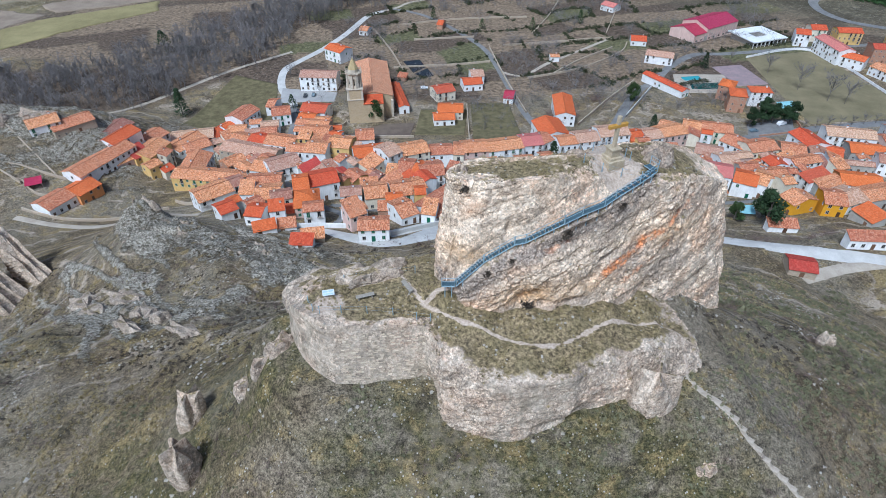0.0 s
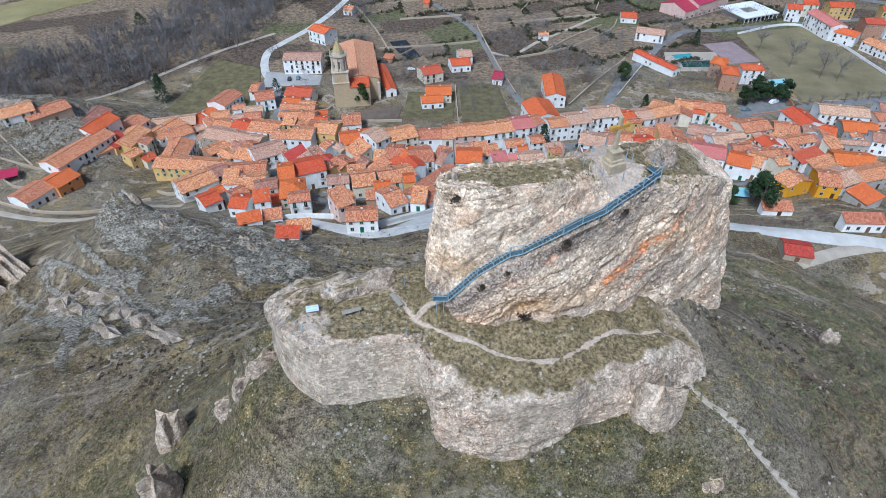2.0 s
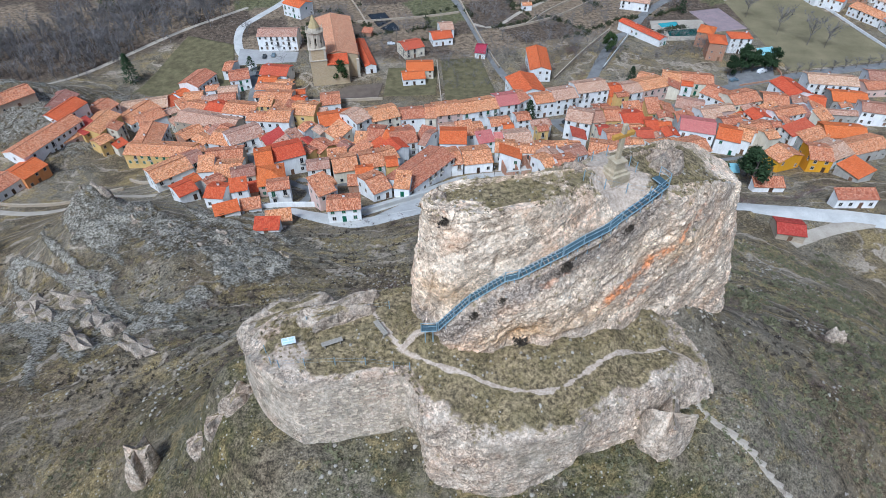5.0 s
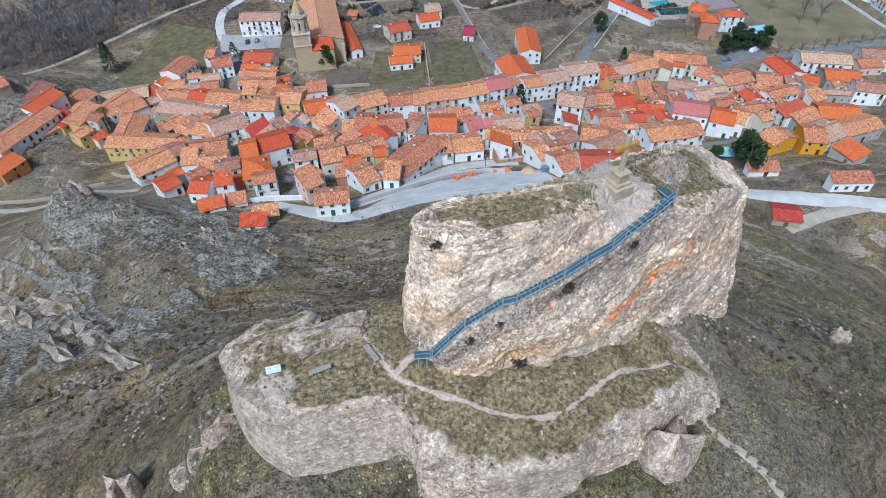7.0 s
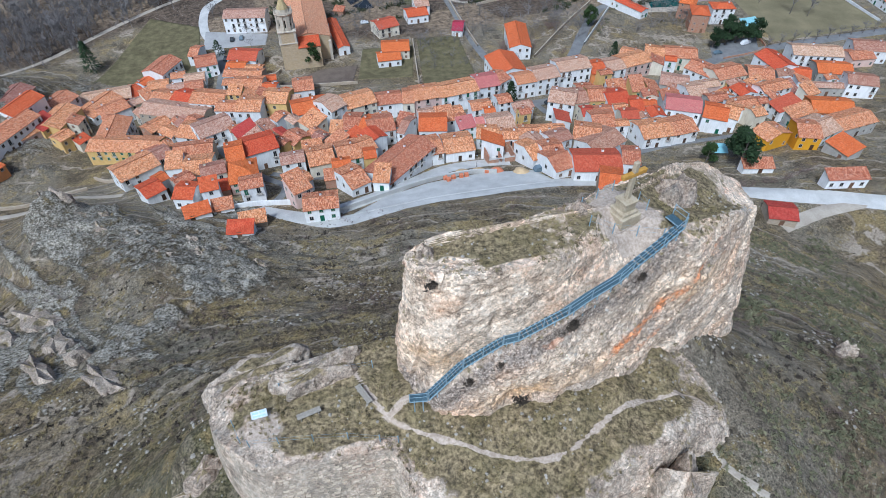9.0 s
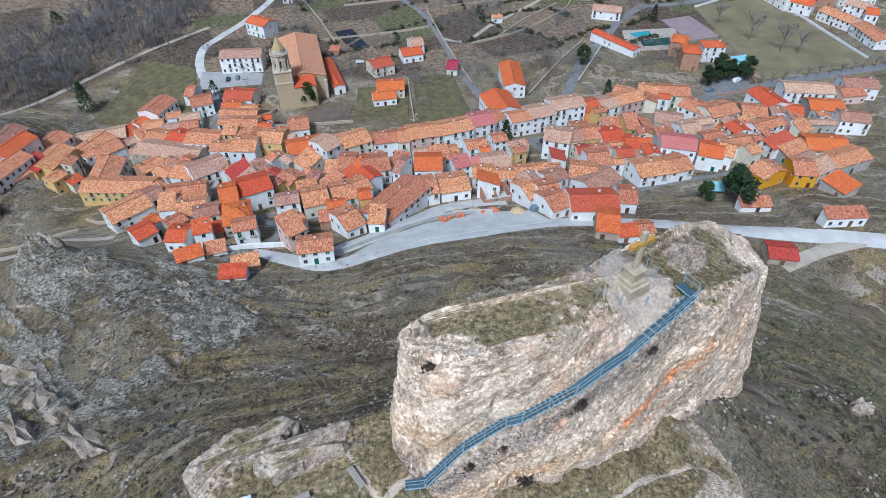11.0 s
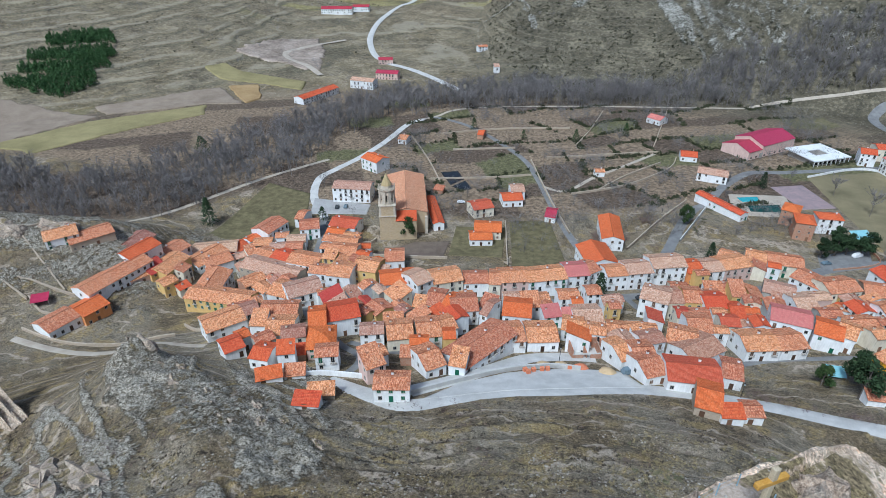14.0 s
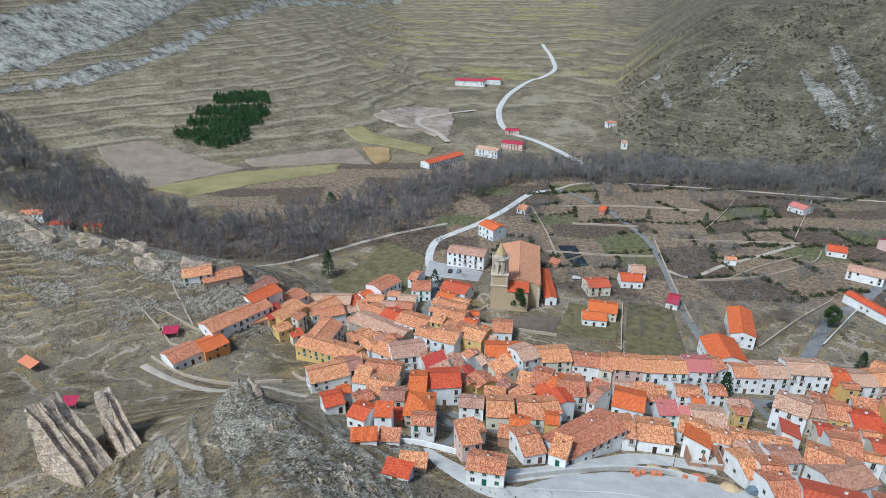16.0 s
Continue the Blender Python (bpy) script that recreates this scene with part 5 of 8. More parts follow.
low_wall([(92, 278), (104, 298), (116, 318)], 1.6, 0.5, "concrete", "grey wall beside the road", wobble=0.02)
low_wall([(188, 366), (236, 377), (244, 286)], 1.4, 0.3, "white", "white wall round the football pitch", wobble=0.01)
low_wall([(150, 256), (173, 264), (176, 278)], 1.0, 0.3, "brick", "low brick wall round the parking place", wobble=0.01)
low_wall([(-58, 262), (-50, 264), (-48, 268)], 1.8, 0.5, "stone", "stone wall below the church tower")

# ---------------------------------------------------------------- houses
SHARED = {}


def shared(key, build, material):
    """A mesh that many alike parts use."""
    if key not in SHARED:
        bm = build()
        me = bpy.data.meshes.new(key[0])
        bm.to_mesh(me)
        bm.free()
        me.materials.append(material)
        SHARED[key] = me
    return SHARED[key]


def frame_bars(w, h, t=0.09, out=0.07):
    """A surround with a sill and a middle bar, standing a little proud of the wall (front is -y)."""
    bm = bmesh.new()
    add_box(bm, -w / 2 - t, -w / 2, -out, 0.02, -h / 2 - t, h / 2 + t)
    add_box(bm, w / 2, w / 2 + t, -out, 0.02, -h / 2 - t, h / 2 + t)
    add_box(bm, -w / 2, w / 2, -out, 0.02, h / 2, h / 2 + t)
    add_box(bm, -w / 2 - t * 1.5, w / 2 + t * 1.5, -out * 1.9, 0.02, -h / 2 - t, -h / 2)
    add_box(bm, -0.025, 0.025, -out * 0.6, 0.02, -h / 2, h / 2)
    return bm


def railing(w, d=0.55, h=0.95):
    """One welded grille: two rails and upright bars, bent round the front and both sides."""
    bm = bmesh.new()
    run = w + 2 * d
    n = int(run / 0.2)
    us = [v for k in range(n + 1) for v in (k * (run - 0.03) / n, k * (run - 0.03) / n + 0.03)]
    zs = [0.06, 0.1, h, h + 0.04]

    def bent(u, z):
        if u < d:
            return (-w / 2, -u, z)
        return (-w / 2 + u - d, -d, z) if u < d + w else (w / 2, -d + (u - d - w), z)

    grid = [[bm.verts.new(bent(u, z)) for u in us] for z in zs]
    for r in range(3):
        for k in range(len(us) - 1):
            if r != 1 or k % 2 == 0:
                bm.faces.new((grid[r][k], grid[r][k + 1], grid[r + 1][k + 1], grid[r + 1][k]))
    bmesh.ops.solidify(bm, geom=bm.faces[:], thickness=0.03)
    return bm


def place(ob, x, y, z, turn=0.0):
    ob.matrix_local = pose(x, y, z, 0, 0, turn)
    return ob


def window(parent, x, y, z, turn, w, h, look_of):
    """A recessed-looking dark pane in a stone or painted surround; some with closed shutters."""
    win = part("window", shared(("window", w, h), lambda: frame_bars(w, h), M["trim"]), None, parent)
    place(win, x, y, z, turn)
    pane_mat = {"glass": M["glass"], "shut": M["shutter"], "green": M["green_paint"]}[look_of]
    pane = part("pane" if look_of == "glass" else "shutter", shared(("pane", w, h, look_of), lambda: box(-w / 2, w / 2, -0.012, 0.05, -h / 2, h / 2), pane_mat), None, win)
    return win


def roof_mesh(w, d, h, kind, material, over=0.35, rise=0.32, thick=0.14):
    """Roof slopes with eaves, thickness, and tile coordinates in metres."""
    X, Y = w / 2 + over * 0.6, d / 2 + over
    faces = []
    if kind == "g":
        zr, ze = h + rise * d / 2, h - rise * over
        faces = [[(-X, -Y, ze), (X, -Y, ze), (X, 0, zr), (-X, 0, zr)], [(X, Y, ze), (-X, Y, ze), (-X, 0, zr), (X, 0, zr)]]
    elif kind == "p":
        X, Y = w / 2 + over, d / 2 + over * 0.6
        zr, ze = h + rise * w / 2, h - rise * over
        faces = [[(X, -Y, ze), (X, Y, ze), (0, Y, zr), (0, -Y, zr)], [(-X, Y, ze), (-X, -Y, ze), (0, -Y, zr), (0, Y, zr)]]
    elif kind == "s":
        zr, ze = h + rise * (d + over), h - rise * over
        faces = [[(-X, -Y, ze), (X, -Y, ze), (X, Y, zr), (-X, Y, zr)]]
    else:
        X = w / 2 + over
        r = max(w / 2 - d / 2, 0.2)
        zr, ze = h + rise * d / 2, h - rise * over
        faces = [[(-X, -Y, ze), (X, -Y, ze), (r, 0, zr), (-r, 0, zr)], [(X, Y, ze), (-X, Y, ze), (-r, 0, zr), (r, 0, zr)], [(X, -Y, ze), (X, Y, ze), (r, 0, zr)], [(-X, Y, ze), (-X, -Y, ze), (-r, 0, zr)]]
    bm = bmesh.new()
    uv = bm.loops.layers.uv.new("UVMap")
    for f in faces:
        pts = [Vector(p) for p in f]
        along = (pts[1] - pts[0]).normalized()
        nrm = along.cross(pts[2] - pts[1]).normalized()
        up = nrm.cross(along)
        # cut each slope into strips along the eave and let it sag and waver a little
        n = max(2, int((pts[1] - pts[0]).length / 1.6))
        rows = 4
        gridv = []
        for j in range(rows + 1):
            b = j / rows
            left = pts[0].lerp(pts[-1], b)
            right = pts[1].lerp(pts[2], b)
            line = []
            for i in range(n + 1):
                p = left.lerp(right, i / n)
                q = p.copy()
                q.z += 0.10 * (noise.noise(p * 0.45 + Vector((w * 7, d * 3, h))) - 0.1)
                line.append(bm.verts.new(q))
            gridv.append(line)
        for j in range(rows):
            for i in range(n):
                quad = [gridv[j][i], gridv[j][i + 1], gridv[j + 1][i + 1], gridv[j + 1][i]]
                quad = list(dict.fromkeys(quad))
                face = bm.faces.new(quad)
                for loop in face.loops:
                    rel = loop.vert.co - pts[0]
                    loop[uv].uv = (rel.dot(along), rel.dot(up))
        # underside and rim
        lo = [bm.verts.new(p - Vector((0, 0, thick))) for p in pts]
        bm.faces.new(lo[::-1])
        hi = [bm.verts.new(p) for p in pts]
        for k in range(len(pts)):
            a, b = k, (k + 1) % len(pts)
            face = bm.faces.new((hi[a], lo[a], lo[b], hi[b]))
            for loop in face.loops:
                rel = loop.vert.co - pts[0]
                loop[uv].uv = (rel.dot(along), rel.z)
    if kind in "gph":
        # ridge tiles
        r = Vector((X if kind == "g" else 0, 0 if kind != "p" else Y, 0))
        if kind == "h":
            r = Vector((max(w / 2 - d / 2, 0.2), 0, 0))
        top = Vector((0, 0, zr + 0.02))
        add_tube(bm, top - r, top + r, 0.13, sides=6)
    me = bpy.data.meshes.new("roof")
    bm.to_mesh(me)
    bm.free()
    me.materials.append(material)
    return me


def wall_mesh(w, d, h, kind, material, rise=0.32, foot=3.5):
    bm = bmesh.new()
    x, y = w / 2, d / 2
    base = [bm.verts.new(p) for p in ((-x, -y, -foot), (x, -y, -foot), (x, y, -foot), (-x, y, -foot))]
    if kind == "s":
        tops = [h, h, h + rise * d, h + rise * d]
    else:
        tops = [h] * 4
    top = [bm.verts.new((v.co.x, v.co.y, z - 0.04)) for v, z in zip(base, tops)]
    bm.faces.new(base[::-1])
    if kind == "g":
        a, b = bm.verts.new((x, 0, h + rise * y - 0.04)), bm.verts.new((-x, 0, h + rise * y - 0.04))
        bm.faces.new((base[0], base[1], top[1], top[0]))
        bm.faces.new((base[1], base[2], top[2], a, top[1]))
        bm.faces.new((base[2], base[3], top[3], top[2]))
        bm.faces.new((base[3], base[0], top[0], b, top[3]))
    elif kind == "p":
        a, b = bm.verts.new((0, -y, h + rise * x - 0.04)), bm.verts.new((0, y, h + rise * x - 0.04))
        bm.faces.new((base[0], base[1], top[1], a, top[0]))
        bm.faces.new((base[1], base[2], top[2], top[1]))
        bm.faces.new((base[2], base[3], top[3], b, top[2]))
        bm.faces.new((base[3], base[0], top[0], top[3]))
    else:
        for k in range(4):
            bm.faces.new((base[k], base[(k + 1) % 4], top[(k + 1) % 4], top[k]))
    me = bpy.data.meshes.new("wall")
    bm.to_mesh(me)
    bm.free()
    me.materials.append(material)
    return me


WALL_WORDS = {"white": "white rendered", "cream": "cream rendered", "yellow": "ochre yellow rendered", "gold": "bright yellow painted", "pink": "pale pink rendered", "orange": "orange rendered", "grey": "grey cement", "stone": "rubble stone", "brick": "red brick"}
ROOF_WORDS = {"tile_old": "weathered clay tile roof", "tile_pale": "pale lichened tile roof", "tile_new": "bright orange tile roof", "tile_red": "new red tile roof", "tile_pink": "pink sheet roof", "tile_dark": "dark brown tile roof", "tile_hall": "crimson metal roof"}
HOUSE_COUNT = [0]
FOOTPRINTS = []


def house(x, y, heading, w, d, h, kind, roof, wall):
    HOUSE_COUNT[0] += 1
    FOOTPRINTS.append((x, y, w, d, heading))
    rnd = random.Random(HOUSE_COUNT[0] * 31)
    # its foot is the ground below the front wall
    fx, fy = x + math.sin(radians(heading)) * d / 2, y - math.cos(radians(heading)) * d / 2
    m = pose(x, y, float(plain_ground(np.array(fx), np.array(fy))), 0, 0, heading)
    low = h < 3.3
    size = "low" if low else ("tall three-storey" if h > 7.6 else ("two-storey" if h > 4.4 else "small"))
    name, cat = ("shed", "shed") if low else ("house", "house")
    ob = thing(name, m, f"{size} {WALL_WORDS[wall]} {'shed' if low else 'village house'} with {ROOF_WORDS[roof]}", cat, "houses of the village")
    part("wall", wall_mesh(w, d, h, kind, M[wall]), None, ob)
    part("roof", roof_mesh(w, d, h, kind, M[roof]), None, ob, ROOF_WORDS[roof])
    floors = max(1, int(round((h - 0.3) / 2.7)))
    step_z = h / floors
    green = rnd.random() < 0.15
    old = wall in ("stone", "brick") and h < 4.6

    def row(length, side, turn, at):
        n = max(1, int(length / 2.7))
        for f in range(floors):
            for k in range(n):
                s = (k + 0.5) / n * length - length / 2 + rnd.uniform(-0.15, 0.15)
                if rnd.random() < (0.6 if old else 0.2 if side == 0 else 0.62):
                    continue
                px, py = at(s)
                if f == 0 and side == 0 and k == n // 2 and not low:
                    door = part("door", shared(("door", green), lambda: box(-0.55, 0.55, -0.06, 0.05, 0, 2.1), M["green_paint" if green else "shutter"]), None, ob)
                    place(door, px, py, 0.02, turn)
                    continue
                kindw = "green" if green and rnd.random() < 0.7 else ("shut" if rnd.random() < 0.25 else "glass")
                tall = side == 0 and f > 0 and wall in ("white", "cream", "pink", "yellow") and rnd.random() < 0.45
                if tall:
                    window(ob, px, py, f * step_z + 1.25, turn, 0.95, 2.0, kindw)
                    slab = part("balcony", shared(("balcony", 1), lambda: box(-0.85, 0.85, -0.6, 0.02, -0.12, 0.0), M["trim"]), None, ob)
                    place(slab, px, py, f * step_z + 0.2, turn)
                    part("railing", shared(("railing", 1), lambda: railing(1.66), M["iron"]), None, slab)
                else:
                    big = wall in ("white", "cream", "pink", "gold", "yellow", "orange")
                    window(ob, px, py, f * step_z + 1.5, turn, 0.9 if big else 0.7, 1.15 if big else 0.8, kindw)

    if not low:
        row(w, 0, 0, lambda s: (s, -d / 2))
        row(d, 1, 90, lambda s: (w / 2, s))
        row(d, 2, -90, lambda s: (-w / 2, s))
        if rnd.random() < 0.75:
            cx, cy = rnd.uniform(-0.35, 0.35) * w, rnd.uniform(0.05, 0.25) * d
            zc = h + 0.32 * (d / 2 - abs(cy)) if kind in "gh" else h + 0.5
            stack = part("chimney", shared(("chimney", wall), lambda: chimney(), M[wall if wall in ("white", "cream", "brick") else "pink"]), None, ob)
            place(stack, cx, cy, zc - 0.3)
            part("cap", shared(("chimney_cap", 1), lambda: box(-0.42, 0.42, -0.36, 0.36, 1.22, 1.3), M["tile_old"]), None, stack)
    else:
        door = part("door", shared(("shed_door", 1), lambda: box(-0.6, 0.6, -0.05, 0.05, 0, 1.75), M["shutter"]), None, ob)
        place(door, rnd.uniform(-0.25, 0.25) * w, -d / 2, 0.02)
    return ob


def chimney():
    bm = bmesh.new()
    add_box(bm, -0.32, 0.32, -0.26, 0.26, -0.6, 1.0)
    for sx in (-0.3, 0.22):
        for sy in (-0.24, 0.16):
            add_box(bm, sx, sx + 0.08, sy, sy + 0.08, 1.0, 1.23)
    return bm


M["tile_hall"] = tiles("crimson sheet metal roofing", (0.44, 0.035, 0.085), (0.48, 0.045, 0.10), (0.52, 0.055, 0.115), 0.04, 0.02)

# ---------------------------------------------------------------- the village: centre, heading, width, depth, wall height, roof form, roof, walls
house(-167, 226.5, 39, 11.8, 10.5, 5, "g", "tile_old", "white")
house(-158.3, 230.7, 46, 16.5, 10.5, 4, "g", "tile_old", "stone")
house(-141.4, 233, 68, 15.3, 10.5, 6, "g", "tile_new", "white")
house(-142.7, 216.6, 66, 28.3, 10.5, 6, "g", "tile_old", "white")
house(-137.1, 223.1, 53, 9.6, 8, 3, "g", "tile_old", "pink")
house(-142.8, 198.7, 63, 10, 10.5, 5, "g", "tile_new", "orange")
house(-149.3, 189.8, 64, 11.6, 10.5, 4, "g", "tile_old", "white")
house(-128.9, 231.7, 76, 14.8, 10.5, 7, "g", "tile_old", "yellow")
house(-132.2, 227.2, 58, 7.7, 7.3, 5, "s", "tile_red", "yellow")
house(-119.8, 246.2, 63, 16.5, 10.5, 6, "g", "tile_old", "white")
house(-113.8, 243.7, 39, 11.4, 10, 6, "g", "tile_old", "white")
house(-98.1, 211.5, -8, 25.8, 9.8, 5, "g", "tile_old", "yellow")
house(-105.9, 220.2, 91, 18.9, 10.5, 7, "g", "tile_old", "white")
house(-84.5, 232.6, -19, 26.9, 10.5, 6, "g", "tile_pale", "stone")
house(-90.6, 224.1, 49, 9.3, 7.2, 5, "g", "tile_old", "brick")
house(-86.2, 186.7, 39, 13.3, 10.5, 4.5, "g", "tile_old", "white")
house(-71.8, 210.2, -16, 9.7, 10.5, 5, "g", "tile_old", "white")
house(-64.2, 207.5, 31, 12.6, 10.5, 6, "g", "tile_pale", "white")
house(-67.1, 191.4, 6, 12.6, 8.6, 5, "g", "tile_old", "stone")
house(-62.2, 178.5, 5, 8.7, 10.5, 4, "g", "tile_old", "white")
house(-46.1, 167.9, 12, 8.3, 10.5, 4.5, "h", "tile_new", "pink")
house(-73, 164.6, 40, 6, 7.5, 3.6, "g", "tile_new", "white")
house(-60.1, 158, -8, 5.7, 7.5, 4, "g", "tile_new", "white")
house(-54.7, 162, 13, 10.2, 3.5, 2.6, "s", "tile_new", "brick")
house(-54.8, 147.1, 21, 6.8, 3.5, 1.6, "s", "tile_new", "white")
house(-48.8, 150.3, 12, 5.6, 3.5, 1.6, "s", "tile_old", "white")
house(-39.8, 132.7, -1, 6.4, 3.5, 1.6, "s", "tile_new", "white")
house(-38.2, 138.9, 10, 6.7, 3.5, 1.6, "s", "tile_old", "stone")
house(-50.6, 179.9, 14, 5.4, 10.5, 7, "g", "tile_new", "cream")
house(-44.1, 185.4, 21, 10.6, 10.5, 7, "g", "tile_new", "white")
house(-119.5, 255.7, 14, 19.4, 10.5, 5, "g", "tile_pale", "white")
house(-112.7, 257, 57, 13, 10.5, 5, "g", "tile_new", "white")
house(-100.7, 275.2, 67, 14.1, 10.5, 7, "g", "tile_old", "white")
house(-81.4, 275.9, 15, 9, 10.5, 6, "g", "tile_old", "white")
house(-83.3, 244, -25, 9, 10.5, 6, "g", "tile_new", "white")
house(-93.1, 248.6, -20, 9.7, 10.5, 6, "g", "tile_old", "white")
house(-71.7, 237.9, -14, 13.7, 10.5, 6, "g", "tile_old", "white")
house(-52.9, 222.8, -7, 9.1, 10.5, 7, "g", "tile_old", "white")
house(-57.5, 245.1, -5, 11.9, 10.5, 6, "g", "tile_old", "cream")
house(-63.7, 276, -11, 12.9, 10.5, 6, "g", "tile_red", "white")
house(-145.6, 238.8, 78, 13.6, 10.5, 4, "g", "tile_dark", "stone")
house(-133.7, 245.2, 66, 11, 10.5, 5, "g", "tile_old", "white")
house(-88.5, 289, -9, 4.3, 10.4, 5, "g", "tile_old", "white")
house(-0, 270.8, 6, 10.3, 8.4, 3.5, "g", "tile_new", "white")
house(3.3, 278.4, -1, 12.5, 10.5, 4.5, "g", "tile_new", "cream")
house(-0.8, 302.4, 23, 10.6, 10.5, 5, "g", "tile_red", "cream")
house(15.2, 316.4, 11, 10.5, 9.8, 4, "g", "tile_new", "white")
house(18.3, 325.8, 8, 7.2, 10.2, 5, "g", "tile_pale", "white")
house(59.9, 278.6, -4, 9.5, 23, 6, "p", "tile_new", "white")
house(49.5, 251.8, 11, 13, 16.4, 5, "p", "tile_new", "white")
house(-22.8, 215, 42, 7, 10.5, 9, "g", "tile_pale", "white")
house(-12.7, 219.8, 20, 11.3, 10.5, 8, "g", "tile_old", "cream")
house(-1.2, 222.3, 6, 9.5, 8.8, 6.5, "g", "tile_old", "white")
house(6.3, 221.9, -1, 4.3, 10.5, 7, "g", "tile_old", "cream")
house(12.8, 223.5, 9, 10.7, 10.5, 7.5, "g", "tile_old", "pink")
house(25.1, 226, 14, 15.3, 10.5, 7.5, "g", "tile_old", "white")
house(37.4, 231.2, 11, 8.9, 10.5, 7.5, "g", "tile_pink", "white")
house(42.9, 235.3, 38, 6.1, 9.4, 7, "g", "tile_old", "white")
house(53, 232.8, 12, 8.2, 8.8, 7, "g", "tile_old", "white")
house(61.9, 235.7, 13, 10.2, 10.5, 7.5, "g", "tile_pale", "white")
house(74.4, 240.5, 11, 13.9, 10.5, 8.5, "g", "tile_pale", "white")
house(85.7, 242.7, 14, 8, 10.5, 5.5, "g", "tile_new", "orange")
house(93.2, 243.5, 14, 8, 10.2, 6, "g", "tile_pale", "white")
house(103, 246.8, 18, 12.8, 10.5, 6.5, "g", "tile_old", "pink")
house(-30.7, 218.3, 14, 13.3, 10.5, 7, "g", "tile_new", "white")
house(-43.8, 228.5, -11, 9.7, 10.5, 7, "g", "tile_old", "yellow")
house(-35.9, 245, 8, 8.1, 10.5, 4, "g", "tile_old", "white")
house(-14.3, 201.8, -9, 6.1, 10.5, 6, "g", "tile_old", "cream")
house(-8.8, 198.8, -22, 3.9, 10.5, 6, "g", "tile_new", "cream")
house(-4.8, 197.8, 10, 9.2, 10.5, 6, "g", "tile_old", "white")
house(4.5, 194.9, -27, 2.7, 10.5, 6, "g", "tile_dark", "white")
house(13.4, 193.1, -5, 9.3, 10.5, 7, "g", "tile_new", "white")
house(25, 195.3, 14, 6, 4.9, 5, "s", "tile_pink", "white")
house(30.8, 193.9, 6, 4.6, 4.4, 5, "s", "tile_pink", "white")
house(36.4, 194.3, 7, 9.5, 10.5, 5, "g", "tile_pale", "white")
house(47.1, 206.1, 12, 6.7, 3.5, 6, "s", "tile_pale", "white")
house(-32.6, 176.8, 10, 7.3, 6, 5, "g", "tile_pale", "white")
house(-23.8, 176, 13, 7.9, 10.2, 5, "g", "tile_old", "cream")
house(-15.2, 178.3, 14, 7.4, 10.5, 5, "g", "tile_old", "white")
house(-9.8, 180.9, 28, 5.1, 8, 6, "g", "tile_old", "white")
house(-29.1, 160.2, 35, 7.3, 5, 4, "g", "tile_old", "white")
house(-17.6, 162.4, 4, 7.7, 3.5, 3.5, "s", "tile_old", "brick")
house(-13, 157.9, 31, 6.1, 10.5, 3.6, "g", "tile_old", "white")
house(-4.3, 157.4, -10, 4.6, 5.9, 3.6, "s", "tile_old", "white")
house(1.1, 168, 49, 22.6, 10.5, 4.5, "g", "tile_old", "white")
house(8.7, 176.6, 11, 11.4, 10.2, 4.5, "g", "tile_old", "white")
house(20, 179.3, 7, 9.6, 10.4, 4, "g", "tile_old", "white")
house(31.1, 187.1, -8, 6.7, 8, 4.5, "g", "tile_old", "white")
house(37.9, 185.8, -7, 6.7, 6, 4, "g", "tile_old", "stone")
house(45, 187, -6, 6.1, 7.2, 4, "g", "tile_old", "cream")
house(53.6, 188.9, -2, 9.3, 5.2, 4, "g", "tile_old", "white")
house(-20.3, 140.9, 4, 8.9, 6.6, 4.6, "g", "tile_old", "white")
house(41.7, 168.7, 23, 4.8, 10.5, 4, "g", "tile_old", "white")
house(47.4, 165.9, 8, 6.2, 10.5, 4.5, "g", "tile_old", "white")
house(47.6, 159.9, 20, 6.7, 10.4, 3.5, "g", "tile_old", "white")
house(63.2, 209.9, -22, 9.6, 10.5, 8, "g", "tile_pale", "white")
house(69.4, 211.8, 4, 5.4, 10.5, 7, "g", "tile_dark", "cream")
house(76.5, 212.9, -2, 6.7, 10.5, 7, "g", "tile_old", "yellow")
house(82.9, 209.6, 5, 8.4, 10.5, 6.5, "g", "tile_new", "white")
house(88.9, 204.4, -2, 4.7, 10.5, 5, "g", "tile_new", "orange")
house(63.7, 181.2, -18, 8.7, 10.5, 5, "g", "tile_old", "stone")
house(71.8, 191.2, 0, 7.8, 10.5, 5.5, "g", "tile_old", "white")
house(66.7, 176, 32, 13, 10.5, 4, "g", "tile_dark", "white")
house(103.9, 198, -20, 12.1, 10.5, 7, "g", "tile_pink", "white")
house(112.8, 190.9, -27, 8, 10.5, 6, "g", "tile_new", "white")
house(86.7, 182.4, 7, 10.7, 10.5, 4.5, "g", "tile_old", "white")
house(96.6, 184.1, 12, 9.2, 10, 4.5, "g", "tile_old", "white")
house(112.4, 224.3, -24, 10.7, 9.8, 6, "g", "tile_pale", "grey")
house(115.1, 213, 7, 7.8, 10.5, 6, "g", "tile_pale", "white")
house(129.3, 234, -51, 12.4, 10.5, 6, "g", "tile_old", "white")
house(134.7, 227.7, 13, 13, 10.5, 7, "g", "tile_old", "cream")
house(148.9, 226.7, -15, 9.8, 10.5, 6, "g", "tile_old", "stone")
house(160, 235.3, 12, 10.1, 13.8, 7, "p", "tile_new", "white")
house(184.6, 246.3, -12, 20.8, 10.5, 6, "g", "tile_pale", "white")
house(183.9, 231.5, -13, 14, 10.5, 4, "g", "tile_new", "grey")
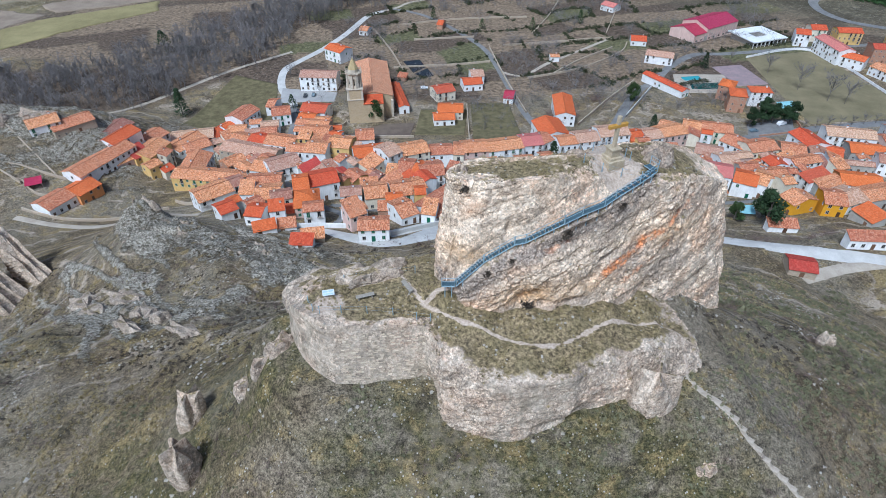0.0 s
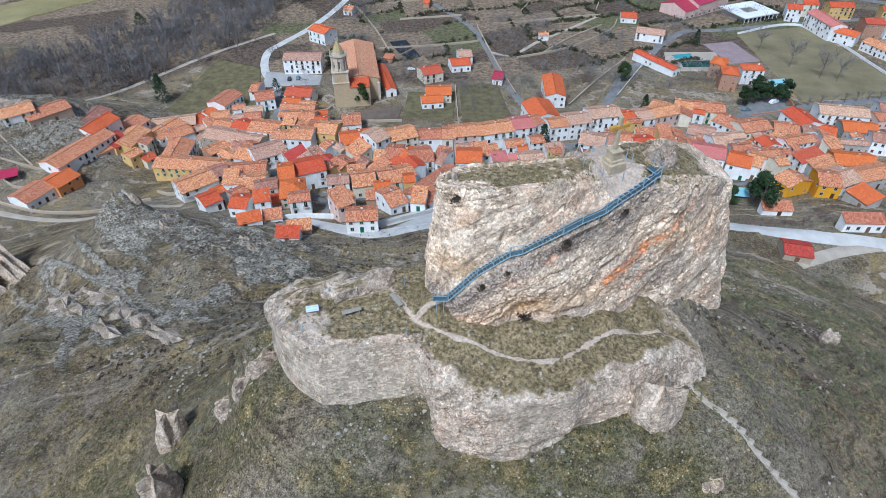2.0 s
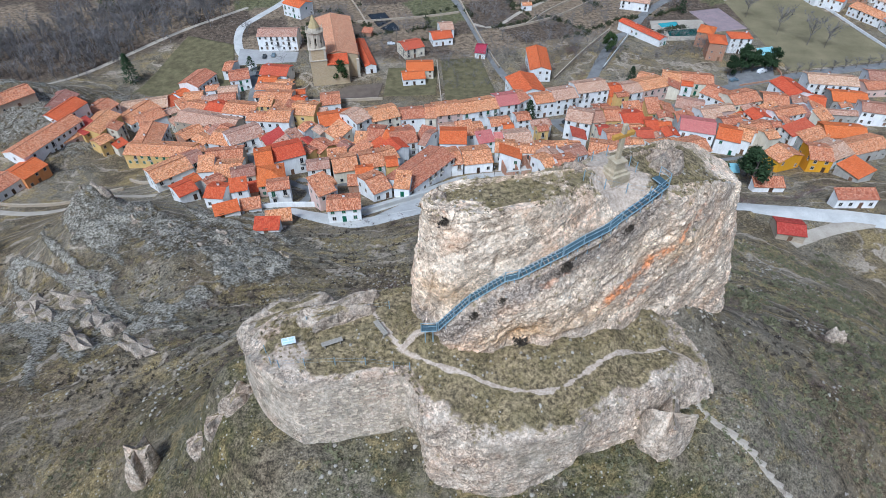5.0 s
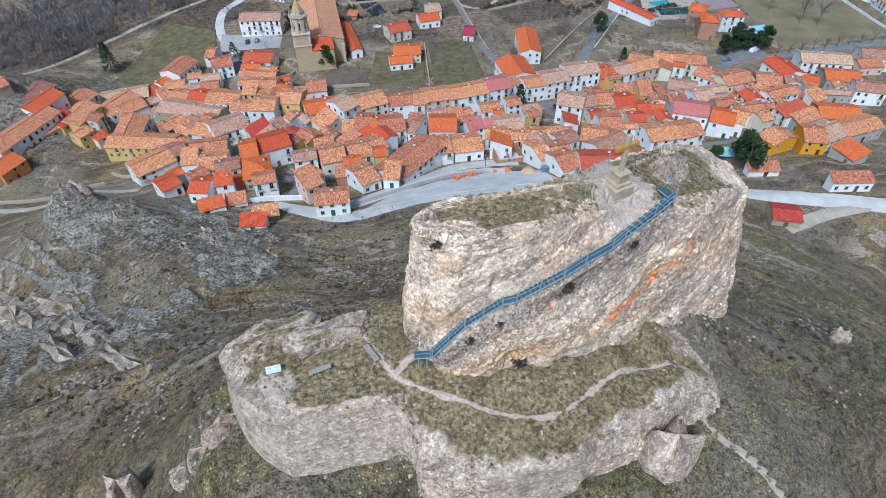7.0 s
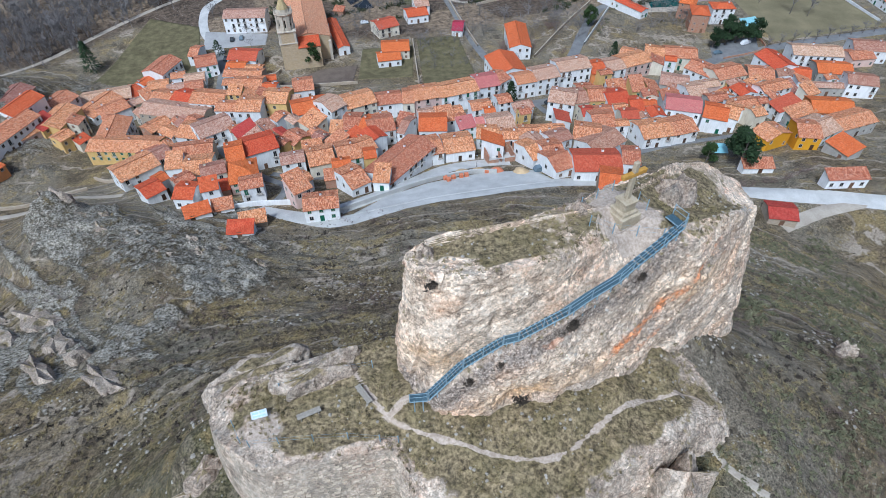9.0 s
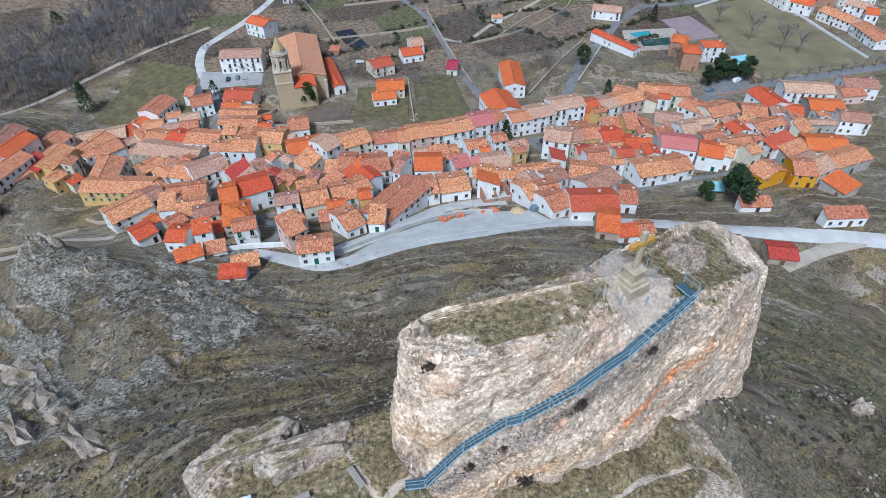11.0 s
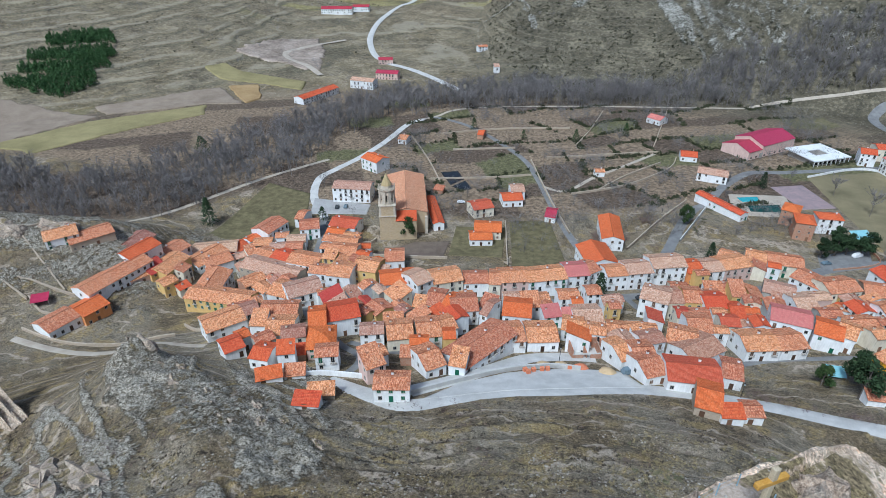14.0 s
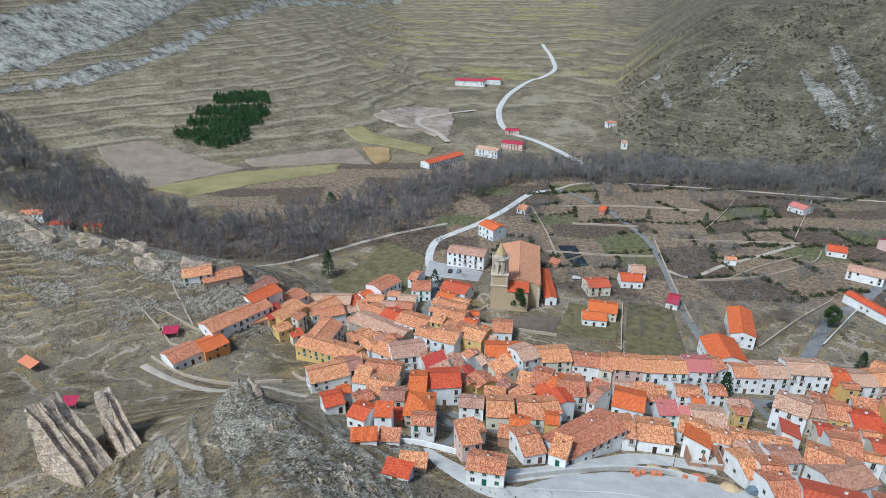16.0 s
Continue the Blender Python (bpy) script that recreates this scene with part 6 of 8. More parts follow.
house(143.3, 208.6, 14, 12.7, 6.6, 8, "g", "tile_old", "white")
house(141.7, 196, -82, 7.2, 8.2, 5, "s", "tile_red", "white")
house(143.7, 190.1, -87, 7, 7.5, 4.5, "s", "tile_old", "grey")
house(118.7, 190.8, -34, 5.4, 10.5, 6, "g", "tile_old", "white")
house(126.1, 197.3, 9, 10.4, 7.6, 6, "g", "tile_old", "white")
house(123.9, 174.2, -69, 7.1, 10.5, 5, "g", "tile_old", "gold")
house(135, 173.3, -14, 7.2, 10.5, 5, "g", "tile_old", "gold")
house(141.9, 176.5, 23, 9.4, 10.5, 4.5, "g", "tile_pale", "white")
house(154.9, 190.8, -11, 14.2, 10.5, 5.5, "g", "tile_new", "orange")
house(172.1, 216, -10, 13.9, 4.2, 4, "g", "tile_pale", "grey")
house(183.6, 214.3, -19, 10.9, 9.4, 6, "g", "tile_dark", "white")
house(155.5, 180.3, 15, 15.7, 9, 4.5, "g", "tile_old", "grey")
house(141.8, 162.8, -73, 8.7, 5.8, 3, "s", "tile_new", "grey")
house(126.5, 141.3, -3, 11.7, 3.5, 3.5, "s", "tile_old", "white")
house(101.8, 130.1, -15, 7.3, 6.8, 2.6, "g", "tile_red", "stone")
house(58, 143.2, -18, 5.9, 10.5, 3, "g", "tile_new", "stone")
house(61.8, 138, 1, 5.3, 3.5, 2.6, "s", "tile_new", "white")
house(67.5, 140.5, 2, 4.3, 5.4, 2.8, "g", "tile_old", "white")
house(58.4, 156.7, -5, 13.7, 10.5, 4, "g", "tile_red", "white")
house(70.9, 161.3, -13, 5.3, 9, 4, "g", "tile_old", "white")
house(104.2, 253.8, -31, 7.3, 10.5, 6, "g", "tile_old", "pink")
house(116.1, 255, -21, 8.2, 10.5, 6, "g", "tile_old", "cream")
house(126.4, 252, -14, 13.5, 10.5, 6, "g", "tile_old", "cream")
house(210.3, 248.4, -15, 14.3, 10.5, 6, "g", "tile_dark", "white")
house(203.6, 243.8, 2, 10.8, 9, 4, "g", "tile_old", "pink")
house(167.4, 229, -26, 9.1, 10.2, 4, "g", "tile_new", "white")
house(108.6, 154.7, -6, 9.2, 3.5, 2.2, "s", "tile_old", "white")
house(233.3, 392.9, -19, 8.6, 10.5, 8, "g", "tile_new", "white")
house(247.3, 402.4, -6, 9.7, 10.5, 8, "g", "tile_new", "cream")
house(264.7, 396.5, -6, 15.2, 10.5, 8, "g", "tile_new", "yellow")
house(240.6, 367.1, -84, 25.5, 10.5, 9, "g", "tile_pink", "white")
house(246.7, 352.5, -45, 12.4, 10.5, 6, "g", "tile_new", "white")
house(266.1, 362.6, -8, 10.9, 10.5, 9, "g", "tile_red", "brick")
house(295.1, 390.4, -16, 11, 10.5, 7, "g", "tile_new", "yellow")
house(257, 332.4, -69, 20.3, 10.5, 5, "g", "tile_old", "white")
house(259.6, 307.4, -92, 22.6, 10.5, 5, "g", "tile_old", "white")
house(271.5, 338.6, -56, 12.9, 10.5, 8, "g", "tile_pale", "white")
house(273.2, 330.8, -26, 6.4, 10.5, 7, "g", "tile_new", "white")
house(284.9, 362.5, 0, 23.4, 10.5, 7, "g", "tile_new", "white")
house(122.5, 316.6, 31, 5.5, 28.7, 4, "p", "tile_new", "white")
house(150.8, 289.9, -16, 8.1, 10.5, 9, "h", "tile_new", "brick")
house(151.8, 305, -32, 7.6, 9.8, 8, "h", "tile_new", "brick")
house(165.2, 296.5, -6, 10.7, 7.6, 8, "h", "tile_new", "white")
house(131.4, 358.7, -22, 16.1, 10.5, 5, "g", "tile_pale", "white")
house(127, 391.9, -11, 9.7, 10.5, 3.5, "g", "tile_new", "white")
house(34.8, 299.1, -13, 5.2, 10.5, 3.3, "g", "tile_hall", "white")
house(-23.6, 295.4, 14, 5.1, 29.9, 4, "p", "tile_new", "white")
house(67.4, 359.6, 3, 5.4, 5, 3.3, "g", "tile_old", "white")
house(125, 465.6, -46, 10.9, 10.5, 4, "g", "tile_pink", "white")
house(-23.6, 327.2, -20, 5.3, 3.5, 2.5, "s", "tile_old", "brick")
house(-2.2, 422.8, -13, 4, 9.8, 3.4, "g", "tile_new", "brick")
house(-53.4, 408.6, -15, 5.9, 9.2, 3.4, "g", "tile_old", "white")
house(-64.3, 359.3, -37, 13.2, 10.5, 7, "g", "tile_new", "white")
house(-68.4, 316, -3, 20.1, 10.5, 8, "g", "tile_pale", "white")
house(-138.8, 507.8, 61, 41.4, 10.5, 5, "g", "tile_new", "white")
house(-106.4, 542.7, -14, 21.2, 10.5, 7, "g", "tile_pale", "white")
house(-90.2, 573.4, -6, 20.2, 10.5, 6, "g", "tile_hall", "pink")

# ---------------------------------------------------------------- the church
def church():
    x0, y0, turn = -46.2, 268.8, 8.5
    ob = thing("church", pose(x0, y0, float(plain_ground(np.array(x0), np.array(y0))), 0, 0, turn), "stone village church with tiled nave and octagonal belfry", "church")
    ob.scale = (1, 1, 0.82)
    M["ashlar"] = masonry("golden ashlar", (0.44, 0.33, 0.19), (0.56, 0.43, 0.27), (0.50, 0.41, 0.29), 0.7, 0.35, 0.02)
    M["pale_ashlar"] = mottled("pale dressed stone", (0.46, 0.40, 0.31), (0.60, 0.54, 0.44), 0.8, 0.9, 0.02)
    # nave
    nave = part("nave", wall_mesh(19, 44, 13, "p", M["ashlar"]), None, ob)
    place(nave, 12.4, 28.5, 0)
    roof = part("roof", roof_mesh(19, 44, 13, "p", M["tile_church"], 0.5), None, ob, "broad pale orange tile roof")
    place(roof, 12.4, 28.5, 0)
    chapel = part("chapel", wall_mesh(9.4, 7, 12.2, "s", M["ashlar"]), None, ob)
    place(chapel, 12.2, 3.2, 0)
    lean = part("chapel_roof", roof_mesh(9.4, 7, 12.2, "s", M["tile_new"]), None, ob, "bright orange tile lean-to roof")
    place(lean, 12.2, 3.2, 0)
    for s in (3.2, 21.6):
        part("buttress", box(s - 0.6, s + 0.6, 5.4, 6.6, -2, 10.5), M["pale_ashlar"], ob)
    for k in range(4):
        part("buttress", box(21.8, 23.0, 12 + 10 * k, 13.2 + 10 * k, -2, 10), M["pale_ashlar"], ob)
        win = part("window", box(21.86, 21.95, 16.5 + 10 * k, 17.7 + 10 * k, 7.5, 10.5), M["glass"], ob)
    part("window", box(10.5, 11.3, -0.36, -0.25, 5, 6.6), M["glass"], ob)
    # tower: square stage, set-back stage, octagonal belfry, spire
    def stage(name, w, z0, z1, material, inset=0.0):
        return part(name, box(3.75 - w / 2, 3.75 + w / 2, 3.75 - w / 2, 3.75 + w / 2, z0, z1), material, ob)

    stage("tower", 7.5, -3, 14.6, M["ashlar"])
    stage("cornice", 8.0, 14.6, 15.1, M["pale_ashlar"])
    stage("tower_stage", 7.2, 15.1, 21.0, M["ashlar"])
    for sx in (0.15, 6.55):
        for sy in (0.15, 6.55):
            part("quoin", box(sx - 0.05, sx + 0.85, sy - 0.05, sy + 0.85, 15.1, 21.0), M["pale_ashlar"], ob)
    stage("cornice", 7.9, 21.0, 21.5, M["pale_ashlar"])

    def octagon(r0, r1, z0, z1):
        bm = bmesh.new()
        rings = []
        for r, z in ((r0, z0), (r1, z1)):
            rings.append([bm.verts.new((3.75 + r * math.cos(math.pi / 8 + k * math.pi / 4), 3.75 + r * math.sin(math.pi / 8 + k * math.pi / 4), z)) for k in range(8)])
        for k in range(8):
            bm.faces.new((rings[0][k], rings[0][(k + 1) % 8], rings[1][(k + 1) % 8], rings[1][k]))
        bm.faces.new(rings[0][::-1])
        bm.faces.new(rings[1])
        return bm

    # solid dark core added behind the arches to stand for the shade inside
    part("belfry_core", octagon(2.3, 2.3, 21.5, 29.6), M["glass"], ob, "dark core standing for the shaded inside of the belfry")
    for k in range(8):
        a = math.pi / 8 + k * math.pi / 4
        m = Matrix.Translation((3.75, 3.75, 0)) @ Matrix.Rotation(a, 4, "Z")
        pier = bmesh.new()
        add_box(pier, 2.35, 3.65, -0.75, 0.75, 21.5, 29.6, m)
        part("pier", pier, M["pale_ashlar"], ob)
        m = Matrix.Translation((3.75, 3.75, 0)) @ Matrix.Rotation(a + math.pi / 8, 4, "Z")
        arch = bmesh.new()
        n = 8
        for i in range(n):
            t0, t1 = math.pi * i / n, math.pi * (i + 1) / n
            add_box(arch, 2.55, 3.25, -0.8 * math.cos(t0), -0.8 * math.cos(t1), 26.4 + 0.8 * max(math.sin(t0), math.sin(t1)) * 0.93, 29.6, m)
        add_box(arch, 2.55, 3.2, -0.8, 0.8, 21.5, 22.9, m)
        part("arch", arch, M["pale_ashlar"], ob)
        bell = bmesh.new()
        if k % 2 == 0:
            add_tube(bell, m @ Vector((2.75, 0, 24.0)), m @ Vector((2.75, 0, 25.4)), 0.55, 0.25, 10)
            part("bell", bell, M["iron"], ob, "dark bronze bell")
        else:
            bell.free()
    part("cornice", octagon(4.0, 4.3, 29.6, 30.2), M["pale_ashlar"], ob)
    for k in range(8):
        a0, a1 = math.pi / 8 + k * math.pi / 4, math.pi / 8 + (k + 1) * math.pi / 4
        p0, p1 = Vector((3.75 + 3.9 * math.cos(a0), 3.75 + 3.9 * math.sin(a0), 30.2)), Vector((3.75 + 3.9 * math.cos(a1), 3.75 + 3.9 * math.sin(a1), 30.2))
        rail = bmesh.new()
        add_tube(rail, p0 + Vector((0, 0, 1.1)), p1 + Vector((0, 0, 1.1)), 0.14, sides=5)
        for i in range(5):
            q = p0.lerp(p1, i / 5)
            add_tube(rail, q, q + Vector((0, 0, 1.1)), 0.11, sides=5)
        part("balustrade", rail, M["pale_ashlar"], ob)
        knob = bmesh.new()
        add_tube(knob, p0, p0 + Vector((0, 0, 2.4)), 0.24, 0.05, 6)
        part("finial", knob, M["pale_ashlar"], ob)
    part("drum", octagon(2.5, 2.4, 30.2, 32.2), M["pale_ashlar"], ob)
    part("spire", octagon(2.5, 0.16, 32.2, 38.6), M["spire"], ob, "ochre tiled spire")
    top = bmesh.new()
    add_tube(top, (3.75, 3.75, 38.5), (3.75, 3.75, 40.4), 0.07, 0.05, 6)
    add_tube(top, (3.35, 3.75, 39.8), (4.15, 3.75, 39.8), 0.05, 0.05, 6)
    part("spire_cross", top, M["iron"], ob)
    return ob


M["tile_church"] = tiles("pale orange church tiles", (0.58, 0.22, 0.11), (0.76, 0.33, 0.18), (0.84, 0.48, 0.31), 0.2)
M["spire"] = mottled("ochre glazed spire tiles", (0.36, 0.27, 0.12), (0.52, 0.42, 0.24), 1.2, 0.6, 0.05)
church()

# ---------------------------------------------------------------- the smaller houses packed between the larger ones
LANES = [[(-66, 214), (-72, 240), (-75, 272), (-79, 295)], [(-66, 214), (-40, 219), (-13, 211), (13, 212.5), (38, 219), (59, 224), (96, 232), (132, 240)], [(-66, 214), (-62, 200), (-44, 176), (-34, 165), (-36, 152)], [(-40, 176), (-20, 170), (0, 184), (20, 188), (44, 194), (60, 204), (57, 222)], [(44, 160), (70, 170), (90, 178), (112, 182), (134, 186), (150, 200)], [(-17, 143.5), (-5, 152), (9, 163), (16, 168.5), (27, 171), (36, 171)]]


def outside(x, y, w, d, turn, other):
    """How far a footprint stays clear of another, by the corners of each in the other's frame."""
    ox, oy, ow, od, oturn = other
    best = -1e9
    for (ax, ay, aw, ad, at), (bx, by, bw, bd, bt) in (((x, y, w, d, turn), other), (other, (x, y, w, d, turn))):
        c, s = math.cos(radians(at)), math.sin(radians(at))
        c2, s2 = math.cos(radians(bt - at)), math.sin(radians(bt - at))
        px, py = (bx - ax) * c + (by - ay) * s, -(bx - ax) * s + (by - ay) * c
        rx, ry = abs(bw / 2 * c2) + abs(bd / 2 * s2), abs(bw / 2 * s2) + abs(bd / 2 * c2)
        best = max(best, abs(px) - rx - aw / 2, abs(py) - ry - ad / 2)
    return best


def upper_houses():
    """The houses on both sides of the street that climbs to the church."""
    rnd = random.Random(19)
    rows = ((-82, 254, 8), (-91, 258, 8), (-100, 263, 10), (-84, 263, 10), (-92, 267, 12), (-107, 267, 60), (-88, 277, 12), (-66, 251, -6), (-58, 255, -6), (-66, 259, -8), (-58, 263, -8), (-66, 267, -8), (-50, 252, 6), (-99, 254, 10), (-107, 250, 40), (-93, 239, -18))
    for x, y, turn in rows:
        near = [f for f in FOOTPRINTS if math.hypot(f[0] - x, f[1] - y) < 30]
        for w, d in ((9.5, 9), (8.5, 7.5), (7.5, 6.5), (6, 5.2), (5, 4.2)):
            lane = min(float(to_segment(np.array(x), np.array(y), a, b)[0]) for a, b in zip(LANES[0][:-1], LANES[0][1:]))
            if lane > w / 2 + 1.8 and min(outside(x, y, w, d, turn, f) for f in near) > -0.5:
                house(x, y, turn, w, d, rnd.choice((5.0, 5.6, 6.2)), "g", rnd.choice(("tile_old", "tile_old", "tile_old", "tile_new", "tile_pale")), rnd.choice(("white", "white", "white", "cream", "stone")))
                break


upper_houses()


def infill():
    rnd = random.Random(77)
    made = 0
    for trial in range(9000):
        x, y = rnd.uniform(-150, 190), rnd.uniform(150, 262)
        near = [f for f in FOOTPRINTS if math.hypot(f[0] - x, f[1] - y) < 24]
        if len(near) < 5:
            continue
        # the open gardens above the lower road stay open
        if x > 72 and y < 176 + 0.1 * (x - 86):
            continue
        # houses must lie on several sides, so that the edge of the village stays as it is
        quarters = {(f[0] > x, f[1] > y) for f in near}
        if len(quarters) < 4:
            continue
        if min(float(to_segment(np.array(x), np.array(y), a, b)[0]) for lane in LANES for a, b in zip(lane[:-1], lane[1:])) < 5.0:
            continue
        turn = min(near, key=lambda f: math.hypot(f[0] - x, f[1] - y))[4] + rnd.choice((0, 0, 0, 90)) + rnd.uniform(-5, 5)
        turn = (turn + 90) % 180 - 90
        w, d = rnd.uniform(5, 8.5), rnd.uniform(5, 8)
        for shrink in (1.0, 0.82, 0.66):
            if min(outside(x, y, w * shrink, d * shrink, turn, f) for f in near) > -0.4:
                wall = rnd.choice(("white",) * 8 + ("cream",) * 3 + ("stone", "pink", "yellow", "grey"))
                roof = rnd.choice(("tile_old",) * 6 + ("tile_new",) * 2 + ("tile_pale", "tile_dark", "tile_red"))
                house(round(x, 1), round(y, 1), round(turn), round(w * shrink, 1), round(d * shrink, 1), rnd.choice((4.5, 5.5, 6.0, 6.5, 7.2)), "g" if rnd.random() < 0.7 else "s", roof, wall)
                made += 1
                break
        if made >= 105:
            break


infill()

# ---------------------------------------------------------------- trees and plants
M["bark"] = mottled("grey bark", (0.10, 0.085, 0.07), (0.19, 0.165, 0.14), 2.0, 0.95, 0.03)
M["twigs"] = mottled("bare grey-brown twigs", (0.115, 0.105, 0.098), (0.28, 0.26, 0.25), 0.08, 0.95, 0.0, 30)
M["twigs_red"] = mottled("bare purplish shrub twigs", (0.13, 0.085, 0.08), (0.21, 0.15, 0.135), 0.3, 0.95, 0.0, 20)
M["needles"] = tinted("dark conifer needles", (0.016, 0.032, 0.014), (0.045, 0.075, 0.03), 0.9, 0.2, 0.9, 0.0)
M["pines"] = mottled("young pine needles", (0.022, 0.055, 0.018), (0.08, 0.15, 0.05), 0.15, 0.9, 0.0, 20)
M["heath_green"] = mottled("dark hillside scrub", (0.02, 0.022, 0.013), (0.075, 0.072, 0.042), 0.06, 0.95, 0.0, 12)
M["heath"] = mottled("dark dry heath", (0.035, 0.028, 0.022), (0.10, 0.08, 0.06), 0.4, 0.95, 0.0, 12)
M["leaves"] = tinted("grey-green scrub leaves", (0.075, 0.078, 0.042), (0.22, 0.205, 0.12), 0.5, 0.2, 0.9, 0.0)
M["ivy"] = tinted("evergreen leaves", (0.022, 0.045, 0.014), (0.065, 0.10, 0.03), 0.8, 0.2, 0.8, 0.0)
M["hedge"] = tinted("dark hedge leaves", (0.028, 0.034, 0.016), (0.085, 0.09, 0.045), 0.5, 0.2, 0.9, 0.0)
M["straw"] = mottled("dry straw tufts", (0.24, 0.19, 0.09), (0.42, 0.35, 0.19), 0.5, 0.95, 0.0)
M["stones"] = mottled("loose limestone", (0.26, 0.235, 0.195), (0.48, 0.44, 0.375), 0.8, 0.95, 0.03)


def slivers(starts, ends, width):
    """Thin two-sided slivers between points, three corners each."""
    n = len(starts)
    d = ends - starts
    side = np.cross(d, np.random.RandomState(n).normal(size=(n, 3)))
    side /= np.maximum(np.linalg.norm(side, axis=1, keepdims=True), 1e-6)
    return np.stack([starts - side * width[:, None], starts + side * width[:, None], ends], 1)


def tri_mesh(name, tris, material):
    tris = np.asarray(tris, np.float32).reshape(-1, 3, 3)
    n = len(tris)
    me = bpy.data.meshes.new(name)
    me.vertices.add(n * 3)
    me.vertices.foreach_set("co", tris.ravel())
    me.loops.add(n * 3)
    me.loops.foreach_set("vertex_index", np.arange(n * 3, dtype=np.int32))
    me.polygons.add(n)
    me.polygons.foreach_set("loop_start", np.arange(0, n * 3, 3, dtype=np.int32))
    me.materials.append(material)
    me.update()
    me.validate()
    return me


def bare_template(seed, limbs=22, twigs=170, spread=0.30, bole=0.18):
    """A leafless tree of unit height: trunk, rising limbs, a haze of twigs."""
    r = np.random.RandomState(seed)
    z = r.uniform(bole, 0.85, limbs)
    a = r.uniform(0, 2 * math.pi, limbs)
    reach = spread * (0.35 + 0.65 * np.sin(math.pi * np.clip((z - bole) / (1 - bole) * 0.8 + 0.1, 0, 1))) * r.uniform(0.6, 1.2, limbs)
    st = np.stack([0 * z, 0 * z, z], -1)
    en = st + np.stack([np.cos(a) * reach, np.sin(a) * reach, reach * r.uniform(0.9, 2.0, limbs)], -1)
    en[:, 2] = np.minimum(en[:, 2], 1.0)
    k = r.randint(0, limbs, twigs)
    f = r.uniform(0.25, 1.0, (twigs, 1))
    ts = st[k] + (en[k] - st[k]) * f
    te = ts + np.stack([r.normal(0, 0.06, twigs), r.normal(0, 0.06, twigs), np.abs(r.normal(0.07, 0.04, twigs))], -1)
    trunk = slivers(np.zeros((3, 3)), np.tile([[0.0, 0.0, 0.97]], (3, 1)), np.full(3, 0.014))
    return np.concatenate([trunk, slivers(st, en, np.full(limbs, 0.009)), slivers(ts, te, np.full(twigs, 0.012))])


def leaf_template(seed, count=30, flat=0.7):
    """A low clump of small leaves with gaps."""
    r = np.random.RandomState(seed)
    p = r.normal(size=(count, 3))
    p /= np.linalg.norm(p, axis=1, keepdims=True)
    p *= r.uniform(0.35, 1.0, (count, 1)) * 0.5
    p[:, 2] = np.abs(p[:, 2]) * flat * 1.5
    s = 0.15 * r.uniform(0.6, 1.4, (count, 1, 1))
    return p[:, None] + r.normal(size=(count, 3, 3)) * s


def scatter(name, templates, places, sizes, material, label, category, stretch=None):
    """Many small plants or stones as one mesh."""
    r = np.random.RandomState(len(places))
    out = []
    which = r.randint(0, len(templates), len(places))
    for k, tpl in enumerate(templates):
        q = places[which == k]
        if not len(q):
            continue
        s = sizes[which == k][:, None, None, None]
        a = r.uniform(0, 2 * math.pi, len(q))
        rot = np.zeros((len(q), 3, 3))
        rot[:, 0, 0], rot[:, 0, 1], rot[:, 1, 0], rot[:, 1, 1], rot[:, 2, 2] = np.cos(a), -np.sin(a), np.sin(a), np.cos(a), 1
        t = np.einsum("nij,tcj->ntci", rot, tpl) * s
        out.append((t + q[:, None, None, :]).reshape(-1, 3, 3))
    me = tri_mesh(name, np.concatenate(out), material)
    return tagged(new(name, me), label, category, kind="stuff")


def spots(count, box4, keep, seed, sink=0.05):
    """Random places on the ground inside a box where keep(x, y) says so."""
    r = np.random.RandomState(seed)
    x0, x1, y0, y1 = box4
    x, y = r.uniform(x0, x1, count * 4), r.uniform(y0, y1, count * 4)
    ok = r.uniform(size=count * 4) < keep(x, y)
    x, y = x[ok][:count], y[ok][:count]
    return np.stack([x, y, ground_z(x, y) - sink], -1)


BARE = [bare_template(k, 16, 95) for k in range(6)]
SHRUB = [bare_template(20 + k, 14, 70, 0.9, 0.02) for k in range(5)]
CLUMP = [leaf_template(40 + k) for k in range(5)]
def river_keep(x, y):
    w = np.where(x < -100, 38, 30)
    return step(w, w * 0.6, from_river(x, y) + 14 * fbm(x / 40, y / 40, 2.0, 2)) * 1.0


rr = np.random.RandomState(5)
p = spots(5200, (-640, 560, 270, 640), river_keep, 11)
scatter("riverside_trees", BARE, p, rr.uniform(7, 13.5, len(p)) * np.where(p[:, 0] > -100, 1.2, 1.0), M["twigs"], "belt of bare grey poplars and willows along the river", "woodland")
p = spots(2600, (-640, 560, 270, 640), river_keep, 12)
scatter("riverside_brush", SHRUB, p, rr.uniform(2.5, 5.0, len(p)), M["twigs"], "bare grey brush under the riverside trees", "brush")
p = spots(900, (-70, 240, 285, 520), lambda x, y: step(0.0, 0.3, fbm(x / 22, y / 22, 21.0, 3)) * (np.hypot(x - 218, y - 318) > 62), 13)
scatter("garden_shrubs", SHRUB, p, rr.uniform(3, 7.0, len(p)), M["twigs"], "bare shrubs and fruit trees in the walled gardens", "shrubs")
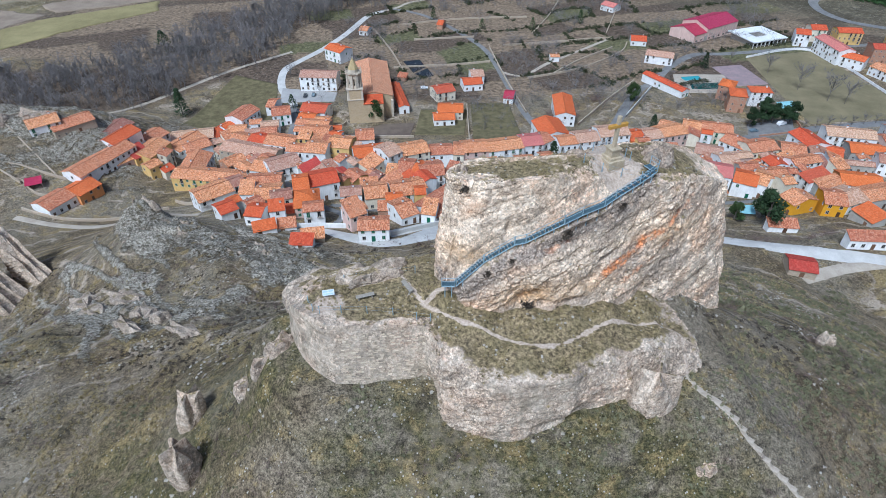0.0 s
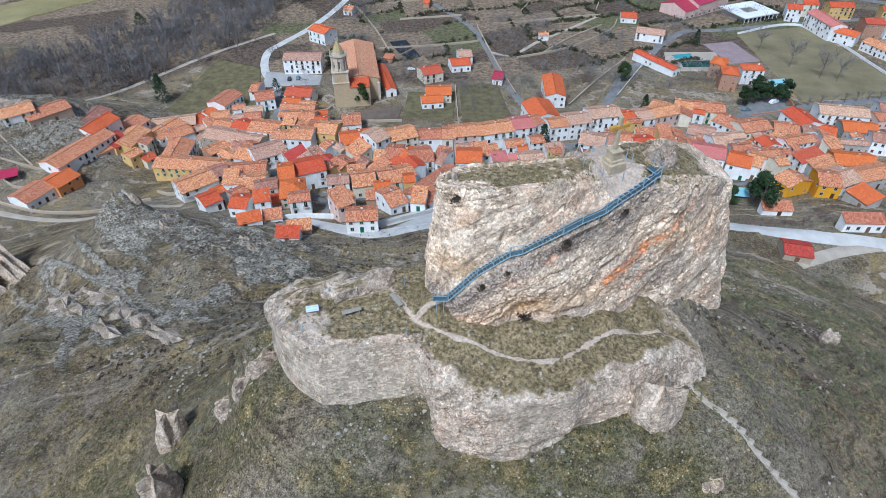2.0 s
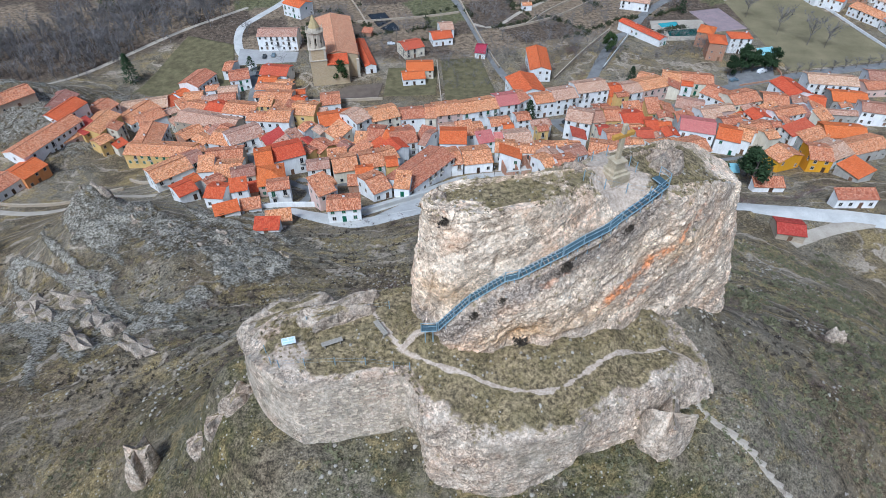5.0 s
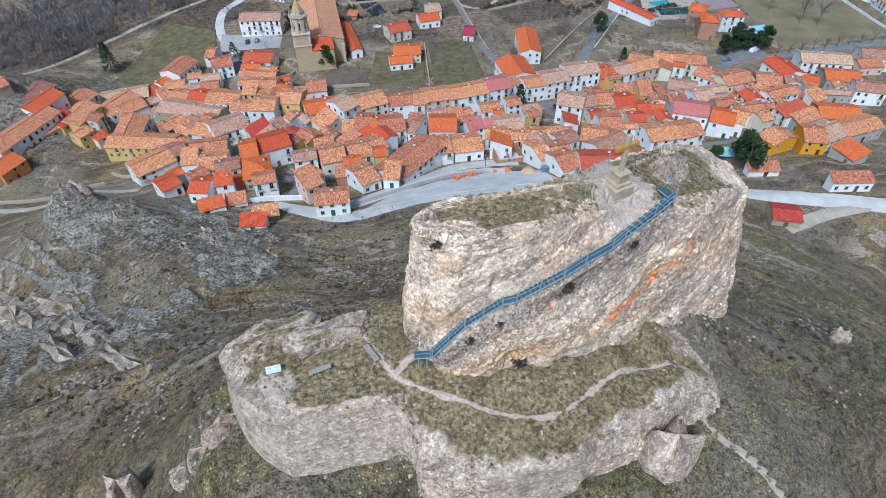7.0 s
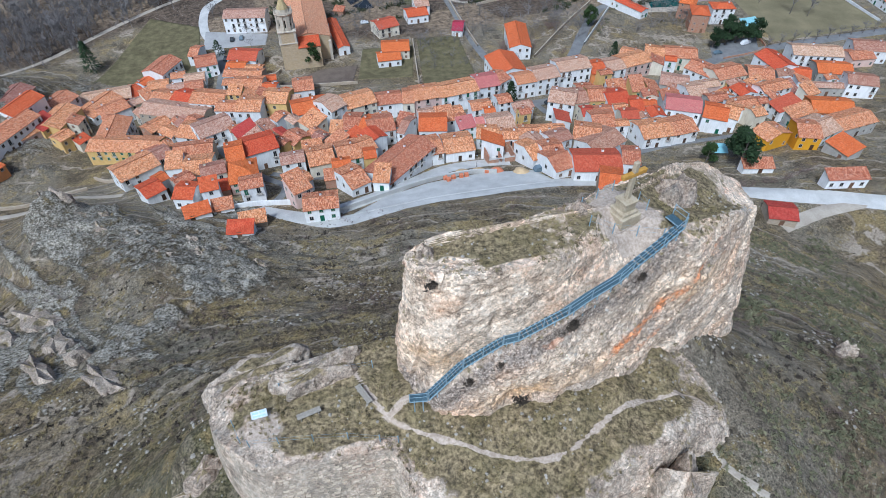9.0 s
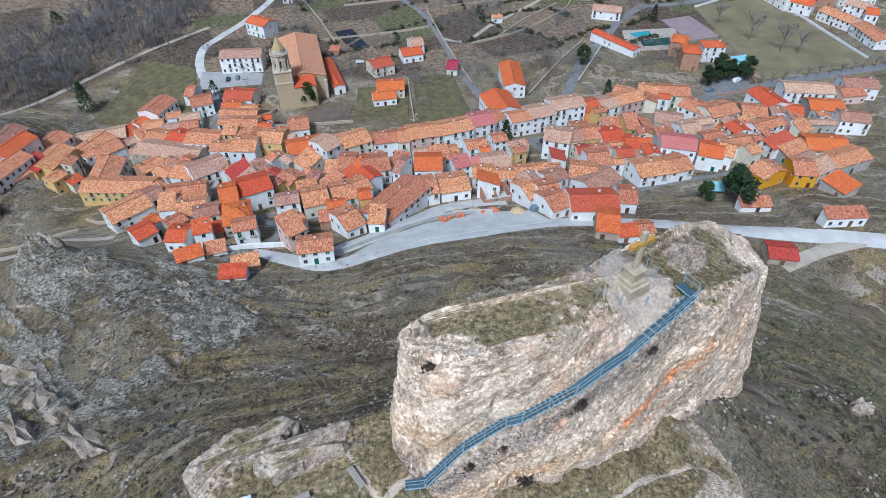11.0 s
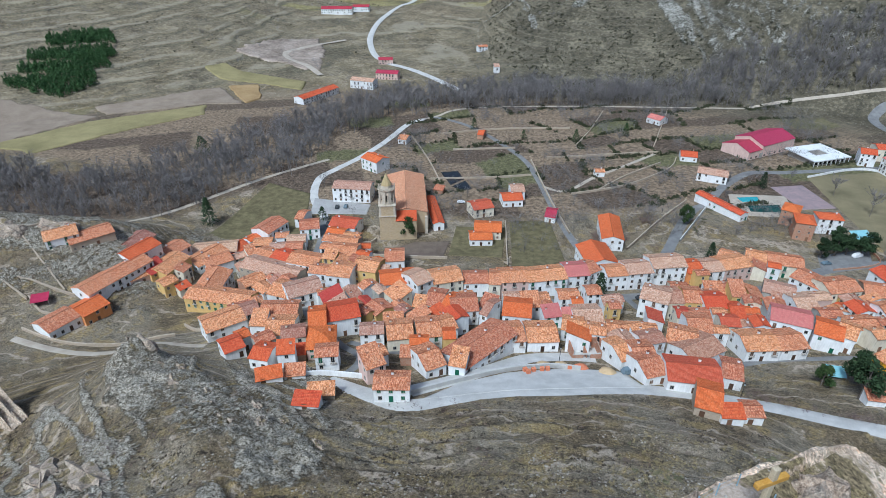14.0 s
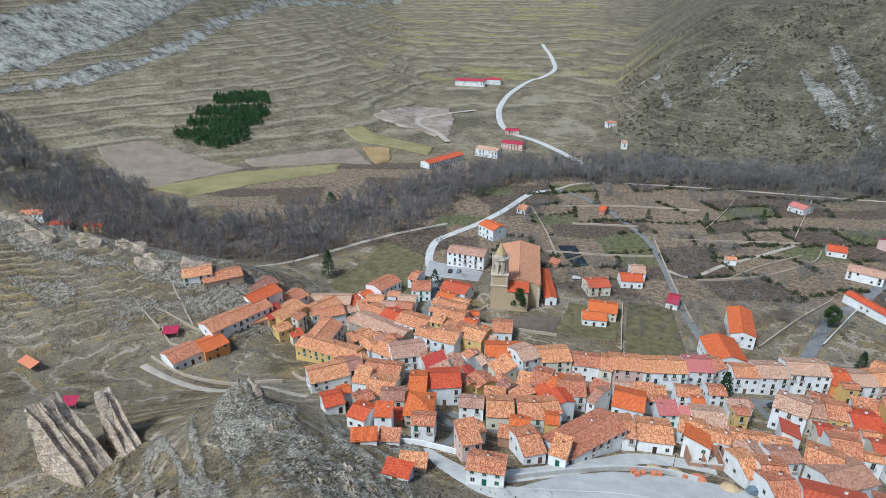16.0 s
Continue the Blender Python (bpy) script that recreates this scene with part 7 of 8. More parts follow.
def hedge_keep(x, y):
    pa, pb = plots(x, y)
    ia, ib = np.floor(pa + 0.5).astype(np.int64), np.floor(pb + 0.5).astype(np.int64)
    on_a, on_b = np.abs(pa - ia) * 33 < 1.4, np.abs(pb - ib) * 21 < 1.4
    some = (on_a & (lattice(ia, np.floor(pb).astype(np.int64), ia) < 0.5)) | (on_b & (lattice(np.floor(pa).astype(np.int64), ib, ib + 3) < 0.6))
    return some * (np.hypot(x - 212, y - 322) > 62) * (from_river(x, y) > 20) * 1.0


p = spots(2600, (-60, 240, 318, 515), hedge_keep, 14)
p = np.concatenate([p, spots(900, (-60, 240, 318, 515), hedge_keep, 114)])
scatter("garden_hedges", CLUMP, p, rr.uniform(1.8, 3.8, len(p)), M["hedge"], "dull green hedges between garden plots", "hedge")
p = spots(70, (70, 110, 283, 345), lambda x, y: 0 * x + 1.0, 15)
scatter("thicket", SHRUB, p, rr.uniform(3, 6, len(p)), M["twigs"], "thicket of bare bushes beside the road", "brush")
p = spots(170, (52, 84, 244, 300), lambda x, y: step(-0.2, 0.2, fbm(x / 9, y / 9, 24.0, 2)) * (np.abs(x - 64 - 0.55 * (y - 229)) > 5), 116)
scatter("thicket", SHRUB, p, rr.uniform(2, 4.6, len(p)), M["twigs_red"], "thicket of bare purplish bushes behind the main street", "brush")
p = spots(60, (14, 40, 262, 300), lambda x, y: 0 * x + 1.0, 16)
scatter("thicket", SHRUB, p, rr.uniform(1.5, 3.6, len(p)), M["twigs"], "bare brambles in the overgrown garden", "brush")
hill_keep = lambda x, y: step(0.0, 0.35, fbm(x / 8, y / 8, 31.0, 3)) * step(6, 10, np.abs(y - 44) + 0.4 * np.maximum(0, -x - 18) + np.maximum(0, x - 34))
p = spots(3000, (30, 110, 30, 122), lambda x, y: step(-0.1, 0.3, fbm(x / 9, y / 9, 31.0, 3)) * step(38, 44, x + 0.25 * (y - 40)), 17)
scatter("scrub", CLUMP, p, rr.uniform(0.35, 1.3, len(p)), M["leaves"], "low grey-green thyme and juniper scrub on scree", "scrub")
p = spots(1500, (-130, 60, 28, 140), hill_keep, 18)
scatter("scrub", SHRUB, p, rr.uniform(0.5, 1.5, len(p)), M["twigs_red"], "bare purplish thorn bushes on the hillside", "scrub")
def ledge_keep(x, y):
    """Heath grows in lines along the worn ledges of the slope."""
    w = (plain_ground(x, y) + 3.0 * fbm(x / 18, y / 18, 3.0, 3)) / 1.7 % 1.0
    return (0.12 + 0.88 * step(0.3, 0.1, np.abs(w - 0.5))) * step(-0.25, 0.25, fbm(x / 11, y / 11, 33.0, 3)) * step(0.8, 0.4, rock_cover(x, y))


HEATH = [leaf_template(60 + k, 16, 0.6) for k in range(5)]
p = spots(6500, (-150, 70, 52, 136), ledge_keep, 118)
scatter("heath", HEATH, p, rr.uniform(0.3, 1.0, len(p)) ** 1.3, M["heath"], "low dark heath in rows along the hillside ledges", "scrub")
p = spots(1800, (-50, 75, 20, 52), lambda x, y: step(-0.05, 0.3, fbm(x / 7, y / 7, 35.0, 3)), 119)
scatter("heath", HEATH, p, rr.uniform(0.3, 0.9, len(p)), M["leaves"], "low dull green cushions of thyme on the slope", "scrub")
BLADES = [slivers(np.random.RandomState(k).normal(0, 0.12, (14, 3)) * [1, 1, 0], np.random.RandomState(k + 9).normal(0, 0.38, (14, 3)) * [1, 1, 0] + np.array([0, 0, 0.5]), np.full(14, 0.035)) for k in range(5)]
p = spots(12000, (-130, 95, 26, 128), lambda x, y: step(-0.05, 0.3, fbm(x / 6, y / 6, 41.0, 3)), 19, 0.0)
scatter("dry_grass", BLADES, p, rr.uniform(0.4, 1.0, len(p)), M["straw"], "tufts of dry yellow grass on the slopes", "grass")


def stone_template(seed):
    r = np.random.RandomState(seed)
    me = bmesh.new()
    bmesh.ops.create_icosphere(me, subdivisions=1, radius=0.5)
    for v in me.verts:
        v.co *= r.uniform(0.6, 1.15)
        v.co.z *= 0.65
    t = np.array([[tuple(v.co) for v in f.verts] for f in me.faces])
    me.free()
    return t


STONES = [stone_template(k) for k in range(6)]
p = spots(6000, (-130, 90, 26, 126), lambda x, y: step(0.05, 0.4, fbm(x / 7, y / 7, 51.0, 3)), 20, 0.0)
scatter("loose_stones", STONES, p, rr.uniform(0.2, 0.8, len(p)) ** 1.9, M["stones"], "loose limestone rubble scattered over the slopes", "stones")


p = spots(3600, (-900, 700, 480, 1500), lambda x, y: (step(0.3, 0.05, ((plain_ground(x, y) + 9 * fbm(x / 170, y / 170, 3.0, 2)) / 7.0) % 1.0) * 0.9 + 0.1) * step(500, 560, np.hypot(x, y - 30)) * step(-0.05, 0.35, fbm(x / 60, y / 60, 61.0, 4)) * step(30, 45, from_river(x, y)), 21, 0.1)
p = np.concatenate([p, spots(5200, (0, 420, 520, 900), lambda x, y: step(535, 575, np.hypot(x, y - 30)) * step(-0.3, 0.25, fbm(x / 35, y / 35, 63.0, 4)), 121, 0.1)])
scatter("hill_scrub", HEATH, p, rr.uniform(1.1, 3.4, len(p)), M["heath_green"], "dark scrub dotted over the far hills", "scrub")
p = spots(700, (-700, 500, 560, 1200), lambda x, y: step(0.1, 0.4, fbm(x / 50, y / 50, 71.0, 3)), 22, 0.1)
scatter("hill_trees", SHRUB, p, rr.uniform(2.5, 6.0, len(p)), M["twigs"], "bare bushes along the far terraces", "scrub")
p = spots(170, (70, 130, 143, 162), lambda x, y: np.clip(1 - np.abs(y - (145 + (x - 100) ** 2 / 75)) / 2.2, 0, 1), 23)
scatter("hedge", SHRUB, p, rr.uniform(1.4, 2.4, len(p)), M["twigs_red"], "reddish leafless hedge curving above the road", "hedge")
p = spots(60, (102, 118, 262, 345), lambda x, y: np.clip(1 - np.abs(x - (92 + (y - 278) * 0.6) - 3) / 2.0, 0, 1), 24)
scatter("hedge", CLUMP, p, rr.uniform(1.5, 2.5, len(p)), M["leaves"], "dull green hedge beside the road", "hedge")


# ---- single trees
def conifer(x, y, height, width, label, material="needles", seed=1, kind="tree"):
    """Tiers of drooping branches with many small sprays."""
    r = np.random.RandomState(seed)
    ob = thing("conifer", pose(x, y, at_ground(x, y), 0, 0, seed * 40), label, "tree", "evergreen trees")
    bm = bmesh.new()
    add_tube(bm, (0, 0, -0.3), (0, 0, height * 0.96), height * 0.022, 0.02, 8)
    part("trunk", bm, M["bark"], ob)
    n = int(46 * height)
    f = r.uniform(0.0, 1.0, n) ** 0.8
    z = height * (0.1 + 0.9 * f)
    tier = 0.75 + 0.25 * np.abs(np.sin(f * 21))
    rad = width / 2 * (1 - f) ** 0.8 * tier * r.uniform(0.35, 1.08, n) + 0.1
    a = r.uniform(0, 2 * math.pi, n)
    c = np.stack([np.cos(a) * rad, np.sin(a) * rad, z - 0.12 * rad], -1)
    out = np.stack([np.cos(a), np.sin(a), -0.25 + 0 * a], -1)
    tris = []
    for k in range(3):
        s = (0.09 + 0.025 * height) * r.uniform(0.7, 1.3, (n, 1))
        tip = c + out * s * 1.7 + r.normal(0, 0.1, (n, 3))
        side = np.stack([-np.sin(a), np.cos(a), r.uniform(-0.5, 0.5, n)], -1) * s * 0.6
        tris.append(np.stack([c - side, c + side, tip], 1))
    part("crown", tri_mesh("crown", np.concatenate(tris), M[material]), None, ob)
    return ob


def round_pine(x, y, height, width, label, seed=1, material="needles"):
    """A pine with a bare trunk, limbs, and clumps of needles."""
    r = np.random.RandomState(seed)
    ob = thing("pine_tree", pose(x, y, at_ground(x, y)), label, "tree", "evergreen trees")
    bm = bmesh.new()
    add_tube(bm, (0, 0, -0.3), (0.1, 0, height * 0.75), height * 0.03, height * 0.012, 8)
    part("trunk", bm, M["bark"], ob)
    lobes = 16
    tris = []
    for k in range(lobes):
        a, f = r.uniform(0, 2 * math.pi), r.uniform(0.28, 0.95)
        q = np.array([math.cos(a), math.sin(a), 0]) * width * 0.36 * math.sin(math.pi * min(f, 0.9)) * r.uniform(0.6, 1.15) + np.array([0, 0, height * f])
        limb = bmesh.new()
        add_tube(limb, (0, 0, height * max(f - 0.18, 0.2)), tuple(q), height * 0.01, 0.02, 5)
        part("limb", limb, M["bark"], ob)
        n = 130
        p = r.normal(size=(n, 3))
        p /= np.linalg.norm(p, axis=1, keepdims=True)
        p = q + p * r.uniform(0.5, 1.0, (n, 1)) * width * 0.19 * np.array([1, 1, 0.75])
        tris.append(p[:, None] + r.normal(size=(n, 3, 3)) * (0.1 + 0.02 * height))
    part("crown", tri_mesh("crown", np.concatenate(tris), M[material]), None, ob)
    return ob


conifer(-136, 286.5, 15, 8.5, "tall dark spruce beside the river meadow", seed=3)
conifer(46.5, 223.5, 10.5, 6.0, "dark fir beside the main street", seed=4)
conifer(-79, 290, 8, 6.5, "bushy cypress at the corner of the church square", seed=5)
conifer(100.6, 262, 9, 5, "dark conifer beside the white terrace of houses", seed=6)
round_pine(100, 299, 10, 8, "round evergreen oak at the road bend", seed=7, material="ivy")
round_pine(-33.4, 271.5, 11, 8, "green pine in front of the church wall", seed=8, material="ivy")
round_pine(104.4, 157.1, 13.5, 10, "large dark pine beside the yellow houses", seed=9)
round_pine(109, 167, 11, 8, "dark pine beside the yellow houses", seed=10)
round_pine(98, 164, 7, 6, "small leafy evergreen in a garden", seed=11, material="ivy")
conifer(155.5, 348, 10, 5.5, "dark cypress beside the sports court", seed=12)
for k, (x, y) in enumerate([(150, 268), (157, 270), (163, 272), (168, 270), (173, 274), (160, 276)]):
    round_pine(x, y, 10 + k % 3, 8, "dark pine beside the parking place", seed=20 + k)
for k, (x, y) in enumerate([(26, 420), (61, 421), (-8, 438), (96, 432)]):
    conifer(x, y, 7 + k, 5.5, "evergreen tree among the garden plots", "ivy", 30 + k)
conifer(-176, 372, 13, 16, "dark evergreen clump in the riverside wood", seed=40)


# a plantation of pines on the far hillside
r = np.random.RandomState(8)
def inside(x, y, poly):
    odd = np.zeros(np.shape(x), bool)
    for (ax, ay), (bx, by) in zip(poly, poly[1:] + poly[:1]):
        odd ^= ((ay > y) != (by > y)) & (x < (bx - ax) * (y - ay) / (by - ay + 1e-9) + ax)
    return odd


px, py = r.uniform(-412, -315, 8000), r.uniform(462, 620, 8000)
grown = inside(px, py, [(-409, 576), (-394, 597), (-371, 617), (-350, 590), (-373, 575), (-397, 560)])
for belt in ([(-401, 540), (-379, 555), (-350, 580), (-336, 563), (-354, 536), (-392, 524)], [(-390, 507), (-364, 527), (-341, 556), (-327, 536), (-346, 506), (-382, 498)], [(-388, 484), (-360, 498), (-334, 522), (-320, 503), (-330, 470), (-374, 471)]):
    grown |= inside(px, py, belt)
px, py = px[grown][:1700], py[grown][:1700]
cone = []
for k in range(44):
    f, a = r.uniform() ** 0.8, r.uniform(0, 2 * math.pi)
    q = np.array([math.cos(a) * 0.3 * (1 - f), math.sin(a) * 0.24 * (1 - f), 0.1 + 0.9 * f])
    cone.append(q + r.normal(size=(3, 3)) * 0.085)
scatter("pine_plantation", [np.array(cone)], np.stack([px, py, ground_z(px, py) - 0.3], -1), r.uniform(3.5, 6.5, len(px)), M["pines"], "dense dark green pine plantation on terraces", "woodland")
px, py = r.uniform(312, 400, 5000), r.uniform(455, 535, 5000)
grown = inside(px, py, [(315, 494), (328, 500), (345, 499), (370, 501), (400, 500), (392, 462), (352, 464), (339, 471), (331, 484)]) | inside(px, py, [(336, 509), (341, 517), (375, 516), (400, 514), (400, 507), (372, 508), (350, 509)])
px, py = px[grown][:900], py[grown][:900]
scatter("pine_plantation", [np.array(cone)], np.stack([px, py, ground_z(px, py) - 0.3], -1), r.uniform(5, 9, len(px)), M["pines"], "dark green pines on the slope above the side valley", "woodland")

# ---------------------------------------------------------------- on the castle rock
from mathutils.bvhtree import BVHTree

SURFACES = [BVHTree.FromPolygons([v.co for v in o.data.vertices], [q.vertices for q in o.data.polygons]) for o in (bpy.data.objects["castle_rock"], bpy.data.objects["castle_platform"])]


def on_rock(x, y):
    best = at_ground(x, y)
    for tree in SURFACES:
        hit = tree.ray_cast(Vector((x, y, 80)), Vector((0, 0, -1)))
        if hit[0] is not None:
            best = max(best, hit[0].z)
    return best


def rock_spots(count, box4, keep, seed):
    """Places on the level parts of the rock and its platform."""
    r = np.random.RandomState(seed)
    x, y = r.uniform(box4[0], box4[1], count), r.uniform(box4[2], box4[3], count)
    ok = r.uniform(size=count) < keep(x, y)
    out = []
    for px, py in zip(x[ok], y[ok]):
        for tree in SURFACES:
            hit = tree.ray_cast(Vector((px, py, 80)), Vector((0, 0, -1)))
            if hit[0] is not None:
                if abs(hit[1].z) > 0.6:
                    out.append(tuple(hit[0]))
                break
    return np.array(out)


def grown_over(x, y):
    return step(-0.2, 0.25, fbm(x / 2.6, y / 2.6, 31.0, 3)) * (1 - along_path(x, y, FOOTPATH, 0.8)) * step(3.2, 4.6, np.hypot(x - 17.2, y - 52.9))


def worn(x, y):
    return step(0.0, 0.3, fbm(x / 2.6, y / 2.6, 61.0, 3)) * (1 - along_path(x, y, FOOTPATH, 0.6)) * step(1.2, 2.6, np.hypot(x - 17.2, y - 52.9))


M["heath_brown"] = mottled("brown heath tufts", (0.07, 0.058, 0.035), (0.20, 0.165, 0.09), 0.8, 0.95, 0.0, 12)
p = rock_spots(6000, (-16, 33, 35, 59), grown_over, 201)
scatter("dry_grass", BLADES, p, rr.uniform(0.3, 0.7, len(p)), M["straw"], "tufts of dry grass on the terrace and summit", "grass")
p = rock_spots(1500, (-16, 33, 35, 59), grown_over, 202)
scatter("heath", HEATH, p, rr.uniform(0.2, 0.5, len(p)), M["heath_brown"], "dark brown heath tufts on the terrace and summit", "scrub")
p = rock_spots(3200, (-16, 33, 35, 59), worn, 203)
scatter("loose_stones", STONES, p, rr.uniform(0.2, 0.62, len(p)) ** 1.8, M["stones"], "pale rubble along the broken edges of the terrace", "stones")

def crag_bush(x, z, width, material, label):
    """A low bush rooted in a crack of the front."""
    hit = SURFACES[0].ray_cast(Vector((x, 30, z)), Vector((0, 1, 0)))
    if hit[0] is None:
        return
    q = hit[0]
    me = tri_mesh("bush", np.concatenate([leaf_template(300 + k, 60, 0.6) * 0.7 + np.random.RandomState(k).normal(0, 0.16, 3) for k in range(4)]) * width, material)
    ob = new("bush", me)
    ob.location = (q.x, q.y - 0.05, q.z - 0.2 * width)
    tagged(ob, label, "bush", "bushes on the crag")


for x, z, w in ((1.9, 44.4, 0.9), (11.8, 39.9, 1.1), (8.3, 30.9, 1.9), (4.2, 36.2, 0.8), (6.5, 37.6, 0.7), (17.6, 41.3, 0.8)):
    crag_bush(x, z, w, M["heath"], "dark dry bush rooted in the crag")

M["steel"] = mottled("galvanised blue-grey steel", (0.26, 0.38, 0.45), (0.38, 0.50, 0.57), 3.0, 0.45, 0.002, 8, 0.35)
M["grating"] = mottled("dark steel grating", (0.06, 0.11, 0.14), (0.12, 0.19, 0.23), 6.0, 0.6, 0.004, 8, 0.3)
M["cross_stone"] = mottled("ochre lichened stone", (0.36, 0.29, 0.19), (0.55, 0.47, 0.34), 1.6, 0.95, 0.02)
M["lichen"] = mottled("orange lichen on stone", (0.42, 0.21, 0.03), (0.58, 0.35, 0.09), 2.0, 0.95, 0.02)
M["wood"] = mottled("weathered bench wood", (0.26, 0.23, 0.19), (0.40, 0.37, 0.31), 4.0, 0.85, 0.01)
M["panel"] = mottled("pale printed panel", (0.38, 0.44, 0.48), (0.60, 0.64, 0.65), 4.0, 0.4, 0.0)


def staircase():
    ob = thing("staircase", pose(0, 0, 0), "blue-grey galvanised steel staircase climbing the cliff face", "stairs")
    pts = [Vector(p) for p in STAIR] + [Vector((20.6, 52.6, 43.7))]
    half = 0.31
    for a, b in zip(pts[:-1], pts[1:]):
        d = b - a
        flat = Vector((d.x, d.y, 0)).normalized()
        side = Vector((-flat.y, flat.x, 0))
        rise = abs(d.z)
        if rise > 0.5:
            n = max(2, int(round(rise / 0.18)))
            for k in range(n):
                p = a + d * ((k + 0.5) / n)
                deep = d.length / n * 0.42
                m = Matrix((flat.to_4d(), side.to_4d(), Vector((0, 0, 1, 0)), Vector((0, 0, 0, 1)))).transposed()
                m.col[3] = (*p, 1)
                bm = bmesh.new()
                add_box(bm, -deep, deep, -half, half, -0.04, 0.0, m)
                part("tread", bm, M["grating"], ob)
        else:
            bm = bmesh.new()
            vs = []
            for q in (a, b):
                for s in (-half, half):
                    for z in (-0.06, 0):
                        vs.append(bm.verts.new(q + side * s + Vector((0, 0, z))))
            bmesh.ops.convex_hull(bm, input=vs)
            part("landing", bm, M["grating"], ob)
        for s in (-half, half):
            bm = bmesh.new()
            add_tube(bm, a + side * s + Vector((0, 0, -0.1)), b + side * s + Vector((0, 0, -0.1)), 0.06, sides=6)
            part("stringer", bm, M["steel"], ob)
            if s > 0:
                continue
            for h in (0.5, 0.95):
                bm = bmesh.new()
                add_tube(bm, a + side * s + Vector((0, 0, h)), b + side * s + Vector((0, 0, h)), 0.026, sides=6)
                part("handrail", bm, M["steel"], ob)
            m = max(1, int(d.length / 1.6))
            for k in range(m + 1):
                q = a + d * (k / m) + side * s
                bm = bmesh.new()
                add_tube(bm, q - Vector((0, 0, 0.15)), q + Vector((0, 0, 1.0)), 0.042, sides=6)
                part("post", bm, M["steel"], ob)
        for k in range(2):
            q = a + d * (0.25 + 0.5 * k) - side * half * 0.9
            bm = bmesh.new()
            add_tube(bm, q - Vector((0, 0, 1.6)), q, 0.05, sides=6)
            part("support", bm, M["steel"], ob)
    return ob


staircase()


def stone_cross():
    x, y = 16.9, 52.7
    ob = thing("stone_cross", pose(x, y, on_rock(x, y) - 0.15, 0, 0, 24), "ochre stone cross on a stepped pedestal with orange lichen", "cross")
    for name, w, z0, z1 in (("plinth", 1.9, -0.6, 0.45), ("step", 1.5, 0.45, 0.75), ("pedestal", 1.05, 0.75, 1.45), ("cap", 1.25, 1.45, 1.65)):
        bm = box(-w / 2, w / 2, -w / 2, w / 2, z0, z1)
        bmesh.ops.bevel(bm, geom=bm.edges[:], offset=0.04, segments=1, affect="EDGES")
        part(name, bm, M["cross_stone"], ob)
    for name, args, mat in (("shaft", (-0.2, 0.2, -0.17, 0.17, 1.65, 5.0), "cross_stone"), ("arm", (-1.1, 1.1, -0.18, 0.18, 3.75, 4.15), "lichen")):
        bm = box(*args)
        bmesh.ops.bevel(bm, geom=bm.edges[:], offset=0.05, segments=1, affect="EDGES")
        part(name, bm, M[mat], ob)
    return ob


stone_cross()


def fence(points, label, height=1.05):
    """Slim steel posts with two wires, one thing for each run."""
    ob = thing("wire_fence", pose(0, 0, 0), label, "fence")
    tops = []
    for x, y in points:
        z = on_rock(x, y)
        bm = bmesh.new()
        add_tube(bm, (x, y, z - 0.3), (x, y, z + height), 0.045, sides=6)
        part("post", bm, M["steel"], ob)
        tops.append(Vector((x, y, z)))
    for a, b in zip(tops[:-1], tops[1:]):
        for h in (0.5, 0.95):
            bm = bmesh.new()
            add_tube(bm, a + Vector((0, 0, h)), b + Vector((0, 0, h)), 0.008, sides=3)
            part("wire", bm, M["steel"], ob)
    return ob


fence([(20.9, 51.9), (19.8, 51.2), (17.8, 51.4), (15.7, 51.1), (13.7, 50.9)], "steel posts with wires before the cross")
fence([(13.8, 53.4), (15.4, 54.6), (16.9, 55.4)], "steel posts with wires behind the cross")
fence([(18.9, 54.7), (19.0, 53.3)], "steel posts with wires beside the summit")
fence([(-14.0, 45.0), (-13.2, 43.4), (-12.4, 42.9), (-10.2, 42.9), (-7.6, 42.9), (-5.0, 42.9), (-2.6, 42.6), (-1.2, 42.4)], "slim posts with wires along the bastion edge")
fence([(-10.5, 47.6), (-6.5, 48.6), (-3.0, 48.8)], "slim posts with wires along the terrace edge")


def bench(x, y, turn, label):
    ob = thing("bench", pose(x, y, on_rock(x, y), 0, 0, turn), label, "bench", "benches on the terrace")
    for k in range(3):
        part("plank", box(-0.95, 0.95, -0.24 + 0.165 * k, -0.09 + 0.165 * k, 0.42, 0.47), M["wood"], ob)
    for s in (-0.75, 0.65):
        part("leg", box(s, s + 0.1, -0.2, 0.2, -0.1, 0.42), M["wood"], ob)
    return ob


bench(-8.0, 45.0, 20, "weathered plank bench facing the terrace")
bench(-3.7, 46.0, -58, "weathered plank bench beside the footpath")


def info_board(x, y, turn):
    ob = thing("information_board", pose(x, y, on_rock(x, y), 0, 0, turn) @ Matrix.Scale(0.68, 4), "slanted pale information panel on two posts", "sign")
    for s in (-0.6, 0.6):
        bm = bmesh.new()
        add_tube(bm, (s, 0, -0.2), (s, 0, 0.75), 0.05, sides=6)
        part("post", bm, M["steel"], ob)
    m = pose(0, 0, 0.85, 35, 0, 0)
    bm = bmesh.new()
    add_box(bm, -0.9, 0.9, -0.45, 0.45, -0.03, 0.03, m)
    board = part("panel", bm, M["panel"], ob, "pale printed panel")
    for k, (a, b, c, d) in enumerate(((-0.75, -0.1, 0.05, 0.3), (0.05, 0.7, 0.1, 0.3), (-0.75, 0.7, -0.3, -0.1))):
        bm = bmesh.new()
        add_box(bm, a, b, c, d, 0.031, 0.037, m)
        part("print", bm, M["steel"], board)
    return ob


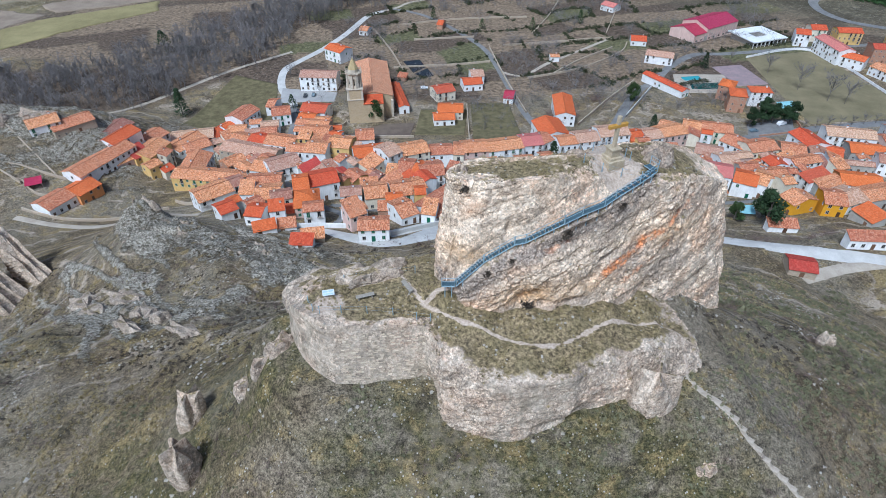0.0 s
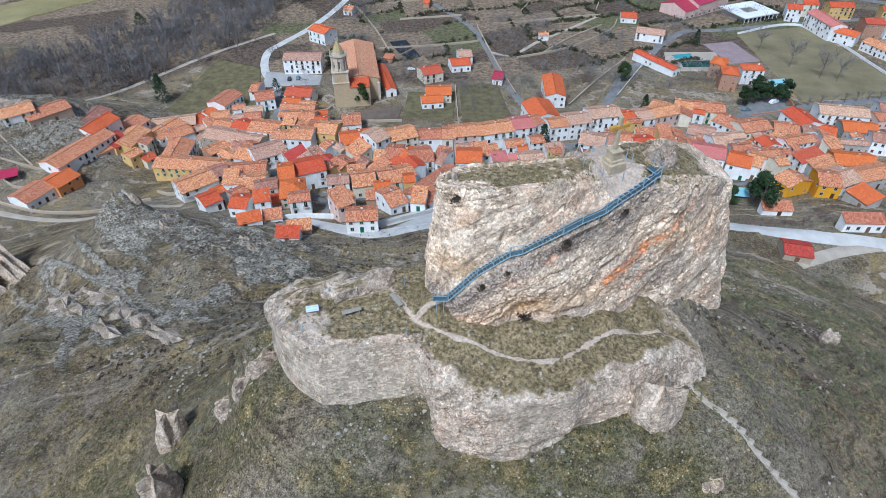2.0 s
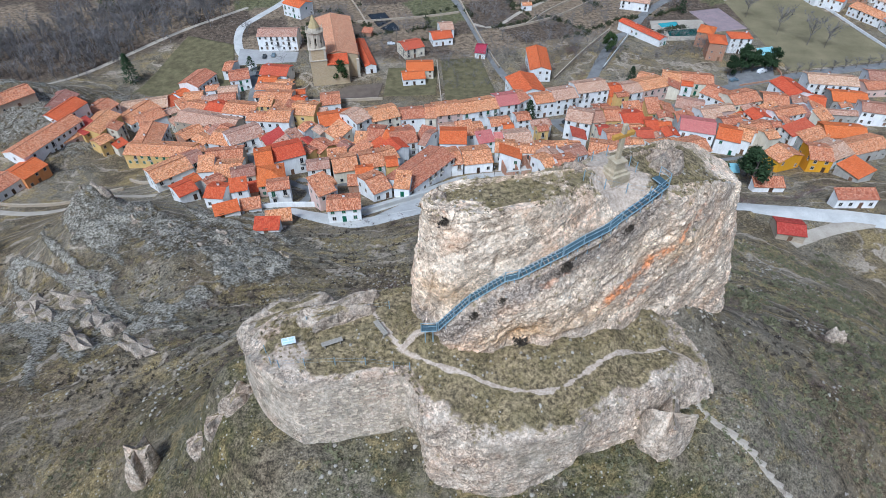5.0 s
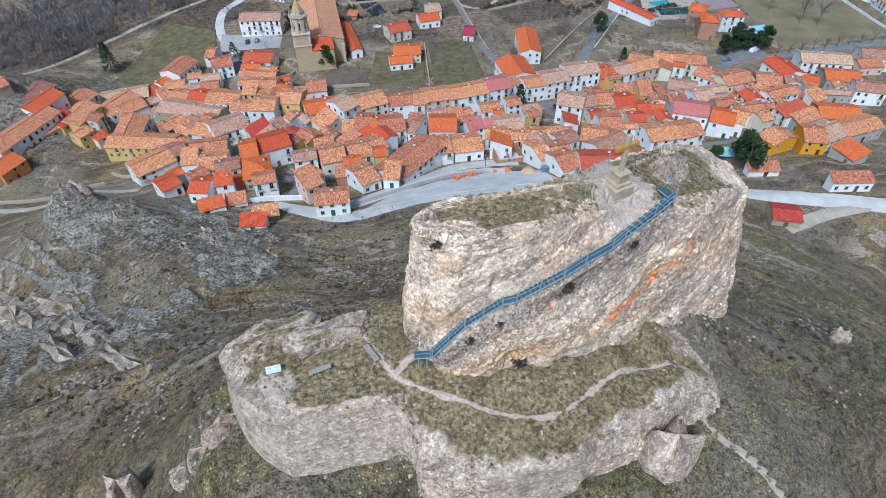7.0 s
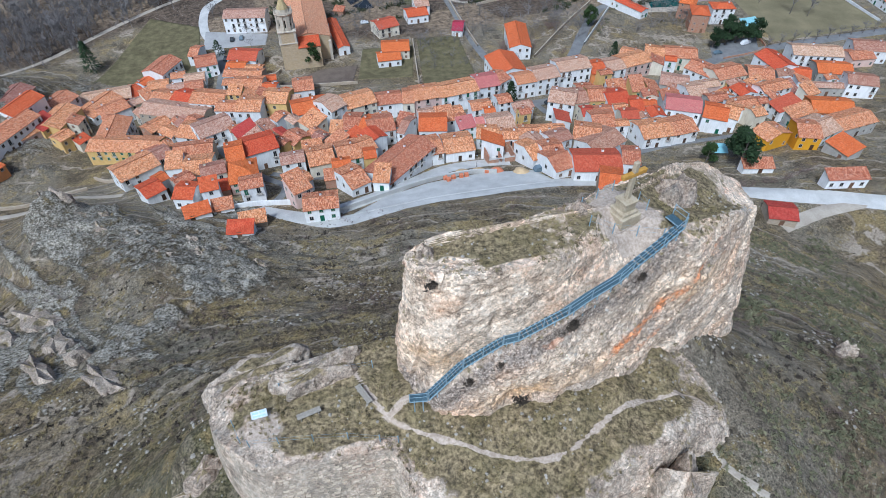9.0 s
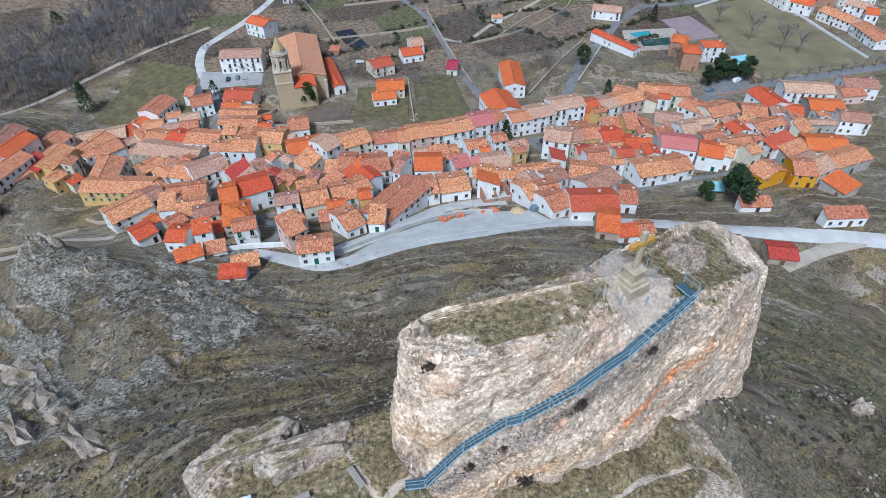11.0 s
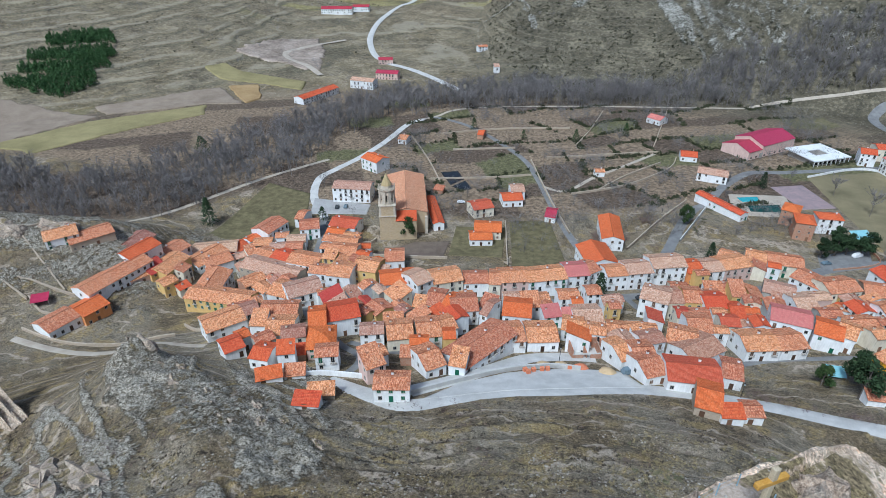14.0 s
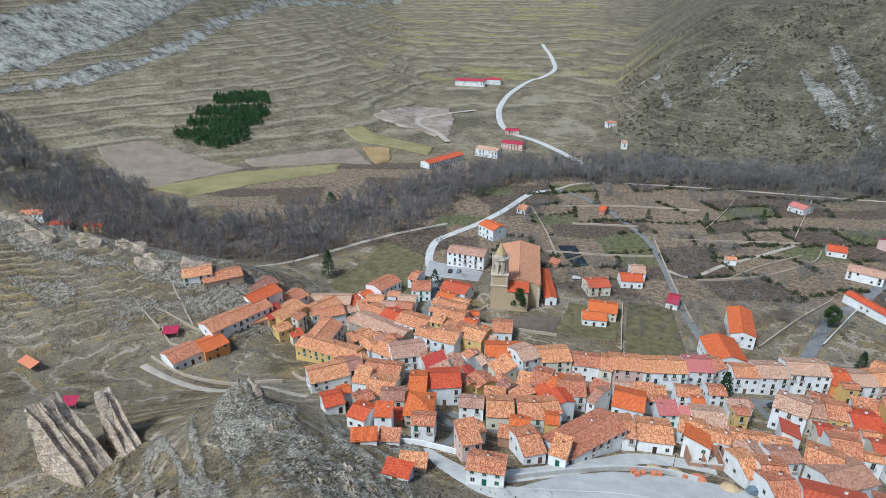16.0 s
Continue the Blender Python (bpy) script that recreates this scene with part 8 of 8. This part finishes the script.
info_board(-11.8, 45.2, 12)


def trail_steps():
    """Timber-edged steps of the path that climbs from the right of the platform."""
    a, b = Vector((27.8, 41.4, 0)), Vector((39, 31, 0))
    for k in range(15):
        p = a.lerp(b, k / 14)
        ob = new("trail_step", SHARED.get("trail_step") or mesh_of_step())
        ob.matrix_world = pose(p.x, p.y, at_ground(p.x, p.y) + 0.02, 0, 0, -43)
        tagged(ob, "timber-edged trail step filled with pale earth", "step", "trail steps")


def mesh_of_step():
    bm = box(-0.55, 0.55, -0.32, 0.32, -0.6, 0.08)
    bmesh.ops.bevel(bm, geom=bm.edges[:], offset=0.03, segments=1, affect="EDGES")
    me = bpy.data.meshes.new("trail_step")
    bm.to_mesh(me)
    bm.free()
    me.materials.append(M["dirt"])
    SHARED["trail_step"] = me
    return me


trail_steps()
strip("footpath", [(27.2, 44.5), (28.2, 41), (33.4, 36.2), (39, 31), (44, 26)], 0.9, M["dirt"], "narrow pale trail down the hillside", "path", 0.05, spacing=0.6)

# ---------------------------------------------------------------- vehicles and clutter of the village
M["paint_white"] = mottled("white car paint", (0.70, 0.71, 0.72), (0.78, 0.79, 0.8), 1.0, 0.25, 0.0)
M["paint_dark"] = mottled("dark grey car paint", (0.03, 0.035, 0.04), (0.05, 0.055, 0.06), 1.0, 0.25, 0.0)
M["paint_blue"] = mottled("blue-grey car paint", (0.12, 0.17, 0.2), (0.17, 0.22, 0.26), 1.0, 0.25, 0.0)
M["rubber"] = mottled("black rubber", (0.012, 0.012, 0.012), (0.03, 0.03, 0.03), 6.0, 0.8, 0.002)
M["sand"] = mottled("building sand", (0.46, 0.33, 0.18), (0.60, 0.45, 0.27), 1.2, 0.97, 0.05)
M["clay"] = mottled("hollow clay bricks", (0.56, 0.18, 0.09), (0.68, 0.26, 0.14), 2.0, 0.9, 0.03)
M["tarp"] = mottled("pale turquoise sheeting", (0.22, 0.46, 0.50), (0.32, 0.56, 0.60), 0.8, 0.5, 0.02)
M["red_paint"] = mottled("crimson sheet metal", (0.32, 0.02, 0.06), (0.42, 0.04, 0.09), 1.0, 0.5, 0.01)


def car(x, y, turn, paint_of, label, van=False):
    z = at_ground(x, y) + 0.24
    ob = thing("van" if van else "car", pose(x, y, z, 0, 0, turn), label, "van" if van else "car", "parked vehicles")
    length, width = (5.2, 1.95) if van else (4.2, 1.75)
    profile = [(-0.5, 0.3), (-0.5, 0.85), (-0.40, 1.9), (0.30, 1.95), (0.46, 1.1), (0.5, 0.95), (0.5, 0.3)] if van else [(-0.5, 0.35), (-0.5, 0.85), (-0.42, 0.95), (-0.28, 1.42), (0.12, 1.45), (0.27, 0.98), (0.47, 0.85), (0.5, 0.35)]
    bm = bmesh.new()
    rings = [[bm.verts.new((px * length, s * width / 2 * (0.86 if pz > 1.2 else 1.0), pz)) for px, pz in profile] for s in (-1, 1)]
    n = len(profile)
    for k in range(n):
        bm.faces.new((rings[0][k], rings[0][(k + 1) % n], rings[1][(k + 1) % n], rings[1][k]))
    bm.faces.new(rings[0][::-1])
    bm.faces.new(rings[1])
    bmesh.ops.recalc_face_normals(bm, faces=bm.faces[:])
    bmesh.ops.bevel(bm, geom=bm.edges[:], offset=0.06, segments=2, affect="EDGES")
    part("body", bm, M[paint_of], ob)
    top = 1.6 if van else 1.22
    part("windscreen", box(0.19 * length if not van else 0.36 * length, (0.215 if not van else 0.385) * length, -width * 0.38, width * 0.38, top - 0.16, top + 0.16), M["glass"], ob)
    for s in (-1, 1):
        part("side_window", box(-0.26 * length, 0.12 * length, s * width * 0.452 - 0.01, s * width * 0.452 + 0.01, top - 0.16, top + 0.14), M["glass"], ob)
        for f in (-0.32, 0.31):
            bm = bmesh.new()
            add_tube(bm, (f * length, s * width * 0.44, 0.32), (f * length, s * width * 0.52, 0.32), 0.32, sides=14)
            wheel = part("wheel", bm, M["rubber"], ob)
            bm = bmesh.new()
            add_tube(bm, (f * length, s * width * 0.50, 0.32), (f * length, s * width * 0.53, 0.32), 0.18, sides=10)
            part("rim", bm, M["steel"], wheel)
    for s in (-0.6, 0.6):
        part("headlight", box(0.492 * length, 0.508 * length, s - 0.14, s + 0.14, 0.62, 0.76), M["panel"], ob)
    return ob


car(-75, 304, 95, "paint_dark", "dark car parked on the church square")
car(-70.5, 304.5, 92, "paint_blue", "blue-grey car parked on the church square")
car(-11, 314, 8, "paint_white", "white car beside a garden wall")
car(150, 262, 12, "paint_blue", "blue-grey car on the parking place")
car(167, 270, 25, "paint_white", "white van on the parking place", van=True)
car(-75, 285, 88, "paint_dark", "dark car in the street below the square")
car(62, 222, 20, "paint_dark", "dark car parked in the main street")
car(44, 161.5, 15, "paint_blue", "small pickup beside the building yard", van=True)


def pallet(x, y, turn):
    ob = thing("brick_pallet", pose(x, y, at_ground(x, y) + 0.24, 0, 0, turn), "stacked orange hollow bricks on a pallet", "bricks", "building materials")
    part("pallet", box(-0.6, 0.6, -0.5, 0.5, 0, 0.14), M["wood"], ob)
    for k in range(4):
        for j in range(2):
            part("brick_layer", box(-0.58 + 0.6 * j, -0.02 + 0.6 * j, -0.46, 0.46, 0.15 + 0.27 * k, 0.40 + 0.27 * k), M["clay"], ob)
    return ob


for x, y, a in ((15, 157, 20), (16.6, 158.6, 25), (19, 159.3, 5), (20.6, 159.8, 8), (27, 161.6, 0), (14.2, 158.4, 30)):
    pallet(x, y, a)


def heap(x, y, w, h, material, label, name="sand_heap"):
    n, rows = 28, 10
    pts = []
    for j in range(rows):
        f = j / (rows - 1)
        for i in range(n):
            a = 2 * math.pi * i / n
            r = w / 2 * (1 - f) * (1 + 0.18 * noise.noise(Vector((math.cos(a) * 2 + x, math.sin(a) * 2, f * 2))))
            pts.append((r * math.cos(a), r * math.sin(a), h * (1 - (1 - f) ** 1.6) + 0.05 * noise.noise(Vector((i, j, x)))))
    ob = new(name, grid_mesh(name, pts, n, rows, M[material], wrap=True))
    ob.matrix_world = pose(x, y, at_ground(x, y) + 0.15)
    return tagged(ob, label, "heap", "building materials")


heap(20, 163, 4.5, 1.3, "sand", "heap of ochre building sand")
heap(25, 163.6, 4.0, 1.1, "sand", "heap of ochre building sand")
heap(37.5, 160.5, 5.0, 1.5, "sand", "heap of yellow gravel and rubble")
heap(30.5, 162.5, 4.2, 1.4, "clay", "heap of broken roof tiles", "rubble_heap")


def frame_house(x, y, turn, w, d, h, label):
    """A brick shell with no roof: four walls with openings and a slab."""
    ob = thing("unfinished_house", pose(x, y, at_ground(x, y), 0, 0, turn), label, "house")
    part("slab", box(-w / 2, w / 2, -d / 2, d / 2, -2.5, 0.3), M["concrete"], ob)
    for name, args in (("back_wall", (-w / 2, w / 2, d / 2 - 0.3, d / 2, 0.3, h)), ("side_wall", (-w / 2, -w / 2 + 0.3, -d / 2, d / 2 - 0.3, 0.3, h)), ("side_wall", (w / 2 - 0.3, w / 2, -d / 2, d / 2 - 0.3, 0.3, h * 0.8)), ("front_wall", (-w / 2 + 0.3, -w * 0.12, -d / 2, -d / 2 + 0.3, 0.3, h * 0.6)), ("front_wall", (w * 0.12, w / 2 - 0.3, -d / 2, -d / 2 + 0.3, 0.3, h * 0.6)), ("inner_wall", (-0.12, 0.12, -d / 2 + 0.3, d / 2 - 0.3, 0.3, h * 0.7))):
        part(name, box(*args), M["brick"], ob)
    part("lintel", box(-w / 2 + 0.3, w / 2 - 0.3, -d / 2 + 0.02, -d / 2 + 0.28, h * 0.6, h * 0.68), M["concrete"], ob)
    return ob


frame_house(33, 173.5, 8, 9, 6, 4.2, "roofless brick house shell under construction")
frame_house(41.5, 175, 6, 7, 6, 4.6, "roofless brick house shell with concrete front")


def street_lamp(x, y, label="dark iron street lamp at the yard"):
    ob = thing("street_lamp", pose(x, y, at_ground(x, y) + 0.1), label, "street lamp", "street lamps")
    bm = bmesh.new()
    add_tube(bm, (0, 0, -0.2), (0, 0, 4.2), 0.09, 0.06, 8)
    part("pole", bm, M["iron"], ob)
    bm = bmesh.new()
    add_tube(bm, (0, 0, 4.2), (0, 0, 4.75), 0.14, 0.26, 8)
    part("lantern", bm, M["panel"], ob)
    bm = bmesh.new()
    add_tube(bm, (0, 0, 4.75), (0, 0, 5.05), 0.3, 0.03, 8)
    part("cap", bm, M["iron"], ob)
    return ob


street_lamp(25, 168)
street_lamp(71, 152.5, "dark iron street lamp beside the road")


def flat_pavilion():
    """Low white building with a flat roof on columns round an open court."""
    corners = [Vector(p) for p in ((189, 402, 0), (199, 382, 0), (225, 392, 0), (217, 419, 0))]
    cx, cy = 207.5, 399
    ob = thing("pavilion", pose(cx, cy, at_ground(cx, cy), 0, 0, 21), "white flat-roofed school building round an open court", "building")
    w, d = 28, 24
    M["roof_white"] = mottled("white roof membrane", (0.68, 0.70, 0.70), (0.80, 0.81, 0.80), 0.15, 0.7, 0.01)
    for args in ((-w / 2, w / 2, -d / 2, -4, 3.9, 4.5), (-w / 2, w / 2, 4, d / 2, 3.9, 4.5), (-w / 2, -5, -4, 4, 3.9, 4.5), (5, w / 2, -4, 4, 3.9, 4.5)):
        part("roof", box(*args), M["roof_white"], ob)
    for args in ((-w / 2 + 2, w / 2 - 2, -d / 2 + 2.2, -4.2, -1, 3.9), (-w / 2 + 2, w / 2 - 2, 4.2, d / 2 - 2, -1, 3.9), (-w / 2 + 2, -5.2, -4.2, 4.2, -1, 3.9), (5.2, w / 2 - 2, -4.2, 4.2, -1, 3.9)):
        part("wall", box(*args), M["grey"], ob)
    for k in range(9):
        x = -w / 2 + 0.6 + k * (w - 1.2) / 8
        bm = bmesh.new()
        add_tube(bm, (x, -d / 2 + 0.5, -1), (x, -d / 2 + 0.5, 3.9), 0.16, sides=8)
        part("column", bm, M["white"], ob)
        part("window", box(x - 0.9, x + 0.9, -d / 2 + 2.14, -d / 2 + 2.2, 0.9, 2.6), M["glass"], ob) if 0 < k < 8 else None
    return ob


flat_pavilion()


def sports_hall():
    """A long shed of pink panels under crimson sheeting, with a lower wing before it."""
    ob = thing("sports_hall", pose(177, 413, at_ground(177, 413), 0, 0, 33), "pink panelled sports hall with a crimson sheet metal roof", "sports hall")
    for at, w, d, h in ((5, 31, 21, 8.6), (-16.5, 12, 20, 6.4)):
        block = part("wall", wall_mesh(w, d, h, "g", M["pink"]), None, ob)
        block.matrix_local = Matrix.Translation((at, 0, -0.6))
        top = part("roof", roof_mesh(w, d, h, "g", M["tile_hall"]), None, ob, "crimson sheet metal roof")
        top.matrix_local = Matrix.Translation((at, 0, -0.6))
        for k in range(int(w / 2.6) + 1):
            x = at - w / 2 + k * w / int(w / 2.6)
            part("pilaster", box(x - 0.12, x + 0.12, -d / 2 - 0.1, -d / 2 + 0.02, -0.5, h - 1.0), M["trim"], ob)
        for k in range(int(w / 5)):
            x = at - w / 2 + (k + 0.6) * 5
            part("window", box(x - 0.8, x + 0.8, -d / 2 - 0.05, -d / 2 + 0.05, 1.0, 2.0), M["glass"], ob)
    part("door", box(-12.6, -9.6, -10.65, -10.4, -0.3, 3.6), M["grey"], ob, "tall grey sliding door")
    return ob


sports_hall()


def tarp_roof(x, y, turn, w, d, h, material, label):
    ob = thing("shelter", pose(x, y, at_ground(x, y), 0, 0, turn), label, "shelter")
    bm = bmesh.new()
    n = 8
    grid = [[bm.verts.new((-w / 2 + w * i / n, -d / 2 + d * j / n, h + 0.25 * d * (j / n) - 0.12 * math.sin(math.pi * i / n))) for i in range(n + 1)] for j in range(n + 1)]
    for j in range(n):
        for i in range(n):
            bm.faces.new((grid[j][i], grid[j][i + 1], grid[j + 1][i + 1], grid[j + 1][i]))
    ext = bmesh.ops.extrude_face_region(bm, geom=bm.faces[:])
    for v in ext["geom"]:
        if isinstance(v, bmesh.types.BMVert):
            v.co.z -= 0.05
    part("sheet", bm, M[material], ob)
    for sx in (-w / 2 + 0.1, w / 2 - 0.1):
        for sy, hh in ((-d / 2 + 0.1, h), (d / 2 - 0.1, h + 0.23 * d)):
            part("post", box(sx - 0.06, sx + 0.06, sy - 0.06, sy + 0.06, -0.6, hh), M["wood"], ob)
    return ob


tarp_roof(105, 170, -10, 5, 4, 1.8, "tarp", "small shelter roofed with pale turquoise sheeting")
tarp_roof(-161, 199, 25, 6, 4.5, 2.2, "red_paint", "small shed roof of crimson sheet metal")
tarp_roof(-157, 148, 20, 5, 4, 2.2, "red_paint", "small shed roof of crimson sheet metal")
tarp_roof(-193, 164, -15, 9, 3.5, 2.2, "clay", "long low shelter with orange tiles")
tarp_roof(176, 286, 10, 9, 6, 3, "tarp", "pale green canopy beside the sports ground")


def plane_tree(x, y, height, seed):
    ob = thing("bare_tree", pose(x, y, at_ground(x, y), 0, 0, seed * 50), "leafless street tree with grey branches", "tree", "street trees")
    bm = bmesh.new()
    add_tube(bm, (0, 0, -0.2), (0, 0, height * 0.5), 0.16, 0.09, 7)
    part("trunk", bm, M["bark"], ob)
    part("crown", tri_mesh("crown", bare_template(100 + seed, 26, 160, 0.45, 0.3) * height, M["twigs"]), None, ob)
    return ob


for k in range(14):
    plane_tree(176 + 6.5 * k, 268 + 1.05 * k - 1.8, 5.0 + 0.4 * (k % 3), k)
for k, (x, y, h) in enumerate(((196, 315, 15), (205, 300, 16), (212, 296, 13), (190, 340, 12), (-88, 330, 8), (-14, 300, 7), (-8, 322, 6), (140, 356, 7), (176, 360, 7), (48, 318, 6), (62, 372, 7), (20, 395, 6), (-40, 386, 7), (90, 420, 7), (130, 330, 6), (150, 300, 6))):
    plane_tree(x, y, h, 20 + k)

# farmhouses beyond the crag and along the far road
house(-352, 305, 20, 14, 9, 6, "g", "tile_old", "white")
house(-325, 300, 15, 12, 7, 4, "g", "tile_new", "cream")
house(-302, 303, 12, 12, 7, 4, "g", "tile_new", "yellow")
house(-200, 852, 5, 40, 14, 6, "g", "tile_hall", "white")
house(-172, 872, 5, 22, 12, 5, "g", "tile_hall", "white")
house(-101, 628, 10, 14, 9, 5, "g", "tile_hall", "pink")
house(-7, 676, 20, 10, 7, 5, "g", "tile_old", "white")
house(8, 596, 10, 5, 5, 7, "s", "tile_pale", "white")

# ---------------------------------------------------------------- dressed stones of the bastion wall
def bastion_stones():
    platform = bpy.data.objects["castle_platform"]
    tree = SURFACES[1]
    rnd = random.Random(5)
    shapes = []
    for k in range(6):
        bm = box(-0.5, 0.5, -0.16, 0.12, -0.5, 0.5)
        for v in bm.verts:
            v.co += Vector((rnd.uniform(-0.07, 0.07), rnd.uniform(-0.04, 0.04), rnd.uniform(-0.08, 0.08)))
        bmesh.ops.bevel(bm, geom=bm.edges[:], offset=0.07, segments=1, affect="EDGES")
        me = bpy.data.meshes.new("stone")
        bm.to_mesh(me)
        bm.free()
        me.materials.append(M["bastion_stone"])
        shapes.append(me)
    made, z = 0, 25.2
    while z < 30.8 and made < 290:
        x = -10.4 + rnd.uniform(0, 0.4)
        high = rnd.uniform(0.15, 0.24)
        while x < -1.8:
            w = rnd.uniform(0.24, 0.55)
            hit = tree.ray_cast(Vector((x + w / 2, 28, z + high / 2)), Vector((0, 1, 0)))
            if hit[0] is not None and hit[0].y < 43.5 and rnd.random() < 0.46 - 0.03 * (z - 25):
                ob = new("stone", shapes[made % 6])
                ob.parent = platform
                ob.matrix_local = Matrix.Translation(hit[0] + Vector((0, 0.10, 0))) @ pose(0, 0, 0, -22, 0, 4) @ Matrix.Diagonal((w * 0.95, 1, high * 0.9, 1))
                made += 1
            x += w
        z += high


M["bastion_stone"] = tinted("pale dressed limestone", (0.34, 0.275, 0.20), (0.62, 0.53, 0.41), 2.2, 0.3, 0.95, 0.05)
bastion_stones()
